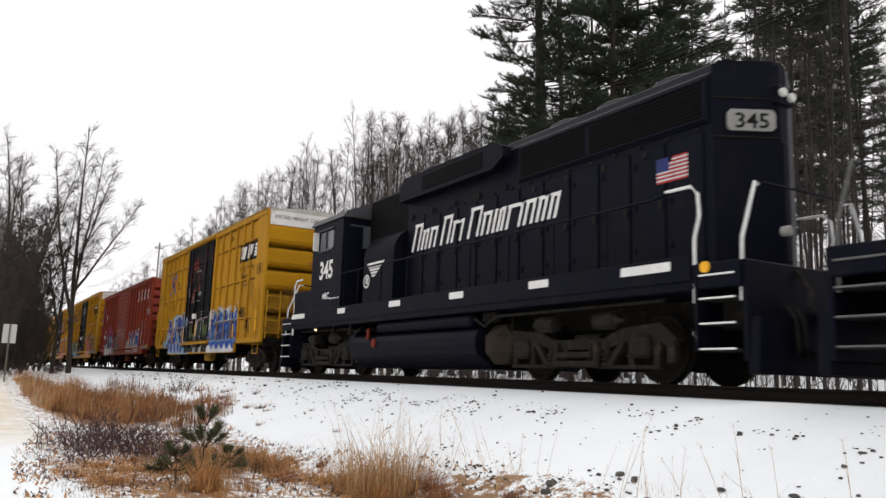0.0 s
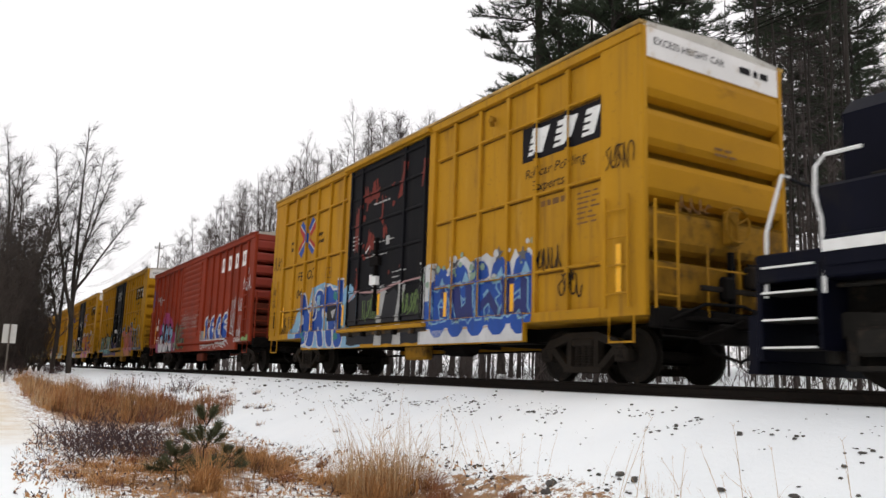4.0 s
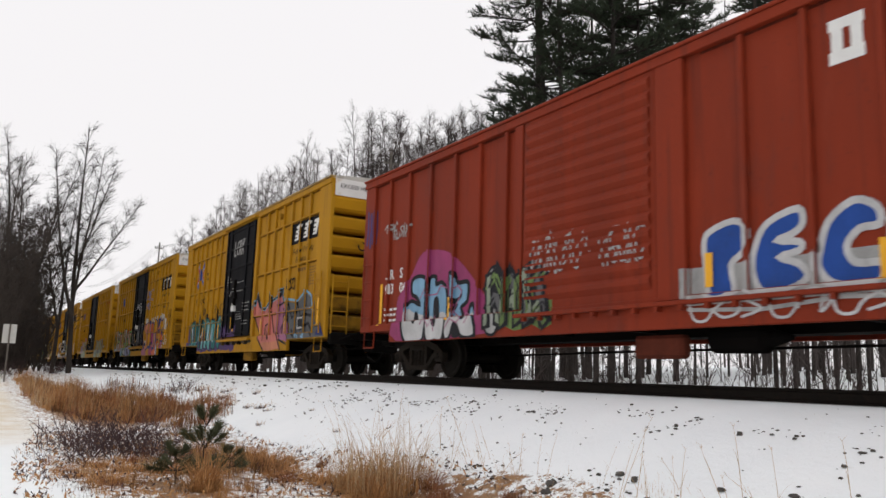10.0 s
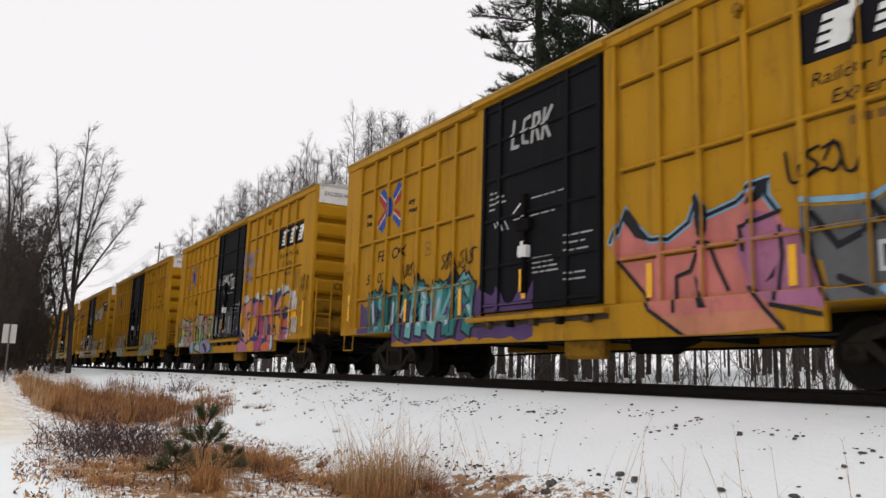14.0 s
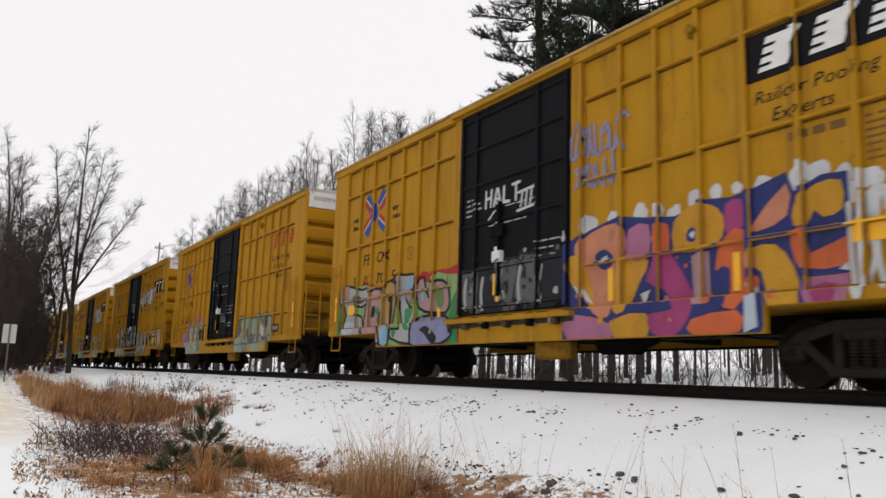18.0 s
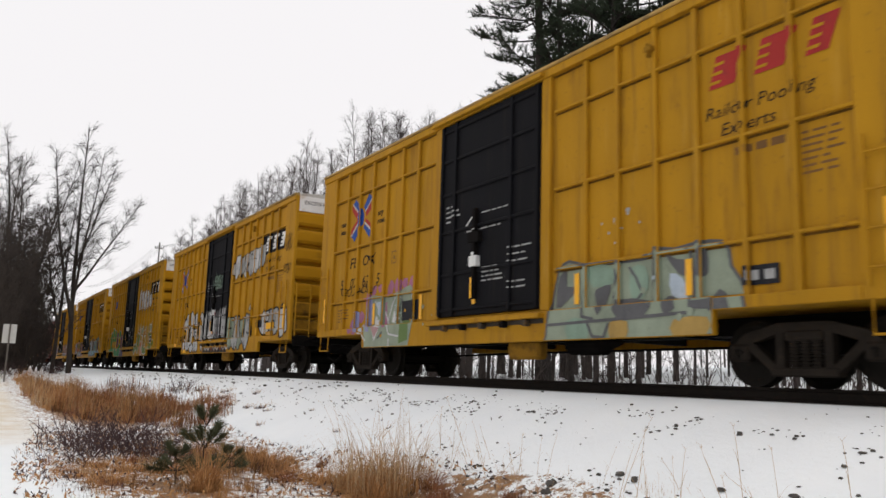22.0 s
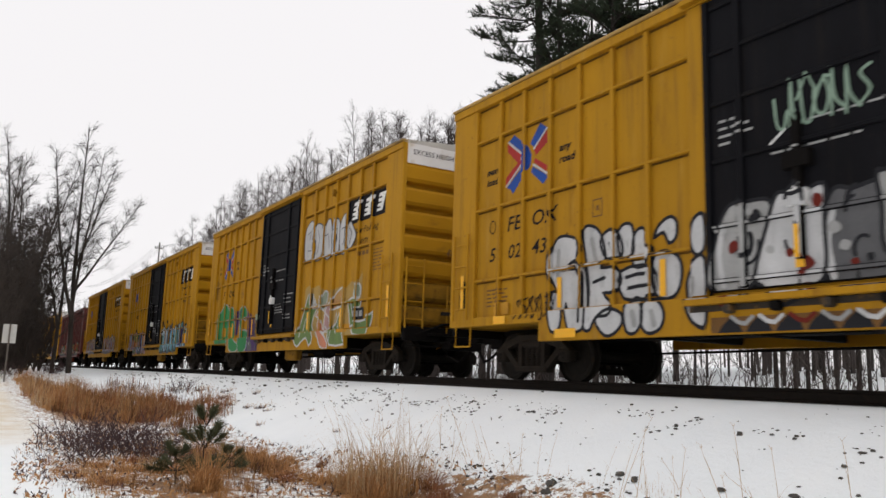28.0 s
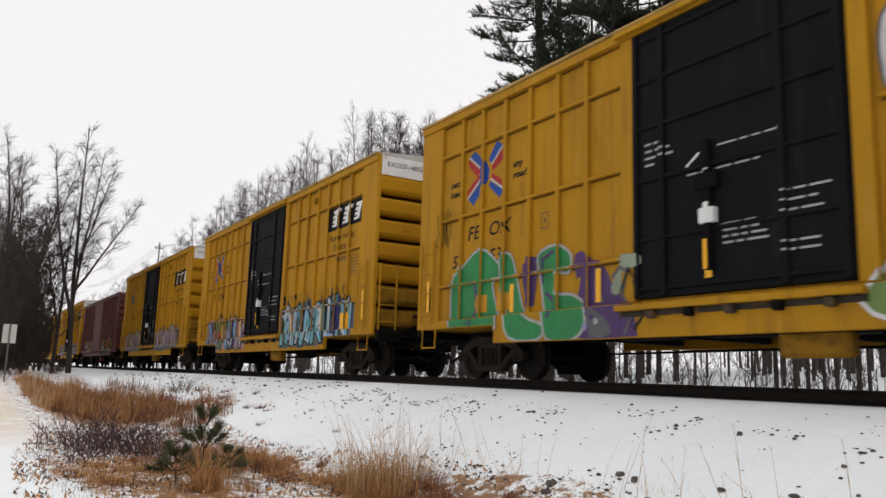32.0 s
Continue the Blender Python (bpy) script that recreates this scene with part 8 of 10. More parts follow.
def paint_sixth(car, side):
    p = Paint(car, side)
    r = random.Random(6)
    number(p, ('5', '02', '43', '6'))
    p.stroke([(-14.35 + 0.09 * math.cos(a), 2.72 + 0.12 * math.sin(a)) for a in [0.6 * i for i in range(11)]], 0.02, BLACK, 1)
    for x0, x1, z0, z1, c in ((-14.15, -13.80, 1.10, 1.32, "gold"), (-14.15, -13.80, 0.92, 1.09, REFLECT), (-12.45, -11.95, 0.66, 0.80, REFLECT)):
        rect(p, x0, x1, z0, z1, c, 6)
    # upper front: white bubbles
    bubble_row(p, 61, -5.95, -2.75, 3.14, 4.12, 6, ["white", "silver"], "black", 0.03, 0, "silver", 3)
    # lower front: olive letters
    bubble_row(p, 66, -6.2, -3.75, 0.66, 1.98, 4, ["sage", "silver"], "black", 0.045, 0, None, 2)
    bubble_row(p, 67, -2.75, -0.3, 0.98, 2.0, 3, ["white", "silver"], "black", 0.05, 0, "silver", 2)
    bubble_row(p, 68, -4.05, -3.7, 1.95, 2.2, 1, ["silver"], "black", 0.03, 0, None, 1)
    rect(p, -2.2, -1.5, 1.3, 1.5, REFLECT, 5)
    rect(p, -2.2, -1.5, 0.98, 1.22, "gold", 5)
    rect(p, -3.06, -2.64, 1.38, 1.62, "black", 3)
    tag(p, r, -0.72, 3.6, 0.6, 0.5, BLACK, 0.025, 5)
    tag(p, r, -0.72, 2.9, 0.6, 0.3, BLACK, 0.025, 5)
    # rear and door: silver bubbles
    throw(p, [(-12.70, 1.92), (-12.53, 2.25), (-12.25, 2.27), (-11.96, 2.14), (-11.96, 1.92), (-12.23, 1.82), (-12.02, 1.83), (-11.82, 1.64), (-11.79, 0.89), (-11.91, 0.75), (-12.16, 0.78), (-12.29, 1.21), (-12.35, 0.83), (-12.57, 0.77), (-12.67, 1.10), (-12.63, 1.40), (-12.52, 1.41), (-12.68, 1.67)], 'white', 'black', 0.05, 0, 3)
    throw(p, [(-11.89, 2.30), (-11.68, 2.35), (-11.48, 2.18), (-11.39, 1.83), (-11.49, 1.69), (-11.18, 1.66), (-11.06, 1.48), (-11.19, 1.29), (-11.44, 1.30), (-11.21, 1.08), (-11.29, 0.96), (-11.52, 0.94), (-11.66, 0.76), (-11.80, 0.82), (-11.75, 1.34), (-11.80, 1.73)], 'white', 'black', 0.05, 0, 3)
    throw(p, [(-11.50, 2.09), (-11.35, 2.23), (-11.16, 2.20), (-11.05, 2.01), (-11.06, 1.82), (-11.37, 1.81)], 'white', 'black', 0.05, 0, 3)
    throw(p, [(-11.13, 2.11), (-11.03, 2.27), (-10.84, 2.23), (-10.81, 1.90), (-10.86, 1.80), (-11.07, 1.80)], 'white', 'black', 0.05, 0, 3)
    throw(p, [(-10.83, 1.99), (-10.73, 2.16), (-10.59, 2.14), (-10.58, 1.95), (-10.44, 1.84), (-10.53, 1.65), (-10.81, 1.64)], 'white', 'black', 0.05, 0, 3)
    throw(p, [(-11.07, 1.59), (-10.46, 1.60), (-10.43, 1.21), (-11.01, 1.19)], 'white', 'black', 0.05, 0, 3)
    throw(p, [(-10.42, 1.73), (-10.22, 1.79), (-10.00, 1.69), (-9.93, 1.48), (-10.01, 1.21), (-10.21, 1.13), (-10.40, 1.21), (-10.45, 1.50)], 'white', 'black', 0.05, 0, 3)
    throw(p, [(-10.42, 2.00), (-10.32, 2.17), (-10.12, 2.25), (-10.01, 2.15), (-10.03, 1.95), (-10.16, 1.89), (-10.25, 2.05)], 'white', 'black', 0.05, 0, 3)
    throw(p, [(-11.54, 0.90), (-11.28, 1.05), (-11.02, 0.99), (-10.97, 0.85), (-11.12, 0.70), (-11.34, 0.67)], 'white', 'black', 0.05, 0, 3)
    throw(p, [(-10.94, 1.05), (-10.76, 1.19), (-10.61, 1.07), (-10.60, 0.83), (-10.74, 0.68), (-10.90, 0.73)], 'white', 'black', 0.05, 0, 3)
    throw(p, [(-10.57, 1.10), (-10.32, 1.12), (-10.19, 0.94), (-10.25, 0.74), (-10.46, 0.67), (-10.60, 0.79)], 'white', 'black', 0.05, 0, 3)
    throw(p, [(-9.72, 1.92), (-9.66, 2.12), (-9.49, 2.17), (-9.47, 1.77), (-9.58, 1.65), (-9.68, 1.72)], 'white', 'black', 0.05, 0, 3)
    throw(p, [(-9.84, 1.37), (-9.69, 1.58), (-9.48, 1.59), (-9.49, 0.78), (-9.66, 0.76), (-9.79, 0.91), (-9.85, 1.18)], 'white', 'black', 0.05, 0, 3)
    p.stroke([(-10.96, 1.49), (-10.75, 1.52), (-10.54, 1.51)], 0.055, 'black', 2)
    p.stroke([(-10.92, 1.33), (-10.71, 1.35), (-10.49, 1.34)], 0.055, 'black', 2)
    p.stroke([(-12.15, 1.73), (-11.99, 1.75), (-11.89, 1.59), (-11.91, 0.90)], 0.055, 'black', 2)
    p.stroke([(-11.30, 2.04), (-11.26, 1.85)], 0.055, 'black', 2)
    p.stroke([(-11.65, 1.48), (-11.41, 1.53)], 0.055, 'black', 2)
    p.stroke([(-12.47, 2.05), (-12.50, 1.57)], 0.09, 'silver', 2)
    p.stroke([(-11.68, 2.14), (-11.59, 1.78)], 0.09, 'silver', 2)
    p.stroke([(-10.30, 1.62), (-10.34, 1.29)], 0.09, 'silver', 2)
    p.stroke([(-9.70, 1.35), (-9.73, 0.98)], 0.09, 'silver', 2)
    p.stroke([(-10.77, 0.98), (-10.73, 0.80)], 0.09, 'silver', 2)
    p.stroke([(-10.41, 0.96), (-10.36, 0.79)], 0.09, 'silver', 2)
    bubble_row(p, 65, -9.3, -6.4, 0.92, 2.35, 4, ["silver", "white", "grey"], "black", 0.05, 0, "white", 3)
    splats(p, 63, 20, -9.3, -6.5, 1.0, 2.3, ["black", "silver", "rust"], 0.10, 4)
    tag(p, r, -8.4, 3.0, 1.2, 0.5, "mint", 0.045, 7)
    # sill: dark points under white curls, with rust running between them
    p.poly([(-9.42, 0.64), (-6.25, 0.64), (-6.25, 0.83), (-9.42, 0.83)], "brown", 0)
    for k in range(8):
        x = -9.30 + 0.40 * k
        p.poly([(x, 0.64), (x + 0.36, 0.64), (x + 0.30, 0.74 + 0.02 * (k % 3)), (x + 0.17, 0.82), (x + 0.05, 0.72)], "black", 1)
        p.stroke([(x + 0.20, 0.83), (x + 0.30, 0.76), (x + 0.40, 0.74), (x + 0.50, 0.82)], 0.05, ("silver", "white", "rust")[k % 3], 2)
    tag(p, r, -13.6, 0.98, 1.0, 0.42, BLACK, 0.03, 6)
    p.lay("graffiti", "silver spray-painted graffiti")


def paint_seventh(car, side):
    p = Paint(car, side)
    r = random.Random(17)
    number(p, ('5', '02', '53'))
    # upper front: white bubbles
    throw(p, [(-5.88, 3.81), (-5.78, 4.06), (-5.44, 4.22), (-5.22, 4.05), (-5.22, 3.73), (-5.35, 3.49), (-5.20, 3.10), (-5.77, 3.11), (-5.88, 3.43)], 'white', 'grey', 0.035, 4, 3)
    throw(p, [(-5.20, 3.82), (-5.06, 4.05), (-4.70, 4.01), (-4.56, 3.78), (-4.63, 3.24), (-4.81, 3.02), (-5.13, 3.12), (-5.05, 3.42)], 'white', 'grey', 0.035, 4, 3)
    throw(p, [(-4.57, 3.57), (-4.47, 3.88), (-4.19, 4.09), (-4.02, 3.92), (-3.96, 3.58), (-3.97, 3.09), (-4.29, 3.00), (-4.53, 3.30)], 'white', 'grey', 0.035, 4, 3)
    throw(p, [(-3.97, 3.74), (-3.82, 4.00), (-3.52, 3.95), (-3.46, 3.60), (-3.52, 3.07), (-3.79, 3.07), (-3.94, 3.32)], 'white', 'grey', 0.035, 4, 3)
    throw(p, [(-3.47, 3.68), (-3.33, 3.96), (-3.11, 4.06), (-2.95, 3.84), (-3.01, 3.32), (-3.10, 3.02), (-3.35, 3.07), (-3.44, 3.36)], 'white', 'grey', 0.035, 4, 3)
    throw(p, [(-2.98, 3.69), (-2.79, 3.80), (-2.62, 3.62), (-2.45, 3.39), (-2.67, 3.16), (-2.86, 3.05), (-2.96, 3.23)], 'white', 'grey', 0.035, 4, 3)
    p.stroke([(-5.71, 3.85), (-5.44, 3.92), (-5.51, 3.67)], 0.03, 'grey', 6)
    p.stroke([(-5.64, 3.38), (-5.38, 3.36)], 0.03, 'grey', 6)
    p.stroke([(-4.94, 3.88), (-4.79, 3.62), (-4.94, 3.22)], 0.03, 'grey', 6)
    p.stroke([(-4.42, 3.65), (-4.20, 3.68), (-4.10, 3.28)], 0.03, 'grey', 6)
    p.stroke([(-3.80, 3.69), (-3.63, 3.73), (-3.69, 3.26)], 0.03, 'grey', 6)
    p.stroke([(-3.34, 3.68), (-3.15, 3.71), (-3.09, 3.42), (-3.25, 3.27)], 0.03, 'grey', 6)
    p.stroke([(-2.84, 3.65), (-2.71, 3.50), (-2.81, 3.23)], 0.03, 'grey', 6)
    # lower front: sage and salmon letters with white edges
    p.poly([(-5.9, 1.1), (-5.6, 1.9), (-5.1, 2.15), (-4.7, 1.75), (-5.3, 1.4)], "pale")
    ragged(p, 76, -5.7, -2.0, 0.9, 2.5, "brown_wash", 12, 0.5)
    throw(p, [(-6.19, 0.90), (-5.96, 1.26), (-5.69, 1.68), (-5.50, 2.01), (-5.31, 2.18), (-5.18, 1.97), (-5.06, 1.73), (-4.75, 1.75), (-4.94, 1.52), (-5.06, 1.28), (-4.82, 0.94), (-5.01, 0.72), (-5.25, 0.94), (-5.63, 0.83), (-5.89, 0.71)], 'moss', 'white', 0.05, 0, 2)
    throw(p, [(-4.82, 1.51), (-4.58, 1.65), (-4.69, 1.25), (-4.43, 0.92), (-4.24, 0.69), (-3.87, 0.62), (-3.77, 0.74), (-4.01, 0.97), (-4.23, 1.06), (-4.44, 1.40)], 'salmon', 'white', 0.05, 0, 2)
    throw(p, [(-4.46, 1.74), (-4.44, 2.00), (-4.22, 2.15), (-4.04, 2.06), (-4.10, 1.83), (-4.27, 1.64)], 'sage', 'white', 0.05, 0, 2)
    throw(p, [(-4.19, 1.59), (-3.91, 1.83), (-3.85, 1.57), (-3.71, 1.33), (-3.87, 1.10), (-4.19, 1.05)], 'rose', 'white', 0.05, 0, 2)
    throw(p, [(-3.78, 1.78), (-3.57, 2.00), (-3.15, 2.16), (-3.05, 1.99), (-3.01, 1.70), (-3.38, 1.67), (-3.72, 1.62)], 'salmon', 'white', 0.05, 0, 2)
    throw(p, [(-3.79, 1.10), (-3.45, 1.24), (-3.26, 1.51), (-3.03, 1.27), (-2.83, 0.84), (-2.75, 0.72), (-3.64, 0.72)], 'moss', 'white', 0.05, 0, 2)
    throw(p, [(-2.75, 1.79), (-2.33, 1.85), (-2.02, 1.72), (-2.11, 1.59), (-2.33, 1.58), (-2.37, 1.28), (-1.77, 1.28), (-1.36, 1.45), (-1.45, 1.14), (-1.59, 0.85), (-1.72, 0.91), (-2.29, 0.96), (-2.36, 1.20), (-2.58, 1.15), (-2.66, 1.45)], 'moss', 'white', 0.05, 0, 2)
    throw(p, [(-2.46, 1.93), (-2.36, 2.13), (-2.16, 2.17), (-2.05, 2.04), (-2.10, 1.84), (-2.33, 1.87)], 'sage', 'white', 0.05, 0, 2)
    p.stroke([(-5.76, 0.98), (-5.50, 1.49), (-5.31, 1.09)], 0.045, 'white', 2)
    p.stroke([(-3.69, 0.81), (-3.42, 1.53), (-3.27, 1.01)], 0.045, 'white', 2)
    p.stroke([(-4.23, 1.61), (-3.73, 1.33)], 0.045, 'white', 2)
    p.stroke([(-4.13, 1.21), (-3.83, 1.04)], 0.045, 'white', 2)
    p.stroke([(-2.57, 1.71), (-2.46, 1.43)], 0.045, 'white', 2)
    p.stroke([(-3.39, 1.64), (-3.03, 1.70)], 0.045, 'white', 2)
    rect(p, -2.36, -1.84, 1.30, 1.58, "black", 4)
    for k in range(2):
        rect(p, -2.30 + 0.24 * k, -2.14 + 0.24 * k, 1.37, 1.51, "silver", 5)
    rect(p, -3.2, -2.6, 1.02, 1.22, "gold", 4)
    # rear: green letters, purple end
    p.poly([(-10.9, 0.64), (-9.4, 0.64), (-9.5, 1.1), (-9.9, 1.3), (-10.2, 1.8), (-10.6, 1.85)], "purple")
    throw(p, [(-14.43, 1.82), (-14.13, 2.04), (-13.47, 2.37), (-12.91, 2.07), (-12.70, 1.78), (-13.04, 1.68), (-12.84, 0.89), (-13.78, 0.80), (-14.37, 0.84)], 'green', 'silver', 0.05, 2, 3)
    throw(p, [(-12.85, 2.09), (-12.49, 2.15), (-12.28, 1.64), (-12.03, 1.07), (-11.50, 0.88), (-11.64, 0.64), (-12.45, 0.71), (-12.63, 1.27)], 'green', 'silver', 0.05, 2, 3)
    throw(p, [(-11.73, 2.04), (-11.26, 2.17), (-10.89, 1.96), (-10.95, 1.68), (-11.23, 1.71), (-11.22, 1.38), (-10.88, 1.34), (-10.55, 1.15), (-10.49, 0.83), (-10.77, 0.62), (-11.38, 0.64), (-11.53, 1.02), (-11.63, 1.58)], 'green', 'silver', 0.05, 2, 3)
    throw(p, [(-10.81, 1.95), (-10.52, 1.96), (-10.37, 1.66), (-10.75, 1.58)], 'purple', None, 0, 1, 2)
    throw(p, [(-10.67, 1.44), (-10.27, 1.46), (-10.01, 1.11), (-9.78, 0.95), (-9.78, 0.60), (-10.55, 0.62), (-10.42, 0.97)], 'purple', None, 0, 1, 2)
    throw(p, [(-12.16, 1.92), (-11.77, 2.02), (-11.83, 1.22), (-12.07, 1.33)], 'purple', None, 0, 1, 2)
    throw(p, [(-10.45, 1.10), (-10.09, 0.95), (-9.91, 0.70), (-10.39, 0.66)], 'grey', None, 0, 2, 2)
    p.stroke([(-9.97, 1.52), (-9.79, 1.67), (-9.59, 1.57), (-9.68, 1.25), (-9.52, 0.92), (-9.63, 0.69)], 0.05, 'grey', 2)
    p.stroke([(-13.63, 1.76), (-13.52, 1.33), (-13.69, 0.97)], 0.06, 'purple', 4)
    p.stroke([(-11.49, 1.39), (-11.25, 1.23), (-11.39, 1.01)], 0.06, 'purple', 4)
    p.stroke([(-11.26, 2.10), (-11.62, 1.96), (-11.59, 1.58)], 0.05, 'purple', 4)
    splats(p, 73, 6, -10.6, -9.7, 0.7, 1.2, ["purple", "grey", "silver", "lilac"], 0.08, 4)
    p.stroke([(-9.75, 1.2), (-9.55, 1.6), (-9.35, 1.3), (-9.3, 0.9), (-9.45, 0.75)], 0.04, "black", 4)
    p.stroke([(-9.9, 1.35), (-9.7, 1.72), (-9.4, 1.7)], 0.2, "sage", 2)
    for x in (-13.4, -12.7):
        rect(p, x - 0.2, x + 0.2, 1.18, 1.5, "gold", 4)
    tag(p, r, -14.95, 2.6, 0.45, 0.7, BLACK, 0.025, 4)
    p.lay("graffiti", "spray-painted graffiti")


def paint_eighth(car, side):
    p = Paint(car, side)
    r = random.Random(8)
    ragged(p, 81, -6.1, -1.1, 0.64, 2.1, "grey", 18, 0.5)
    wild_row(p, 82, -6.0, -1.2, 0.66, 2.05, 6, ["pale", "sky", "aqua"], "black", 0.05, 0.2, 1, None, 0, ["white", "aqua", "moss"], "black")
    drips(p, 84, -6.0, -1.3, 2.2, 30, "black", 1)
    p.poly([(-2.4, 1.0), (-2.0, 1.0), (-1.95, 2.0), (-2.3, 1.7)], "navy", 4)
    rect(p, -1.9, -1.4, 1.1, 1.5, REFLECT, 5)
    ragged(p, 83, -14.4, -9.5, 0.64, 1.9, "rose", 14, 0.5)
    wild_row(p, 85, -14.3, -9.6, 0.66, 1.9, 5, ["sky", "navy", "rose", "moss"], "black", 0.05, 0.25, 1, None, 0, ["white", "red", "lilac"], "navy")
    p.lay("graffiti", "spray-painted graffiti")


def paint_far(car, side, seed, colours, edge):
    p = Paint(car, side)
    r = random.Random(seed)
    for x0, x1 in ((-6.0, -1.5), (-14.2, -9.8)):
        ragged(p, seed + 3, x0 - 0.1, x1 + 0.1, 0.8, 1.9, edge, 12, 0.4)
        wild_row(p, seed, x0, x1, 0.9, 1.95, 5, colours, edge, 0.05, 0.26, 1, None, 0, colours, "black")
    p.lay("graffiti", "spray-painted graffiti")


common_marks(FIRST, FIRST_SIDE, 0.30)
common_marks(PATTERN, YELLOW_SIDE)
for car in (FIRST, PATTERN):
    end_marks(car, 4.94, "EXCESS HEIGHT CAR")


def owner_panels():
    owner_panel(FIRST, FIRST_SIDE)
    for i in (3, 4, 6, 7, 8, 9, 11, 12):
        owner_panel(CARS[i], YELLOW_SIDE)
    owner_panel(CARS[5], YELLOW_SIDE, None)


def front_brake(car):
    """A hand brake on the leading end: wheel, chain box and a sooty guide."""
    ring = [(0.20, 0.15 + 0.27 * math.cos(a), 2.38 + 0.27 * math.sin(a)) for a in [0.3927 * k for k in range(17)]]
    wheel = part("brake_wheel", bars([ring], 0.022, 6), GRIMY_YELLOW, car)
    for k in range(3):
        a = 0.5 + 2.094 * k
        part("spoke", bars([[(0.17, 0.15, 2.38), (0.20, 0.15 + 0.27 * math.cos(a), 2.38 + 0.27 * math.sin(a))]], 0.018, 5), GRIMY_YELLOW, wheel)
    part("brake_box", boxes([(0.0, 0.16, 0.03, 0.27, 2.08, 2.60)], 0.03), GRIMY_YELLOW, car)
    part("chain_guide", boxes([(0.02, 0.10, 0.10, 0.20, 1.0, 1.98)], 0.01), UNDER, car)
    part("placard_holder", boxes([(0.02, 0.06, 0.55, 1.05, 1.45, 1.85)], 0.01), UNDER, car)


def end_tags(car, seed, rows):
    """Scrawls on the leading end wall: (y, z, width, height, colour, thickness, loops)."""
    r = random.Random(seed)
    p = Paint(car, [(-1.55, 1.55, 1.0, 4.7, -0.012)])
    for y, z, w, h, colour, thick, n in rows:
        tag(p, r, y, z, w, h, colour, thick, n, 0)
    small_print(p, r, -0.1, 3.55, 0.5, 2, "brown", 0.04, 0.09)
    for ob in p.lay("end_graffiti"):
        ob.rotation_euler = (0, 0, math.pi / 2)
CARS = {1: FIRST, 2: CAR2, 3: PATTERN}
for i in (4, 5, 6, 7, 8, 9, 11, 12):
    CARS[i] = copy_thing(PATTERN, pose(0, 0, 0))
DARK, DARK_SIDE = boxcar(MAROON_SPEC, "dark maroon ribbed boxcar with dull graffiti", GROUP)
CARS[10] = DARK
for i in (13, 14):
    CARS[i] = copy_thing(DARK, pose(0, 0, 0))
    CARS[i]["label"] = "dark maroon boxcar far back in the train"
LABELS = {3: "yellow boxcar with pink, grey and teal graffiti and black door", 4: "yellow boxcar with orange graffiti and scrawled black door", 5: "yellow boxcar with pale green graffiti along its sill",
          6: "yellow boxcar with silver bubble graffiti across its black door", 7: "yellow boxcar with white and green graffiti", 8: "yellow boxcar with icy blue graffiti", 9: "yellow boxcar with faded grey graffiti",
          11: "yellow boxcar far back in the train", 12: "yellow boxcar far back in the train"}
for i, words in LABELS.items():
    CARS[i]["label"] = words
owner_panels()
end_tags(CARS[3], 31, ((-0.75, 3.28, 0.9, 0.26, BLACK, 0.05, 4), (-0.6, 2.88, 0.9, 0.22, BLACK, 0.05, 4)))
end_tags(CARS[4], 32, ((-0.9, 2.3, 0.5, 0.2, BLACK, 0.03, 3),))
end_tags(CARS[5], 33, ((0.2, 2.75, 0.4, 0.14, BLACK, 0.03, 3),))
end_tags(CARS[7], 34, ((-0.4, 2.7, 0.7, 0.15, "brown", 0.03, 4),))
end_tags(FIRST, 35, ((-0.9, 2.5, 0.6, 0.2, "brown", 0.03, 3),))
for i in (1, 6, 7):
    front_brake(CARS[i])
paint_first(FIRST, FIRST_SIDE)
paint_red(CAR2, RED_SIDE)
for i, fn in ((4, paint_fourth), (5, paint_fifth), (6, paint_sixth), (7, paint_seventh), (8, paint_eighth), (3, paint_third)):
    fn(CARS[i], YELLOW_SIDE)
paint_far(CARS[9], YELLOW_SIDE, 90, ["silver", "lilac", "rose"], "grey")
paint_far(CARS[11], YELLOW_SIDE, 91, ["sky", "silver"], "navy")
paint_far(CARS[10], DARK_SIDE, 92, ["orange", "silver", "moss"], "black")
# leading ends of the cars, and the middles of the engines, when the train has gone no way
PITCH_LEN = 17.81
FRONT = {1: 42.06, 2: 24.5}
for i in range(3, 15):
    FRONT[i] = 6.33 - PITCH_LEN * (i - 3)
SPEED = 4.1636
LAG = [0.26, 0.09, -0.37, -0.5, -0.29, 0.29, 0.52, -0.12, -0.24]


def gone(t):
    """Metres that the train has rolled since the middle of the clip."""
    k = min(max(t / 4.0, 0.0), 7.999)
    i = int(k)
    return SPEED * (t - 16.0) + LAG[i] + (LAG[i + 1] - LAG[i]) * (k - i)


ROLL_TIMES = [4 * i / FPS for i in range(241)]


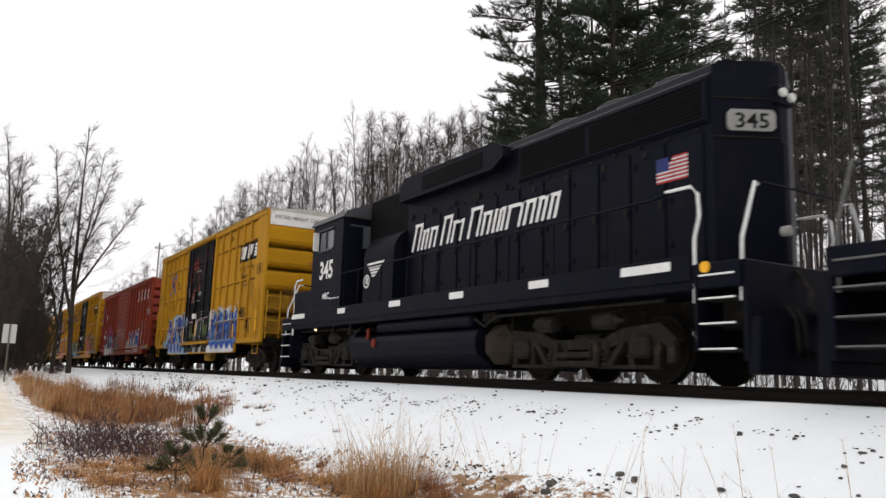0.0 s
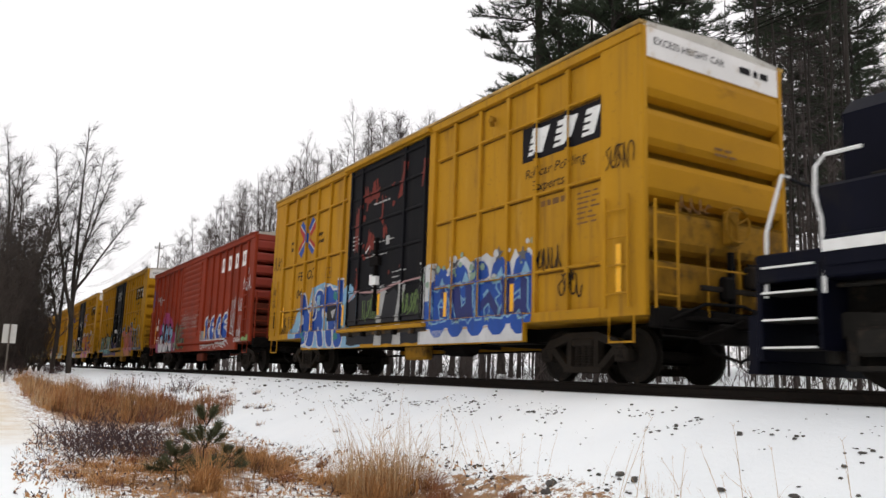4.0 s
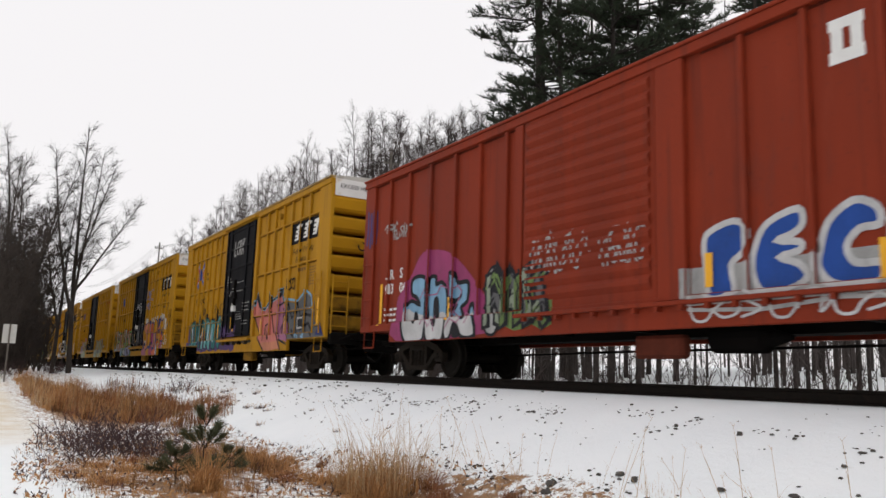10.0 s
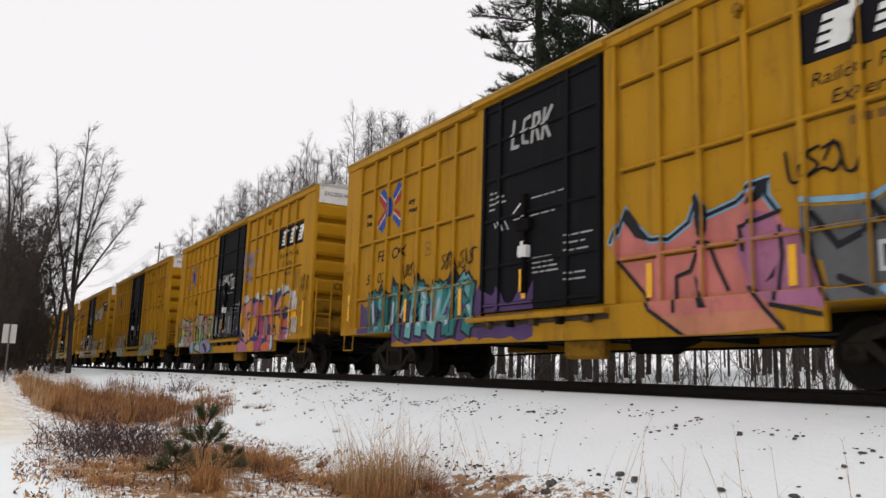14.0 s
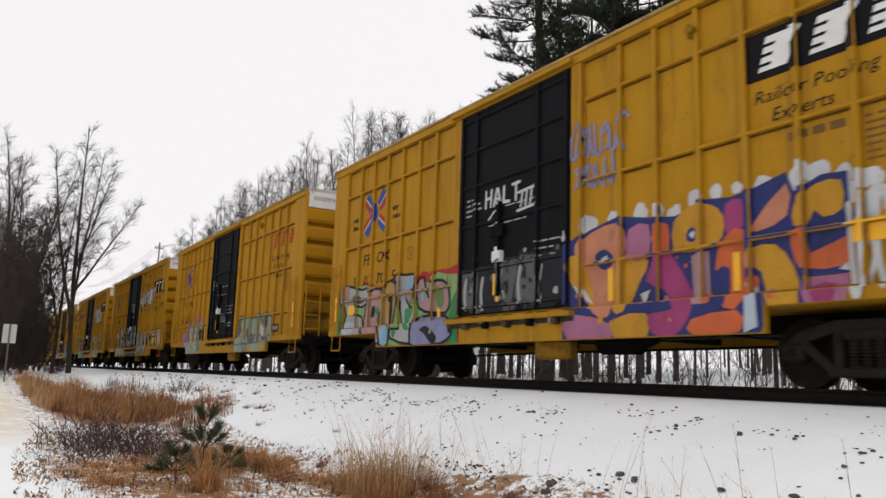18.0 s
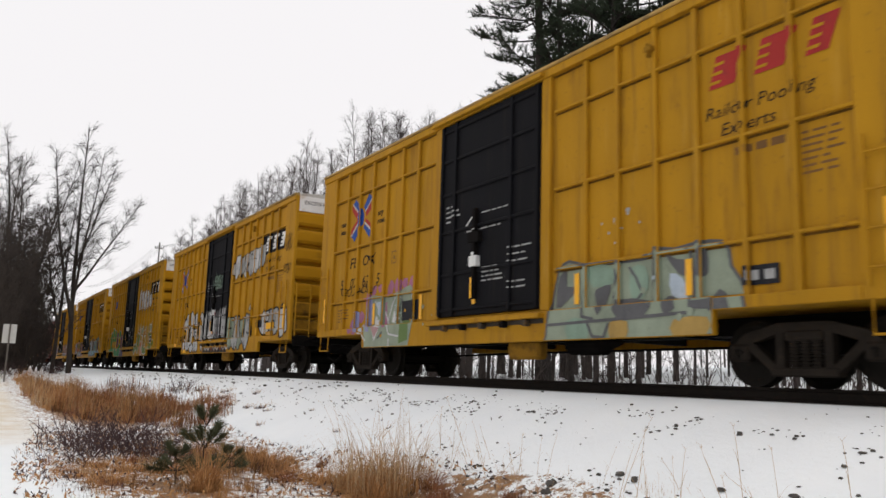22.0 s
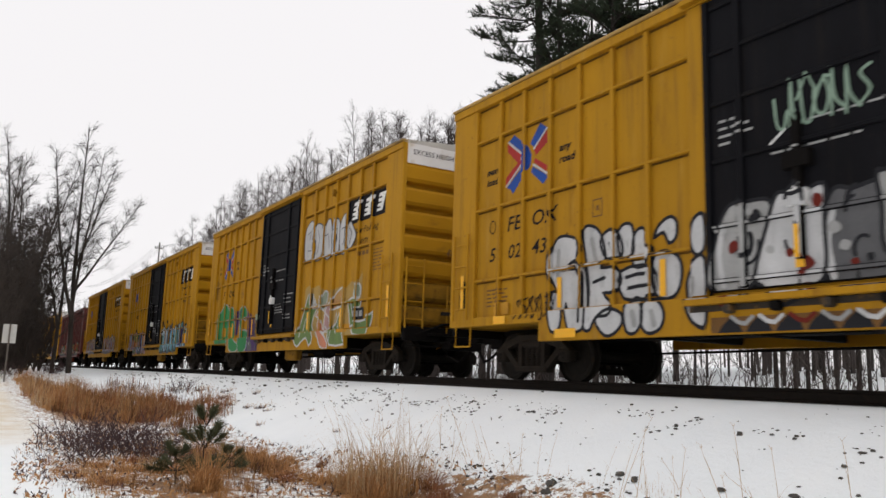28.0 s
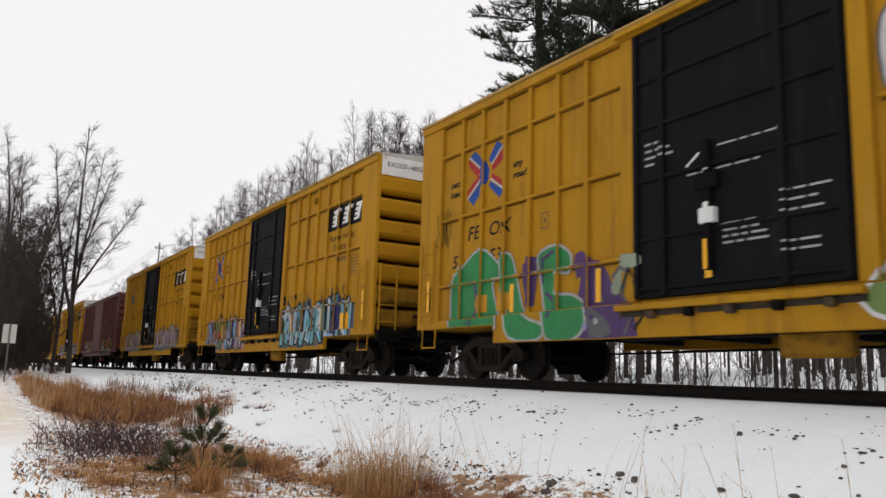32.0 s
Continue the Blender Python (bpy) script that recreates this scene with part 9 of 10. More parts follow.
def motions():
    times = [0.5 * i for i in range(65)]
    for i, car in CARS.items():
        walk(car, [(t, pose(FRONT[i] + gone(t), 0, 0)) for t in times])
    walk(LOCO, [(t, pose(51.55 + gone(t), 0, 0)) for t in times])
    walk(LEAD, [(t, pose(68.95 + gone(t), 0, 0)) for t in times])
    for root in [CARS[i] for i in range(1, 10)] + [LOCO, LEAD]:
        for truck in root.children:
            if truck.name.split(".")[0] != "truck":
                continue
            for w in truck.children:
                if w.name.split(".")[0] == "wheelset":
                    r = w.location.z
                    x = w.location.x
                    walk(w, [(t, pose(x, 0, r, 0, math.degrees(gone(t) / r), 0)) for t in ROLL_TIMES])

# ---- trees and undergrowth ----


def limb(V, F, path, radii, n):
    base = len(V)
    for i, p in enumerate(path):
        d = (path[min(i + 1, len(path) - 1)] - path[max(i - 1, 0)])
        u = d.orthogonal().normalized()
        w = d.cross(u).normalized()
        for k in range(n):
            a = 2 * math.pi * k / n
            V.append(tuple(p + (u * math.cos(a) + w * math.sin(a)) * radii[i]))
    for i in range(len(path) - 1):
        for k in range(n):
            a, b = base + i * n + k, base + i * n + (k + 1) % n
            F.append((a, b, b + n, a + n))


def ribbon(V, F, a, b, wa, wb):
    """One fine twig: a flat sliver."""
    d = (b - a).cross(Vector((0.3, 0.8, 0.4))).normalized()
    base = len(V)
    V.extend((tuple(a - d * wa), tuple(a + d * wa), tuple(b + d * wb), tuple(b - d * wb)))
    F.append((base, base + 1, base + 2, base + 3))


def wander(rnd, p, d, length, segs, wobble, up):
    pts = [p.copy()]
    d = d.normalized()
    for _ in range(segs):
        d = (d + Vector((rnd.uniform(-1, 1), rnd.uniform(-1, 1), rnd.uniform(-1, 1))) * wobble + Vector((0, 0, up))).normalized()
        p = p + d * (length / segs)
        pts.append(p.copy())
    return pts, d


def mesh_of(name, V, F, material, smooth=False):
    me = bpy.data.meshes.new(name)
    me.from_pydata(V, [], F)
    if smooth:
        me.polygons.foreach_set("use_smooth", [True] * len(F))
    me.materials.append(material)
    return me


def bare_tree(seed, height, girth, start, spread, forks=(), density=1.0, label="leafless grey hardwood tree in winter", twig=None):
    """A leafless tree: a trunk, rising limbs, branches and long fine twigs. forks: (height up the trunk, direction, length, girth)
    of further leaders, as shares of the tree."""
    rnd = random.Random(seed)
    TV, TF, CV, CF = [], [], [], []
    tw = 0.42 + 0.022 * height

    def aside(d, amount):
        side = d.cross(Vector((rnd.uniform(-1, 1), rnd.uniform(-1, 1), rnd.uniform(-0.4, 0.4)))).normalized()
        return d.normalized() + side * amount * rnd.uniform(0.6, 1.25)

    def on(path, s):
        m = min(int(s * (len(path) - 1)), len(path) - 2)
        return path[m].lerp(path[m + 1], s * (len(path) - 1) - m), (path[m + 1] - path[m]).normalized()

    def twigs(path, n, lo, size):
        for _ in range(n):
            q, d = on(path, rnd.uniform(lo, 1))
            tp, _ = wander(rnd, q, aside(d, 0.95), size * rnd.uniform(0.3, 1.0), 1, 0.10, 0.03)
            ribbon(CV, CF, tp[0], tp[1], 0.0075, 0.0035)

    first, _ = wander(rnd, Vector((0, 0, -0.4)), Vector((rnd.uniform(-0.05, 0.05), rnd.uniform(-0.05, 0.05), 1)), height, 12, 0.035, 0.02)
    stems = [(first, [girth * (1 - 0.90 * (i / 12) ** 1.1) + 0.004 for i in range(13)], height, start)]
    for t, d, share, thick in forks:
        p, _ = on(first, t)
        pts, _ = wander(rnd, p, Vector(d), height * share, 12, 0.045, 0.025)
        stems.append((pts, [girth * thick * (1 - 0.93 * (i / 12) ** 0.8) + 0.006 for i in range(13)], height * share, 0.16))
    for pts, radii, h, low in stems:
        radii[0] *= 1.15
        limb(TV, TF, pts, radii, 7)
        n = max(6, int((14 + h * 1.9) * density))
        for i in range(n):
            u = (i + rnd.random()) / n
            t = low + (0.97 - low) * u
            p, axis = on(pts, t)
            a, open_by = i * 2.4 + rnd.uniform(-0.6, 0.6), radians(rnd.uniform(42, 70) - 22 * u)
            reach = spread * height * (1.15 - 0.80 * u) * rnd.uniform(0.6, 1.2) * (0.55 + 0.45 * h / height) + 0.3
            d = Vector((math.cos(a) * math.sin(open_by), math.sin(a) * math.sin(open_by), math.cos(open_by)))
            r0 = min(radii[min(int(t * 12), 12)] * 0.6, 0.006 + 0.0075 * reach)
            bp, _ = wander(rnd, p, d, reach, 6, 0.12, 0.06)
            limb(CV, CF, bp, [r0 * (1 - 0.85 * j / 6) + 0.004 for j in range(7)], 4)
            twigs(bp, int(15 * density), 0.12, tw)
            for k in range(int(1.5 + 1.7 * reach * density ** 0.5)):
                s = rnd.uniform(0.18, 0.95)
                q, bd = on(bp, s)
                sp, _ = wander(rnd, q, aside(bd, 0.8), reach * (0.50 * (1.05 - s) + 0.14) * rnd.uniform(0.7, 1.2), 3, 0.12, 0.04)
                limb(CV, CF, sp, [r0 * 0.42 * (1 - s * 0.5) * (1 - 0.75 * j / 3) + 0.0035 for j in range(4)], 3)
                twigs(sp, int(13 * density), 0.08, tw * 0.85)
        twigs(pts, int(30 * density), 0.55, tw)
    tree = thing("bare_tree", label, "tree", "leafless trees")
    for name, V, F, m, s in (("trunk", TV, TF, BARK, True), ("crown", CV, CF, twig or TWIG, False)):
        ob = new(name, mesh_of(name, V, F, m, s))
        ob.parent = tree
    return tree


def pine_tree(seed, height, girth, lowest, reach, density=1.0, step=0.75):
    """A tall pine: bare lower trunk with dead stubs, then level limbs in tiers whose outer halves carry tufts of needles."""
    rnd = random.Random(seed)
    TV, TF, LV, LF, NV, NF = [], [], [], [], [], []
    pts, _ = wander(rnd, Vector((0, 0, -0.4)), Vector((rnd.uniform(-0.03, 0.03), rnd.uniform(-0.03, 0.03), 1)), height, 12, 0.014, 0.02)
    radii = [girth * (1 - 0.85 * i / 12) for i in range(13)]
    radii[0] *= 1.08
    limb(TV, TF, pts, radii, 9)

    def at(z):
        t = min(max(z / height, 0), 0.999)
        k = int(t * 12)
        return pts[k].lerp(pts[k + 1], t * 12 - k)

    def tuft(p, d, n):
        for _ in range(n):
            nd = (d * 0.7 + Vector((rnd.uniform(-1, 1), rnd.uniform(-1, 1), rnd.uniform(-0.35, 0.9)))).normalized() * rnd.uniform(0.13, 0.24)
            wd = nd.orthogonal().normalized() * 0.017
            b = len(NV)
            NV.extend((tuple(p - wd), tuple(p + wd), tuple(p + nd)))
            NF.append((b, b + 1, b + 2))

    z = 2.0
    while z < lowest + 3:
        a = rnd.uniform(0, 6.28)
        bp, _ = wander(rnd, at(z), Vector((math.cos(a), math.sin(a), rnd.uniform(-0.35, 0.15))), rnd.uniform(0.4, 1.9), 4, 0.18, -0.04)
        limb(LV, LF, bp, [0.020, 0.015, 0.010, 0.007, 0.004], 3)
        z += rnd.uniform(0.12, 0.40)
    z = lowest
    while z < min(height - 0.5, 19.0):
        for k in range(rnd.randint(3, 5)):
            a = rnd.uniform(0, 6.28)
            ln = reach * (1.05 - 0.65 * (z - lowest) / (height - lowest)) * rnd.uniform(0.5, 1.1)
            bp, _ = wander(rnd, at(z + rnd.uniform(-0.2, 0.2)), Vector((math.cos(a), math.sin(a), rnd.uniform(-0.12, 0.14))), ln, 7, 0.07, 0.018)
            limb(LV, LF, bp, [0.040 * (1 - 0.85 * j / 7) for j in range(8)], 4)
            for _ in range(int((5 + 4.5 * ln) * density)):
                s = rnd.uniform(0.22, 1) ** 0.8
                m = min(int(s * 7), 6)
                q = bp[m].lerp(bp[m + 1], s * 7 - m)
                fw = (bp[m + 1] - bp[m]).normalized()
                sd = fw.cross(Vector((0, 0, 1))).normalized() * rnd.choice((-1, 1))
                sp, dd = wander(rnd, q, fw * 0.8 + sd * rnd.uniform(0.2, 1.0) + Vector((0, 0, rnd.uniform(-0.05, 0.30))), rnd.uniform(0.25, 0.75) * (1.25 - 0.6 * s), 2, 0.12, 0.06)
                limb(LV, LF, sp, [0.010, 0.008, 0.005], 3)
                for f in (0.45, 0.75, 1.0):
                    tuft(sp[0].lerp(sp[2], f), dd, 6)
                tuft(sp[2] + dd * 0.09, dd, 4)
        z += step * rnd.uniform(0.75, 1.25)
    tree = thing("pine_tree", "tall dark pine with bare lower trunk and layered needles", "tree", "pines beside the track")
    for name, V, F, m, s in (("trunk", TV, TF, PINE_BARK, True), ("branchwork", LV, LF, PINE_BARK, False), ("needles", NV, NF, NEEDLE, False)):
        if F:
            ob = new(name, mesh_of(name, V, F, m, s))
            ob.parent = tree
    return tree


FAR = []


def far_woods():
    """Distant trees that nobody could count, joined into one mesh."""
    verts, faces, base = [], [], 0
    for tree, x, y, turn, size in FAR:
        m = np.array(pose(x, y, ground_z(x, y), 0, 0, turn).to_3x3()) * size
        for ob in tree.children:
            co = np.empty(len(ob.data.vertices) * 3)
            ob.data.vertices.foreach_get("co", co)
            verts.append(co.reshape(-1, 3) @ m.T + np.array((x, y, ground_z(x, y))))
            loops = np.empty(len(ob.data.loops), dtype=np.int32)
            ob.data.loops.foreach_get("vertex_index", loops)
            faces.append(loops + base)
            base += len(verts[-1])
    co, loops = np.concatenate(verts), np.concatenate(faces)
    me = bpy.data.meshes.new("far_woods")
    me.vertices.add(len(co))
    me.vertices.foreach_set("co", co.ravel())
    me.loops.add(len(loops))
    me.loops.foreach_set("vertex_index", loops)
    me.polygons.add(len(loops) // 4)
    me.polygons.foreach_set("loop_start", np.arange(0, len(loops), 4, dtype=np.int32))
    me.update()
    me.materials.append(TWIG)
    tagged(new("far_woods", me), "distant leafless grey woods along the track", "woods", kind="stuff")


def put(proto, x, y, turn, size=1.0, used=set()):
    """Stands a tree on the ground; the first one of a kind is moved, the others are copies."""
    m = pose(x, y, ground_z(x, y), 0, 0, turn)
    if id(proto) in used:
        t = copy_thing(proto, m)
    else:
        used.add(id(proto))
        proto.matrix_basis = m
        t = proto
    t.scale = (size, size, size)
    return t


rnd = random.Random(11)
TALL = [bare_tree(110 + i, 19.0 + 2 * i, 0.055 + 0.015 * i, 0.42, 0.075, density=0.5, label="tall slender leafless trunk in the woods") for i in range(3)]
BARE = [bare_tree(20 + i, 17.0 + (i % 3), 0.13 + 0.02 * (i % 4), 0.24 + 0.05 * (i % 3), 0.115, forks=((0.22 + 0.05 * (i % 3), (0.25 * (-1) ** i, 0.2, 1), 0.66, 0.7),) if i % 2 else (), density=0.95 if i % 2 == 0 else 0.72) for i in range(6)]
THIN = [bare_tree(120 + i, 17.0 + i, 0.11, 0.22 + 0.06 * i, 0.12, density=0.62) for i in range(3)]
SLIM = [bare_tree(40 + i, 7.5 + i, 0.026, 0.12, 0.16, density=0.6, label="slim leafless sapling in the woods") for i in range(3)]
PINES = [pine_tree(60 + i, 24.0 + i, (0.28, 0.12, 0.11, 0.06)[i], (7.2, 8.0, 8.6, 13.5)[i], (3.1, 2.6, 2.4, 2.0)[i], (1.75, 1.6, 1.5, 1.2)[i], (0.66, 0.72, 0.80, 1.0)[i]) for i in range(4)]
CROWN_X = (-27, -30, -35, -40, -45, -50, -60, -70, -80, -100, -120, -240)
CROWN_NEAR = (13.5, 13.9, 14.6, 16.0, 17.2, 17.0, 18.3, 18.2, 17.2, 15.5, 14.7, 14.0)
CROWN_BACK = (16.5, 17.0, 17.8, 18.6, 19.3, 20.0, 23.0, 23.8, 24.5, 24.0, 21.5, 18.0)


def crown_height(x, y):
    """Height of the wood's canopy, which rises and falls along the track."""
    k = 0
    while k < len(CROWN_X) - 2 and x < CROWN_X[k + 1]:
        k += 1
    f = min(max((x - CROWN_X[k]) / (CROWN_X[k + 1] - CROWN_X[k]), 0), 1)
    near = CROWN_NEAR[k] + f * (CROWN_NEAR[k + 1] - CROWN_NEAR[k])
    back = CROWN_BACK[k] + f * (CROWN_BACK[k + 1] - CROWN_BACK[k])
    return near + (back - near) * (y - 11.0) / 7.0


# the far tree line behind the track
x = -27.0
while x > -230:
    for y in (10.8, 14.0, 18.5) if x > -120 else (10.8, 16.0):
        if rnd.random() < 0.9:
            k = rnd.randrange(6)
            xx, yy = x + rnd.uniform(-1.5, 1.5), y + rnd.uniform(-1.2, 1.2)
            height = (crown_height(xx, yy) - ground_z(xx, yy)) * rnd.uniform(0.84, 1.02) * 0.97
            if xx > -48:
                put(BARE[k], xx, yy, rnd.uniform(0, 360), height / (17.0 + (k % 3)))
            else:
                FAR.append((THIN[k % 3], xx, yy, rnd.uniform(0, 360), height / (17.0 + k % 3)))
    x -= 1.30 + 0.015 * -x if x > -110 else 6.0
# a second rank fills the gaps between the nearer crowns
for _ in range(16):
    xx, yy = rnd.uniform(-52, -26), rnd.uniform(11.0, 18.0)
    k = rnd.randrange(6)
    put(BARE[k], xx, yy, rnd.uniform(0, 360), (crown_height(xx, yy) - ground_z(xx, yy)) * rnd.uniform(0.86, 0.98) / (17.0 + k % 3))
for _ in range(70):
    xx = -28 - 120 * rnd.random() ** 1.4
    FAR.append((SLIM[rnd.randrange(3)], xx, rnd.uniform(8.0, 20.0), rnd.uniform(0, 360), rnd.uniform(0.9, 1.45)))
# pines and trunks near the camera's side of the wood: (x, y, which, size)
for x, y, k, size in ((-22.1, 8.0, 0, 1.05), (-21.7, 9.0, 2, 1.00), (-24.9, 13.0, 1, 1.00), (-20.8, 10.0, 1, 1.12), (-21.5, 12.0, 2, 0.95), (-22.4, 14.0, 2, 1.00), (-22.4, 15.0, 1, 0.95), (-19.7, 13.0, 3, 0.85), (-23.4, 18.0, 3, 0.90), (-30.6, 16.0, 1, 0.95), (-29.3, 19.0, 2, 1.10), (-30.7, 22.0, 1, 1.10), (-13.1, 8.5, 3, 1.00), (-13.6, 10.0, 3, 0.90), (-14.6, 12.0, 3, 0.85), (-13.4, 11.0, 3, 0.80), (-12.4, 10.0, 3, 0.80), (-10.6, 8.0, 3, 1.00), (-12.7, 12.0, 3, 0.90), (-19.6, 16.0, 3, 0.80), (-23.9, 20.0, 3, 0.90), (-18.4, 18.0, 3, 1.00), (-18.3, 20.0, 3, 1.00), (-24.0, 24.0, 2, 1.00), (-27.3, 30.0, 1, 1.10), (-23.4, 26.0, 2, 1.00), (-27.0, 33.0, 1, 1.10), (-21.1, 25.0, 2, 1.00), (-23.2, 30.0, 1, 1.05), (-18.0, 22.0, 2, 1.00), (-33.5, 36.0, 1, 1.10), (-6.0, 17.0, 3, 0.90), (-2.0, 12.0, 3, 0.90), (3.0, 10.0, 3, 0.90)):
    put(PINES[k], x, y, rnd.uniform(0, 360), size)
for _ in range(30):
    xx, yy = rnd.uniform(-24, 6), rnd.uniform(13.0, 30)
    put(TALL[rnd.randrange(3)], xx, yy, rnd.uniform(0, 360), rnd.uniform(0.6, 1.0))
for _ in range(46):
    yy = rnd.uniform(28, 60)
    FAR.append((TALL[rnd.randrange(3)], rnd.uniform(-0.95, 0.1) * (yy + 6), yy, rnd.uniform(0, 360), rnd.uniform(0.7, 1.0)))
for _ in range(40):
    xx, yy = rnd.uniform(-34, 3), rnd.uniform(4.8, 15)
    put(SLIM[rnd.randrange(3)], xx, yy, rnd.uniform(0, 360), rnd.uniform(0.4, 0.9))
for _ in range(24):
    xx, yy = rnd.uniform(-70, 0), rnd.uniform(4.6, 8.5)
    put(SLIM[rnd.randrange(3)], xx, yy, rnd.uniform(0, 360), rnd.uniform(0.22, 0.6))
for _ in range(44):
    yy = rnd.uniform(20, 50)
    FAR.append(((TALL + SLIM)[rnd.randrange(6)], -(yy + 9.5) * rnd.uniform(0.48, 0.80), yy, rnd.uniform(0, 360), rnd.uniform(0.8, 1.15)))
for tree in THIN:
    put(tree, -70.0 - 3 * THIN.index(tree), 9.5 + THIN.index(tree), 0, 0.9)
far_woods()
# trees on the near side of the track, far back
TWIN = bare_tree(91, 13.4, 0.135, 0.40, 0.12, forks=((0.24, (0.1, -0.24, 1), 0.66, 0.75), (0.34, (-0.1, 0.62, 1), 0.46, 0.55), (0.44, (0.1, 0.40, 1), 0.42, 0.5), (0.30, (0.3, 0.1, 1), 0.6, 0.6)), density=0.8, label="leafless tree with forked limbs beside the track", twig=BARK)
put(TWIN, -45.0, -4.75, 0, 1.0)
TWIN_B = bare_tree(92, 9.5, 0.11, 0.2, 0.13, forks=((0.3, (0.1, -0.25, 1), 0.6, 0.7),), density=0.8, label="leafless tree leaning beside the track", twig=BARK)
put(TWIN_B, -45.6, -5.5, 0, 1.0)
LANE_TREE = bare_tree(93, 12.6, 0.12, 0.32, 0.12, forks=((0.14, (0.1, 0.30, 1), 0.80, 0.8), (0.36, (0.2, -0.3, 1), 0.5, 0.6), (0.28, (-0.2, 0.5, 1), 0.5, 0.5)), density=0.85, label="tall leafless tree standing beside the lane", twig=BARK)
put(LANE_TREE, -46.0, -7.9, 0, 1.0)
CLUMP = [bare_tree(95 + i, 10.0 - 2 * i, 0.09, 0.12, 0.16, forks=((0.04, (0.3, 0.2, 1), 0.9, 0.9), (0.04, (-0.2, -0.35, 1), 0.8, 0.8), (0.05, (-0.35, 0.3, 1), 0.7, 0.8), (0.06, (0.1, -0.5, 1), 0.6, 0.7)), density=0.75, label="leafless clump of many stems in brush", twig=BARK) for i in range(2)]
for x, y, k, size in ((-40, -8.4, 0, 1.0), (-46, -7.6, 0, 1.1), (-52, -9.4, 0, 1.15), (-37, -9.6, 1, 0.8), (-43, -9.6, 1, 1.0), (-58, -7.0, 0, 1.0), (-64, -8.5, 0, 1.2), (-50, -6.6, 1, 0.8), (-70, -6.0, 0, 1.1), (-80, -7.5, 0, 1.2), (-41, -7.2, 1, 0.55), (-47, -6.0, 1, 0.45), (-95, -6.0, 0, 1.2), (-110, -7, 0, 1.2), (-36.5, -8.6, 1, 0.6), (-44, -8.2, 1, 0.9), (-48, -8.8, 0, 0.9), (-54, -7.4, 1, 1.0), (-56, -5.6, 1, 0.6), (-62, -6.4, 1, 1.0), (-41, -9.0, 1, 0.9), (-49, -7.4, 1, 0.8), (-75, -7.0, 1, 1.2), (-86, -6.4, 1, 1.2), (-39, -9.1, 1, 0.75), (-45, -9.2, 1, 1.0), (-51, -8.2, 0, 1.0), (-57, -8.6, 0, 1.1), (-60, -7.4, 1, 1.1), (-66, -7.2, 0, 1.1), (-53, -6.2, 1, 0.7), (-47, -6.9, 1, 0.6)):
    put(CLUMP[k], x, y, rnd.uniform(0, 360), size)
# unseen trees added behind the camera and lane to hold back sky light
for x in range(-60, 50, 8):
    for y in (-26,):
        put(SLIM[rnd.randrange(3)], x + rnd.uniform(-2, 2), y + rnd.uniform(-2.5, 2.5), rnd.uniform(0, 360), rnd.uniform(0.9, 1.3))

# ---- dead grass, brambles, saplings, stones ----


def blade(V, F, p, az, length, lean, droop, width, segs=3):
    """One dry blade: a tapering ribbon that arches over."""
    side = Vector((-math.sin(az), math.cos(az), 0)) * width / 2
    out = Vector((math.cos(az), math.sin(az), 0))
    base = len(V)
    tilt = lean
    q = p.copy()
    for i in range(segs + 1):
        k = 1 - 0.85 * i / segs
        V.append(tuple(q - side * k))
        V.append(tuple(q + side * k))
        q = q + (out * math.sin(tilt) + Vector((0, 0, math.cos(tilt)))) * (length / segs)
        tilt += droop * (0.4 + 0.5 * i)
    for i in range(segs):
        a = base + 2 * i
        F.append((a, a + 1, a + 3, a + 2))


def grass_clump(seed, r, h, n_low, n_high, label, low=None, high=None):
    """A tussock: a dense low cushion and long arching blades over it."""
    rnd = random.Random(seed)
    clump = thing("grass_clump", label, "dead grass", "clumps of dead grass")
    for name, n, a, b, dr, mtl, w in (("cushion", n_low, 0.15, 0.52, 0.42, low or GRASS, 0.009), ("blade_spray", n_high, 0.55, 1.2, 0.55, high or STALK, 0.0085)):
        V, F = [], []
        for _ in range(n):
            az, d = rnd.uniform(0, 6.283), r * rnd.random() ** 0.6
            p = Vector((d * math.cos(az) * 1.2, d * math.sin(az), -0.06))
            blade(V, F, p, az + rnd.uniform(-1.3, 1.3), h * rnd.uniform(a, b), rnd.uniform(-0.1, 0.35), dr * rnd.uniform(0.15, 1.35), w, 6)
        if F:
            ob = new(name, mesh_of(name, V, F, mtl))
            ob.parent = clump
    return clump


def inside(poly, x, y):
    hit = False
    for i, (ax, ay) in enumerate(poly):
        bx, by = poly[i - 1]
        if (ay > y) != (by > y) and x < (bx - ax) * (y - ay) / (by - ay) + ax:
            hit = not hit
    return hit


def grass_field(seed, poly, n, h0, h1, width, material, label, gap=0.0):
    rnd = random.Random(seed)
    xs, ys = [p[0] for p in poly], [p[1] for p in poly]
    V, F = [], []
    while n > 0:
        x, y = rnd.uniform(min(xs), max(xs)), rnd.uniform(min(ys), max(ys))
        if not inside(poly, x, y):
            continue
        n -= 1
        g = noise.noise((x * 0.9, y * 1.6, seed))
        if g < gap + rnd.uniform(-0.25, 0.25):
            continue
        hh = rnd.uniform(h0, h1) * (0.85 + 0.9 * g)
        blade(V, F, Vector((x, y, ground_z(x, y) - 0.05)), rnd.uniform(0, 6.283), hh, rnd.uniform(0.0, 0.4), rnd.uniform(0.05, 0.35), width)
    return tagged(new("dead_grass", mesh_of("dead_grass", V, F, material)), label, "dead grass", kind="stuff")


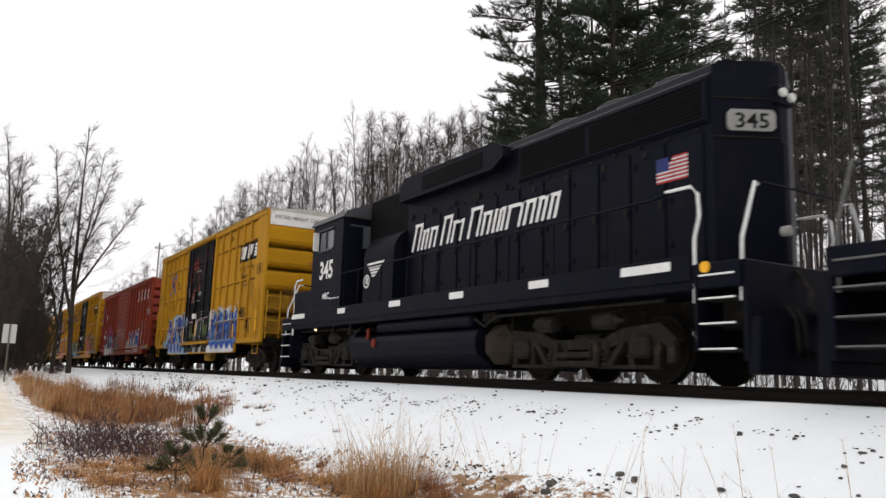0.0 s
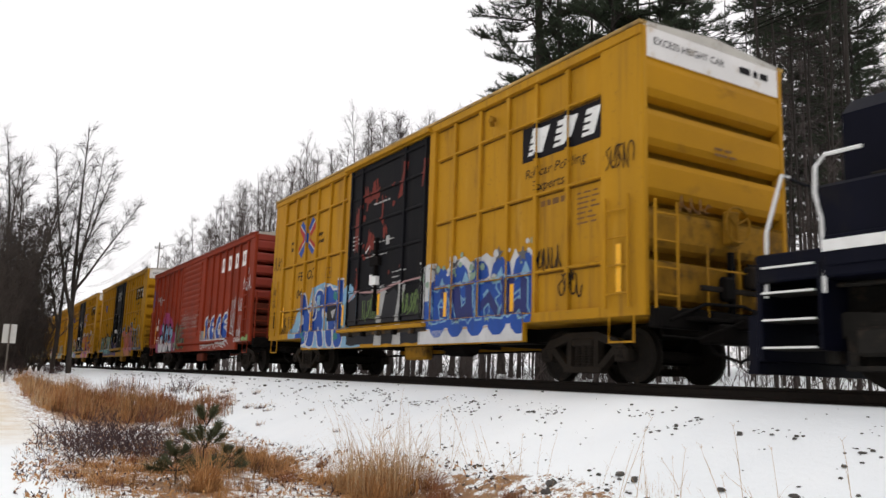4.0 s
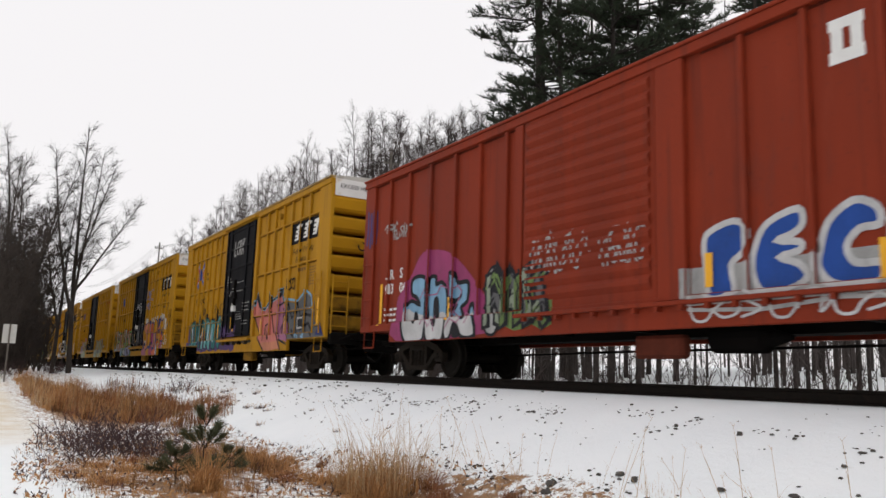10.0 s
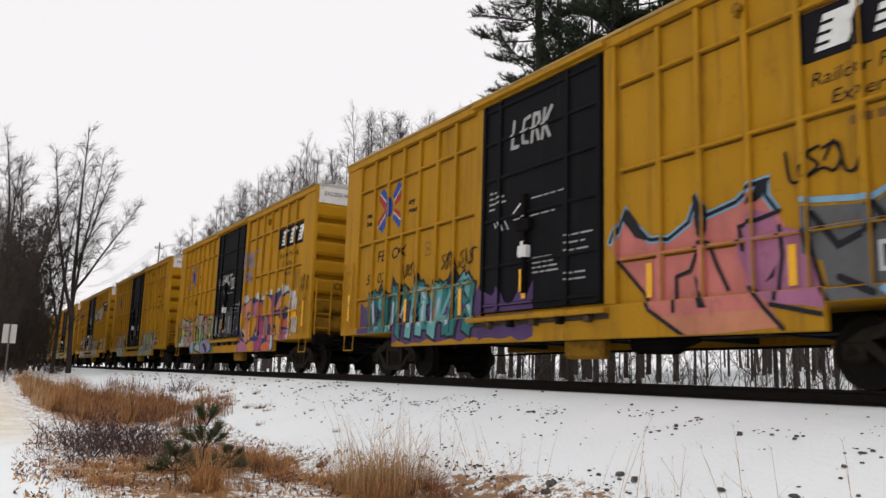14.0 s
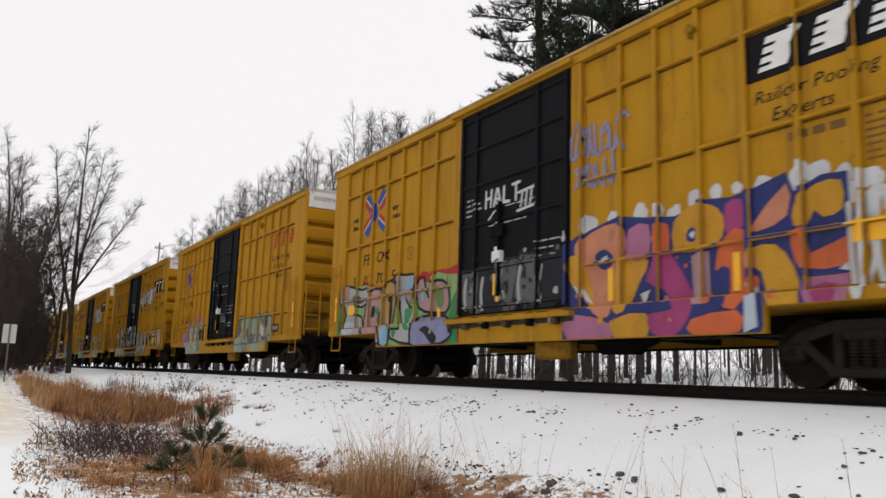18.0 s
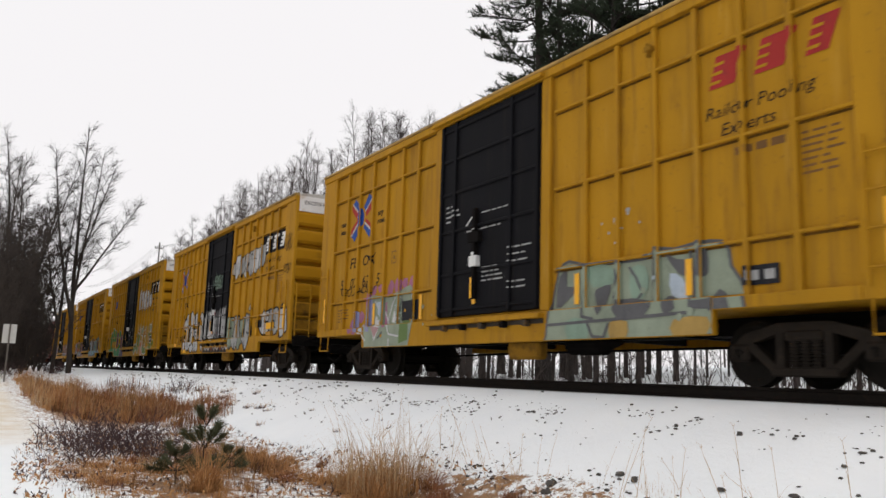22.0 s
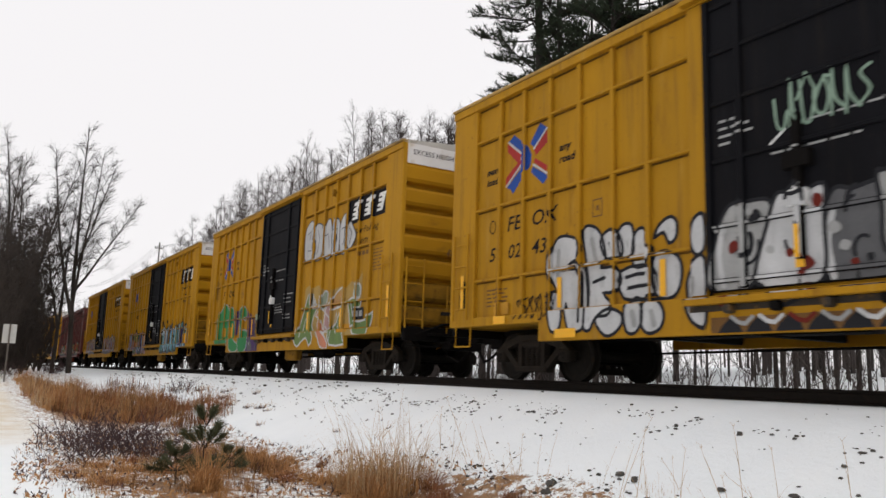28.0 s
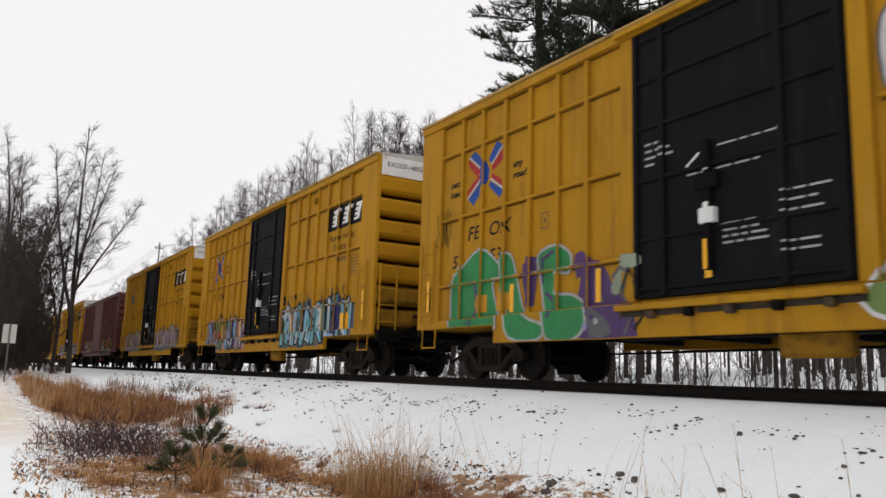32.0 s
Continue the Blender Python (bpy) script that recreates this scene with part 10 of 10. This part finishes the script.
def tussocks(seed, poly, n, blades, r, h0, h1, width, materials, label, gap=-1.0):
    """Many tufts of dead grass, each of one tone, leaning one way and ragged on top."""
    rnd = random.Random(seed)
    xs, ys = [p[0] for p in poly], [p[1] for p in poly]
    made = [([], []) for _ in materials]
    while n > 0:
        x, y = rnd.uniform(min(xs), max(xs)), rnd.uniform(min(ys), max(ys))
        if not inside(poly, x, y):
            continue
        n -= 1
        g = noise.noise((x * 0.8, y * 1.5, seed))
        if g < gap + rnd.uniform(-0.2, 0.2):
            continue
        V, F = made[rnd.randrange(len(materials))]
        tall, lean_to = rnd.uniform(h0, h1) * (0.85 + 0.7 * g), rnd.uniform(0, 6.283)
        for _ in range(blades):
            a, d = rnd.uniform(0, 6.283), r * rnd.random() ** 0.7
            bx, by = x + d * math.cos(a), y + d * math.sin(a)
            blade(V, F, Vector((bx, by, ground_z(bx, by) - 0.04)), lean_to + rnd.gauss(0, 1.1), tall * rnd.uniform(0.35, 1.1), rnd.uniform(0.0, 0.42), rnd.uniform(0.05, 0.5), width * rnd.uniform(0.7, 1.3))
    for (V, F), m in zip(made, materials):
        if F:
            tagged(new("dead_grass", mesh_of("dead_grass", V, F, m)), label, "dead grass", kind="stuff")


STRIP = [(-37, -7.6), (-33, -7.5), (-29, -7.75), (-24, -7.6), (-21.5, -7.0), (-19.8, -6.1), (-20.2, -5.2), (-23.5, -4.6), (-27, -4.8), (-29, -5.5), (-32.5, -6.7), (-36, -7.3)]
tussocks(1, STRIP, 520, 26, 0.22, 0.30, 0.80, 0.016, (GRASS, GRASS, STALK, RED_GRASS, DARK_GRASS), "thick band of orange-brown dead grass along the lane", -0.45)
tussocks(2, [(-24, -5.4), (-20.4, -6.1), (-17.8, -5.2), (-17.4, -4.5), (-19.2, -3.7), (-24, -4.2)], 210, 20, 0.16, 0.22, 0.62, 0.013, (RED_GRASS, RED_GRASS, GRASS, DARK_GRASS), "rusty weeds poking through snow on the bank", -0.22)
tussocks(3, [(-30, -5.2), (-24, -4.7), (-22, -3.8), (-26, -3.3), (-33, -4.4)], 60, 14, 0.18, 0.25, 0.6, 0.015, (RED_GRASS, DARK_GRASS, BRAMBLE), "rusty weeds poking through snow on the bank", -0.05)
tussocks(4, [(-12.8, -8.4), (-8.0, -8.5), (-8.0, -6.5), (-12.0, -6.3)], 190, 30, 0.10, 0.07, 0.26, 0.007, (GRASS, GRASS, RED_GRASS, STALK, DARK_GRASS), "flattened orange grass poking through the snow", -0.12)
tussocks(5, [(-13.4, -6.3), (-9.0, -6.5), (-6.0, -5.0), (-6.5, -4.45), (-10, -4.9), (-13.4, -5.3)], 190, 26, 0.09, 0.06, 0.22, 0.007, (GRASS, GRASS, STALK, DARK_GRASS), "flattened orange grass poking through the snow", -0.05)
tussocks(6, [(-14.0, -6.9), (-10.6, -6.8), (-10.4, -5.7), (-13.8, -5.6)], 120, 22, 0.10, 0.15, 0.42, 0.007, (RED_GRASS, BRAMBLE, DARK_GRASS, GRASS), "rusty weeds among the brambles", 0.0)
grass_field(9, [(-16, -8.6), (-8.5, -8.9), (-8.5, -8.2), (-16, -8.0)], 500, 0.04, 0.16, 0.006, BRAMBLE, "sparse weed stems along the lane", 0.0)
grass_field(6, [(-19.5, -8.0), (-12.2, -7.9), (-12.2, -6.0), (-19.0, -5.0)], 1500, 0.10, 0.36, 0.008, BRAMBLE, "fine dark weed stems in the snow", 0.05)
grass_field(7, [(-8.6, -4.7), (-3.4, -4.5), (-3.4, -4.0), (-8.6, -4.2)], 700, 0.04, 0.16, 0.005, STALK, "short dry stubble at the foot of the bank", 0.1)


def leaf_litter(seed, poly, n, material, label):
    """Flat scraps of leaf and straw lying on the snow."""
    rnd = random.Random(seed)
    xs, ys = [p[0] for p in poly], [p[1] for p in poly]
    V, F = [], []
    while n > 0:
        x, y = rnd.uniform(min(xs), max(xs)), rnd.uniform(min(ys), max(ys))
        if not inside(poly, x, y) or noise.noise((x * 1.3, y * 1.3, seed)) < rnd.uniform(-0.5, 0.2):
            continue
        n -= 1
        a, ln, w, z = rnd.uniform(0, 6.28), rnd.uniform(0.008, 0.035), rnd.uniform(0.003, 0.008), ground_z(x, y)
        c, s = math.cos(a), math.sin(a)
        b = len(V)
        V.extend(((x - c * ln - s * w, y - s * ln + c * w, z + 0.004), (x - c * ln + s * w, y - s * ln - c * w, z + 0.006), (x + c * ln + s * w, y + s * ln - c * w, z + rnd.uniform(0.01, 0.06)), (x + c * ln - s * w, y + s * ln + c * w, z + rnd.uniform(0.01, 0.06))))
        F.append((b, b + 1, b + 2, b + 3))
    tagged(new("leaf_litter", mesh_of("leaf_litter", V, F, material)), label, "leaf litter", kind="stuff")


MESSY = [(-17.5, -8.2), (-13.5, -8.75), (-9.5, -8.95), (-7.6, -8.7), (-7.6, -6.5), (-5.5, -4.6), (-8.0, -4.35), (-13, -4.9), (-19, -4.6)]
leaf_litter(81, MESSY, 2600, GRASS, "orange scraps of dead grass on the snow")
leaf_litter(82, MESSY, 2400, BRAMBLE, "dark scraps of leaf on the snow")
leaf_litter(83, [(-24, -3.8), (-8, -4.4), (-8, -3.2), (-24, -2.6)], 70, BRAMBLE, "dark scraps of leaf on the snow")


def stand(ob, x, y, turn=0, size=1.0):
    ob.matrix_basis = pose(x, y, ground_z(x, y), 0, 0, turn)
    ob.scale = (size, size, size)
    return ob


stand(grass_clump(11, 0.52, 1.12, 1300, 380, "large tussock of tan dead grass with arching blades"), -8.45, -5.2)
LOW = grass_clump(12, 0.24, 0.40, 700, 90, "low orange tussock of dead grass in snow", GRASS, GRASS)
stand(LOW, -11.75, -5.45, 0, 1.35)
for x, y, size in ((-12.35, -5.6, 1.25), (-11.4, -5.85, 1.2), (-11.1, -5.5, 1.1), (-12.0, -6.0, 1.1), (-10.6, -5.7, 0.9), (-9.8, -5.5, 0.9), (-9.35, -5.35, 1.1), (-10.2, -5.9, 0.6), (-8.0, -5.6, 1.0), (-11.2, -7.5, 0.8), (-9.9, -8.0, 0.8), (-12.0, -7.8, 0.7), (-10.6, -7.1, 0.9)):
    stand(copy_thing(LOW, pose(0, 0, 0)), x, y, x * 57, size)
stand(grass_clump(13, 0.15, 0.72, 320, 240, "tall upright tuft of yellow dead grass", GRASS, GRASS), -9.15, -7.05)
RUSTY = grass_clump(14, 0.16, 0.40, 300, 90, "rusty brown weed tuft in snow", RED_GRASS, RED_GRASS)
stand(RUSTY, -7.45, -4.98)
for x, y, size in ((-7.9, -4.85, 0.9), (-8.9, -5.0, 0.8), (-9.7, -5.9, 0.9), (-11.9, -6.3, 1.0), (-12.3, -7.2, 1.0), (-11.3, -6.9, 0.9), (-10.55, -5.05, 0.6), (-13.0, -6.6, 1.0), (-12.5, -6.4, 0.8), (-6.6, -4.7, 0.6), (-10.9, -6.6, 0.9)):
    stand(copy_thing(RUSTY, pose(0, 0, 0)), x, y, x * 91, size)
DARK_TUFT = grass_clump(15, 0.22, 0.24, 260, 40, "small dark weed tuft on the snowy bank", BRAMBLE, STALK)
stand(DARK_TUFT, -18.95, -3.85)
for x, y, size in ((-17.0, -3.75, 1.0), (-17.7, -3.85, 0.8), (-19.5, -3.05, 0.8), (-16.3, -3.9, 0.5), (-20.4, -3.6, 1.1), (-21.6, -3.2, 1.0), (-15.2, -4.4, 0.6), (-23.6, -3.3, 1.3), (-25.6, -3.6, 1.4), (-14.6, -3.6, 0.35), (-12.0, -4.2, 0.4)):
    stand(copy_thing(DARK_TUFT, pose(0, 0, 0)), x, y, x * 73, size)


def bramble_bush(seed, r, h, n, label="tangle of bare dark bramble canes in snow"):
    rnd = random.Random(seed)
    V, F = [], []
    for _ in range(n):
        a, d = rnd.uniform(0, 6.283), r * rnd.random() ** 0.5
        p = Vector((d * math.cos(a), d * math.sin(a), -0.05))
        pts, _ = wander(rnd, p, Vector((rnd.uniform(-1.0, 1.0), rnd.uniform(-1.0, 1.0), 1)), h * rnd.uniform(0.35, 1.25), 5, 0.22, -0.04)
        limb(V, F, pts, [0.0080, 0.0072, 0.0064, 0.0055, 0.0045, 0.0025], 4)
        for _ in range(4):
            k = rnd.randint(1, 4)
            tp, _ = wander(rnd, pts[k], Vector((rnd.uniform(-1, 1), rnd.uniform(-1, 1), rnd.uniform(0, 1))), rnd.uniform(0.1, 0.35), 2, 0.2, 0.0)
            limb(V, F, tp, [0.0052, 0.0042, 0.0025], 3)
    bush = new("bramble_bush", mesh_of("bramble_bush", V, F, BRAMBLE))
    return tagged(bush, label, "bush", "brambles beside the lane")


BUSH = bramble_bush(21, 0.5, 0.74, 22)
stand(BUSH, -13.6, -7.55)
for x, y, size in ((-14.4, -7.9, 1.0), (-13.0, -7.2, 1.0), (-12.5, -6.9, 0.85), (-14.2, -7.1, 1.05), (-13.2, -6.75, 0.8), (-15.2, -7.4, 1.0), (-12.9, -7.8, 0.7), (-15.6, -6.6, 0.9), (-24.5, -3.75, 0.9), (-44.0, -5.6, 0.9), (-46.5, -5.4, 1.0), (-39.5, -7.8, 1.2), (-48.5, -4.8, 1.2), (-37.0, -8.4, 1.1), (-51.0, -5.2, 1.6)) + tuple((-22 + 2.1 * i, 4.8 + 1.6 * ((i * 37) % 11) / 11, 1.2) for i in range(9)):
    stand(copy_thing(BUSH, pose(0, 0, 0)), x, y, x * 61, size)


def undergrowth(seed, n, x0, x1, y0, y1):
    """Thin sticks and whips of brush along the edge of the wood."""
    rnd = random.Random(seed)
    V, F = [], []
    for _ in range(n):
        x, y = rnd.uniform(x0, x1), rnd.uniform(y0, y1)
        h = rnd.uniform(0.5, 2.2)
        pts, _ = wander(rnd, Vector((x, y, ground_z(x, y) - 0.05)), Vector((rnd.uniform(-0.6, 0.6), rnd.uniform(-0.6, 0.6), 1)), h, 3, 0.16, 0.02)
        limb(V, F, pts, [0.012, 0.009, 0.007, 0.004], 3)
        for k in (1, 2, 2):
            tp, _ = wander(rnd, pts[k], Vector((rnd.uniform(-1, 1), rnd.uniform(-1, 1), 1)), h * 0.35, 1, 0.1, 0)
            limb(V, F, tp, [0.007, 0.004], 3)
    tagged(new("undergrowth", mesh_of("undergrowth", V, F, TWIG)), "thin leafless brush standing in the snowy wood", "brush", kind="stuff")


undergrowth(71, 700, -34, 2, 4.4, 12)
undergrowth(72, 400, -110, -34, 4.6, 9)
CANE = bramble_bush(22, 0.03, 1.0, 1, "single bare cane leaning over the snowy lane")
stand(CANE, -13.8, -8.25)
for x, y, size in ((-12.6, -8.62, 0.5), (-13.0, -8.3, 0.8), (-12.2, -7.9, 0.7), (-10.75, -5.05, 0.62), (-12.0, -7.0, 0.9), (-11.6, -6.7, 0.8)):
    stand(copy_thing(CANE, pose(0, 0, 0)), x, y, x * 47, size)


def pine_sapling(seed, h, whorls, reach):
    """whorls: (height, lowest rise, highest rise, reach, branches)."""
    rnd = random.Random(seed)
    TV, TF, NV, NF = [], [], [], []
    pts, _ = wander(rnd, Vector((0, 0, -0.05)), Vector((0.02, 0, 1)), h, 4, 0.03, 0.05)
    limb(TV, TF, pts, [0.012, 0.010, 0.008, 0.006, 0.004], 5)
    for z, lo, hi, far, count in whorls:
        for i in range(count):
            a = 6.283 * i / count + rnd.uniform(-0.3, 0.3) + z * 9
            bp, d = wander(rnd, Vector((0, 0, z * h)), Vector((math.cos(a), math.sin(a), rnd.uniform(lo, hi))), reach * far * rnd.uniform(0.75, 1.1), 4, 0.06, 0.03)
            limb(TV, TF, bp, [0.007, 0.006, 0.005, 0.004, 0.003], 4)
            for _ in range(170):
                s = rnd.uniform(0.42, 1)
                m = min(int(s * 4), 3)
                q = bp[m].lerp(bp[m + 1], s * 4 - m)
                fw = (bp[m + 1] - bp[m]).normalized()
                nd = (fw * rnd.uniform(0.6, 1.4) + Vector((rnd.uniform(-1, 1), rnd.uniform(-1, 1), rnd.uniform(-0.7, 0.8))) * 0.9).normalized() * rnd.uniform(0.09, 0.16)
                wd = nd.orthogonal().normalized() * 0.004
                b = len(NV)
                NV.extend((tuple(q - wd), tuple(q + wd), tuple(q + nd)))
                NF.append((b, b + 1, b + 2))
    tree = thing("pine_sapling", "knee-high green pine sapling in the snow", "sapling", "pine saplings")
    for name, V, F, m in (("stem", TV, TF, PINE_BARK), ("needles", NV, NF, SAPLING)):
        ob = new(name, mesh_of(name, V, F, m))
        ob.parent = tree
    return tree


stand(pine_sapling(31, 0.66, ((0.50, 0.25, 1.3, 1.0, 8), (0.92, 0.8, 2.2, 0.62, 4), (0.16, -0.15, 0.25, 1.05, 6)), 0.36), -10.45, -6.75)
SMALL = pine_sapling(32, 0.30, ((0.5, 0.0, 0.5, 1.0, 6), (0.9, 0.6, 1.6, 0.7, 3)), 0.30)
stand(SMALL, -9.75, -7.25)
stand(copy_thing(SMALL, pose(0, 0, 0)), -10.0, -6.55, 70, 0.9)


def dry_stalk(seed, h, bend):
    rnd = random.Random(seed)
    V, F = [], []
    pts, d = wander(rnd, Vector((0, 0, -0.04)), Vector((bend * 0.3, rnd.uniform(-0.15, 0.15), 1)), h, 6, 0.05, -0.05 * abs(bend))
    limb(V, F, pts, [0.0032 - 0.0003 * i for i in range(7)], 3)
    for k in (2, 3):
        blade(V, F, pts[k], rnd.uniform(0, 6.28), 0.22, 0.6, 0.4, 0.005)
    for _ in range(4):
        blade(V, F, pts[6], rnd.uniform(0, 6.28), rnd.uniform(0.04, 0.1), 0.8, 0.3, 0.004)
    st = new("dry_stalk", mesh_of("dry_stalk", V, F, STALK))
    return tagged(st, "thin dry grass stalk bent over the snow", "stalk", "dry stalks at the foot of the bank")


STALKS = [dry_stalk(41 + i, (0.62, 0.5, 0.75, 0.42)[i], (0.4, 1.2, 0.8, 2.0)[i]) for i in range(4)]
rnd = random.Random(77)
for i in range(64):
    x = -11.0 + 7.8 * rnd.random() ** 0.9
    y = -4.75 + 0.6 * rnd.random() + 0.10 * max(x + 6, 0) * 0.5
    st = STALKS[i] if i < 4 else copy_thing(STALKS[i % 4], pose(0, 0, 0))
    stand(st, x, y, rnd.uniform(0, 360), rnd.uniform(0.45, 1.05))


def stone_shape(V, F, rnd, p, r):
    base = len(V)
    sx, sy, sz, a = rnd.uniform(0.8, 1.5), rnd.uniform(0.7, 1.1), rnd.uniform(0.45, 0.8), rnd.uniform(0, 3.14)
    rows = ((0.0, -0.6), (0.85, -0.35), (1.0, 0.1), (0.6, 0.75))
    for rr, zz in rows[1:]:
        for k in range(6):
            t = 1.047 * k + rnd.uniform(-0.25, 0.25)
            q = rr * rnd.uniform(0.8, 1.1)
            u, v = sx * q * math.cos(t), sy * q * math.sin(t)
            V.append((p.x + r * (u * math.cos(a) - v * math.sin(a)), p.y + r * (u * math.sin(a) + v * math.cos(a)), p.z + r * sz * (zz + rnd.uniform(-0.1, 0.1))))
    for i in range(2):
        for k in range(6):
            F.append((base + 6 * i + k, base + 6 * i + (k + 1) % 6, base + 6 * i + 6 + (k + 1) % 6, base + 6 * i + 6 + k))
    F.append(tuple(base + 12 + k for k in range(6)))
    F.append(tuple(base + k for k in range(5, -1, -1)))


def scatter(seed, n, x0, x1, y0, y1, r0, r1, label, cluster=0.0):
    rnd = random.Random(seed)
    V, F = [], []
    while n > 0:
        x, y = rnd.uniform(x0, x1), min(max(rnd.gauss((y0 + y1) / 2, (y1 - y0) / 3), y0 - 0.3), y1 + 0.3)
        if noise.noise((x * 1.7, y * 2.2, seed)) < cluster:
            continue
        n -= 1
        r = r0 + (r1 - r0) * rnd.random() ** 2.5
        stone_shape(V, F, rnd, Vector((x, y, ground_z(x, y) + 0.15 * r)), r)
    tagged(new("ballast", mesh_of("ballast", V, F, STONE)), label, "stones", kind="stuff")


scatter(51, 420, -15, -2.2, -3.15, -2.45, 0.008, 0.030, "scattered dark ballast stones on snow", 0.02)
scatter(52, 170, -9, -2.8, -4.6, -4.0, 0.008, 0.032, "small stones at the foot of the bank", 0.0)
scatter(53, 160, -26, -2.5, -3.9, -1.9, 0.006, 0.032, "sparse dark stones on the snowy bank", -0.3)
scatter(54, 140, -40, -14, -3.4, -1.8, 0.02, 0.06, "sparse dark stones on the snowy bank", 0.0)
for i, (x, y, r) in enumerate(((-5.77, -4.02, 0.085), (-6.4, -4.35, 0.10), (-5.53, -4.07, 0.07), (-6.3, -4.5, 0.08), (-4.6, -4.0, 0.06), (-5.1, -4.35, 0.06), (-3.95, -3.95, 0.07))):
    V, F = [], []
    stone_shape(V, F, random.Random(60 + i), Vector((0, 0, 0)), r * 0.72)
    rock = tagged(new("rock", mesh_of("rock", V, F, STONE)), "brown-grey rock half buried in snow", "rock", "rocks at the foot of the bank")
    stand(rock, x, y, 40 * i)
    rock.location.z += 0.01

# ---- line-side furniture ----


def utility_pole(x, y, top):
    z = ground_z(x, y)
    pole = thing("utility_pole", "weathered wooden utility pole with crossarm and wires", "utility pole", "utility poles", pose(x, y, z))
    part("shaft", bars([[(0, 0, -0.3), (0, 0, top - z)]], [0.10, 0.075], 8), POLE, pole)
    part("crossarm", boxes([(-0.04, 0.04, -0.45, 0.45, top - z - 0.71, top - z - 0.62)], 0.01), POLE, pole)
    for k in (-0.42, -0.18, 0.18, 0.42):
        part("insulator", turned([(0.02, top - z - 0.62), (0.05, top - z - 0.58), (0.05, top - z - 0.50), (0.02, top - z - 0.46)], "z", 8), STONE, pole).location.y = k
    return pole


POLES = [(-90.8, 8.0, 13.9), (-36.6, 9.0, 11.9), (14.0, 8.6, 11.6)]
for x, y, top in POLES:
    utility_pole(x, y, top)
for (ax, ay, az), (bx, by, bz) in zip([(-150, 8.0, 14.2)] + POLES, POLES):
    for k in (-0.42, -0.18, 0.18, 0.42):
        pts = []
        for i in range(13):
            t = i / 12
            pts.append((ax + (bx - ax) * t, ay + (by - ay) * t + k, az + (bz - az) * t - 0.46 - 1.0 * 4 * t * (1 - t)))
        tagged(part("overhead_wire", bars([pts], 0.011, 4), UNDER, None), "thin dark overhead wire between utility poles", "wire", "overhead wires")


def twin_sign(x, y, z, turn):
    sign = thing("track_sign", "pair of blank white boards on a dark post", "sign", m=pose(x, y, ground_z(x, y), 0, 0, turn))
    h = z - ground_z(x, y)
    part("post", boxes([(0.02, 0.07, -0.03, 0.03, -0.3, h + 0.4)], 0.006), POLE, sign)
    for k in (-0.13, 0.13):
        part("board", boxes([(-0.008, 0.018, k - 0.11, k + 0.11, h - 0.37, h + 0.37)], 0.004), SIGN, sign)
    return sign


twin_sign(-35.5, -8.04, 1.16, 0)

motions()
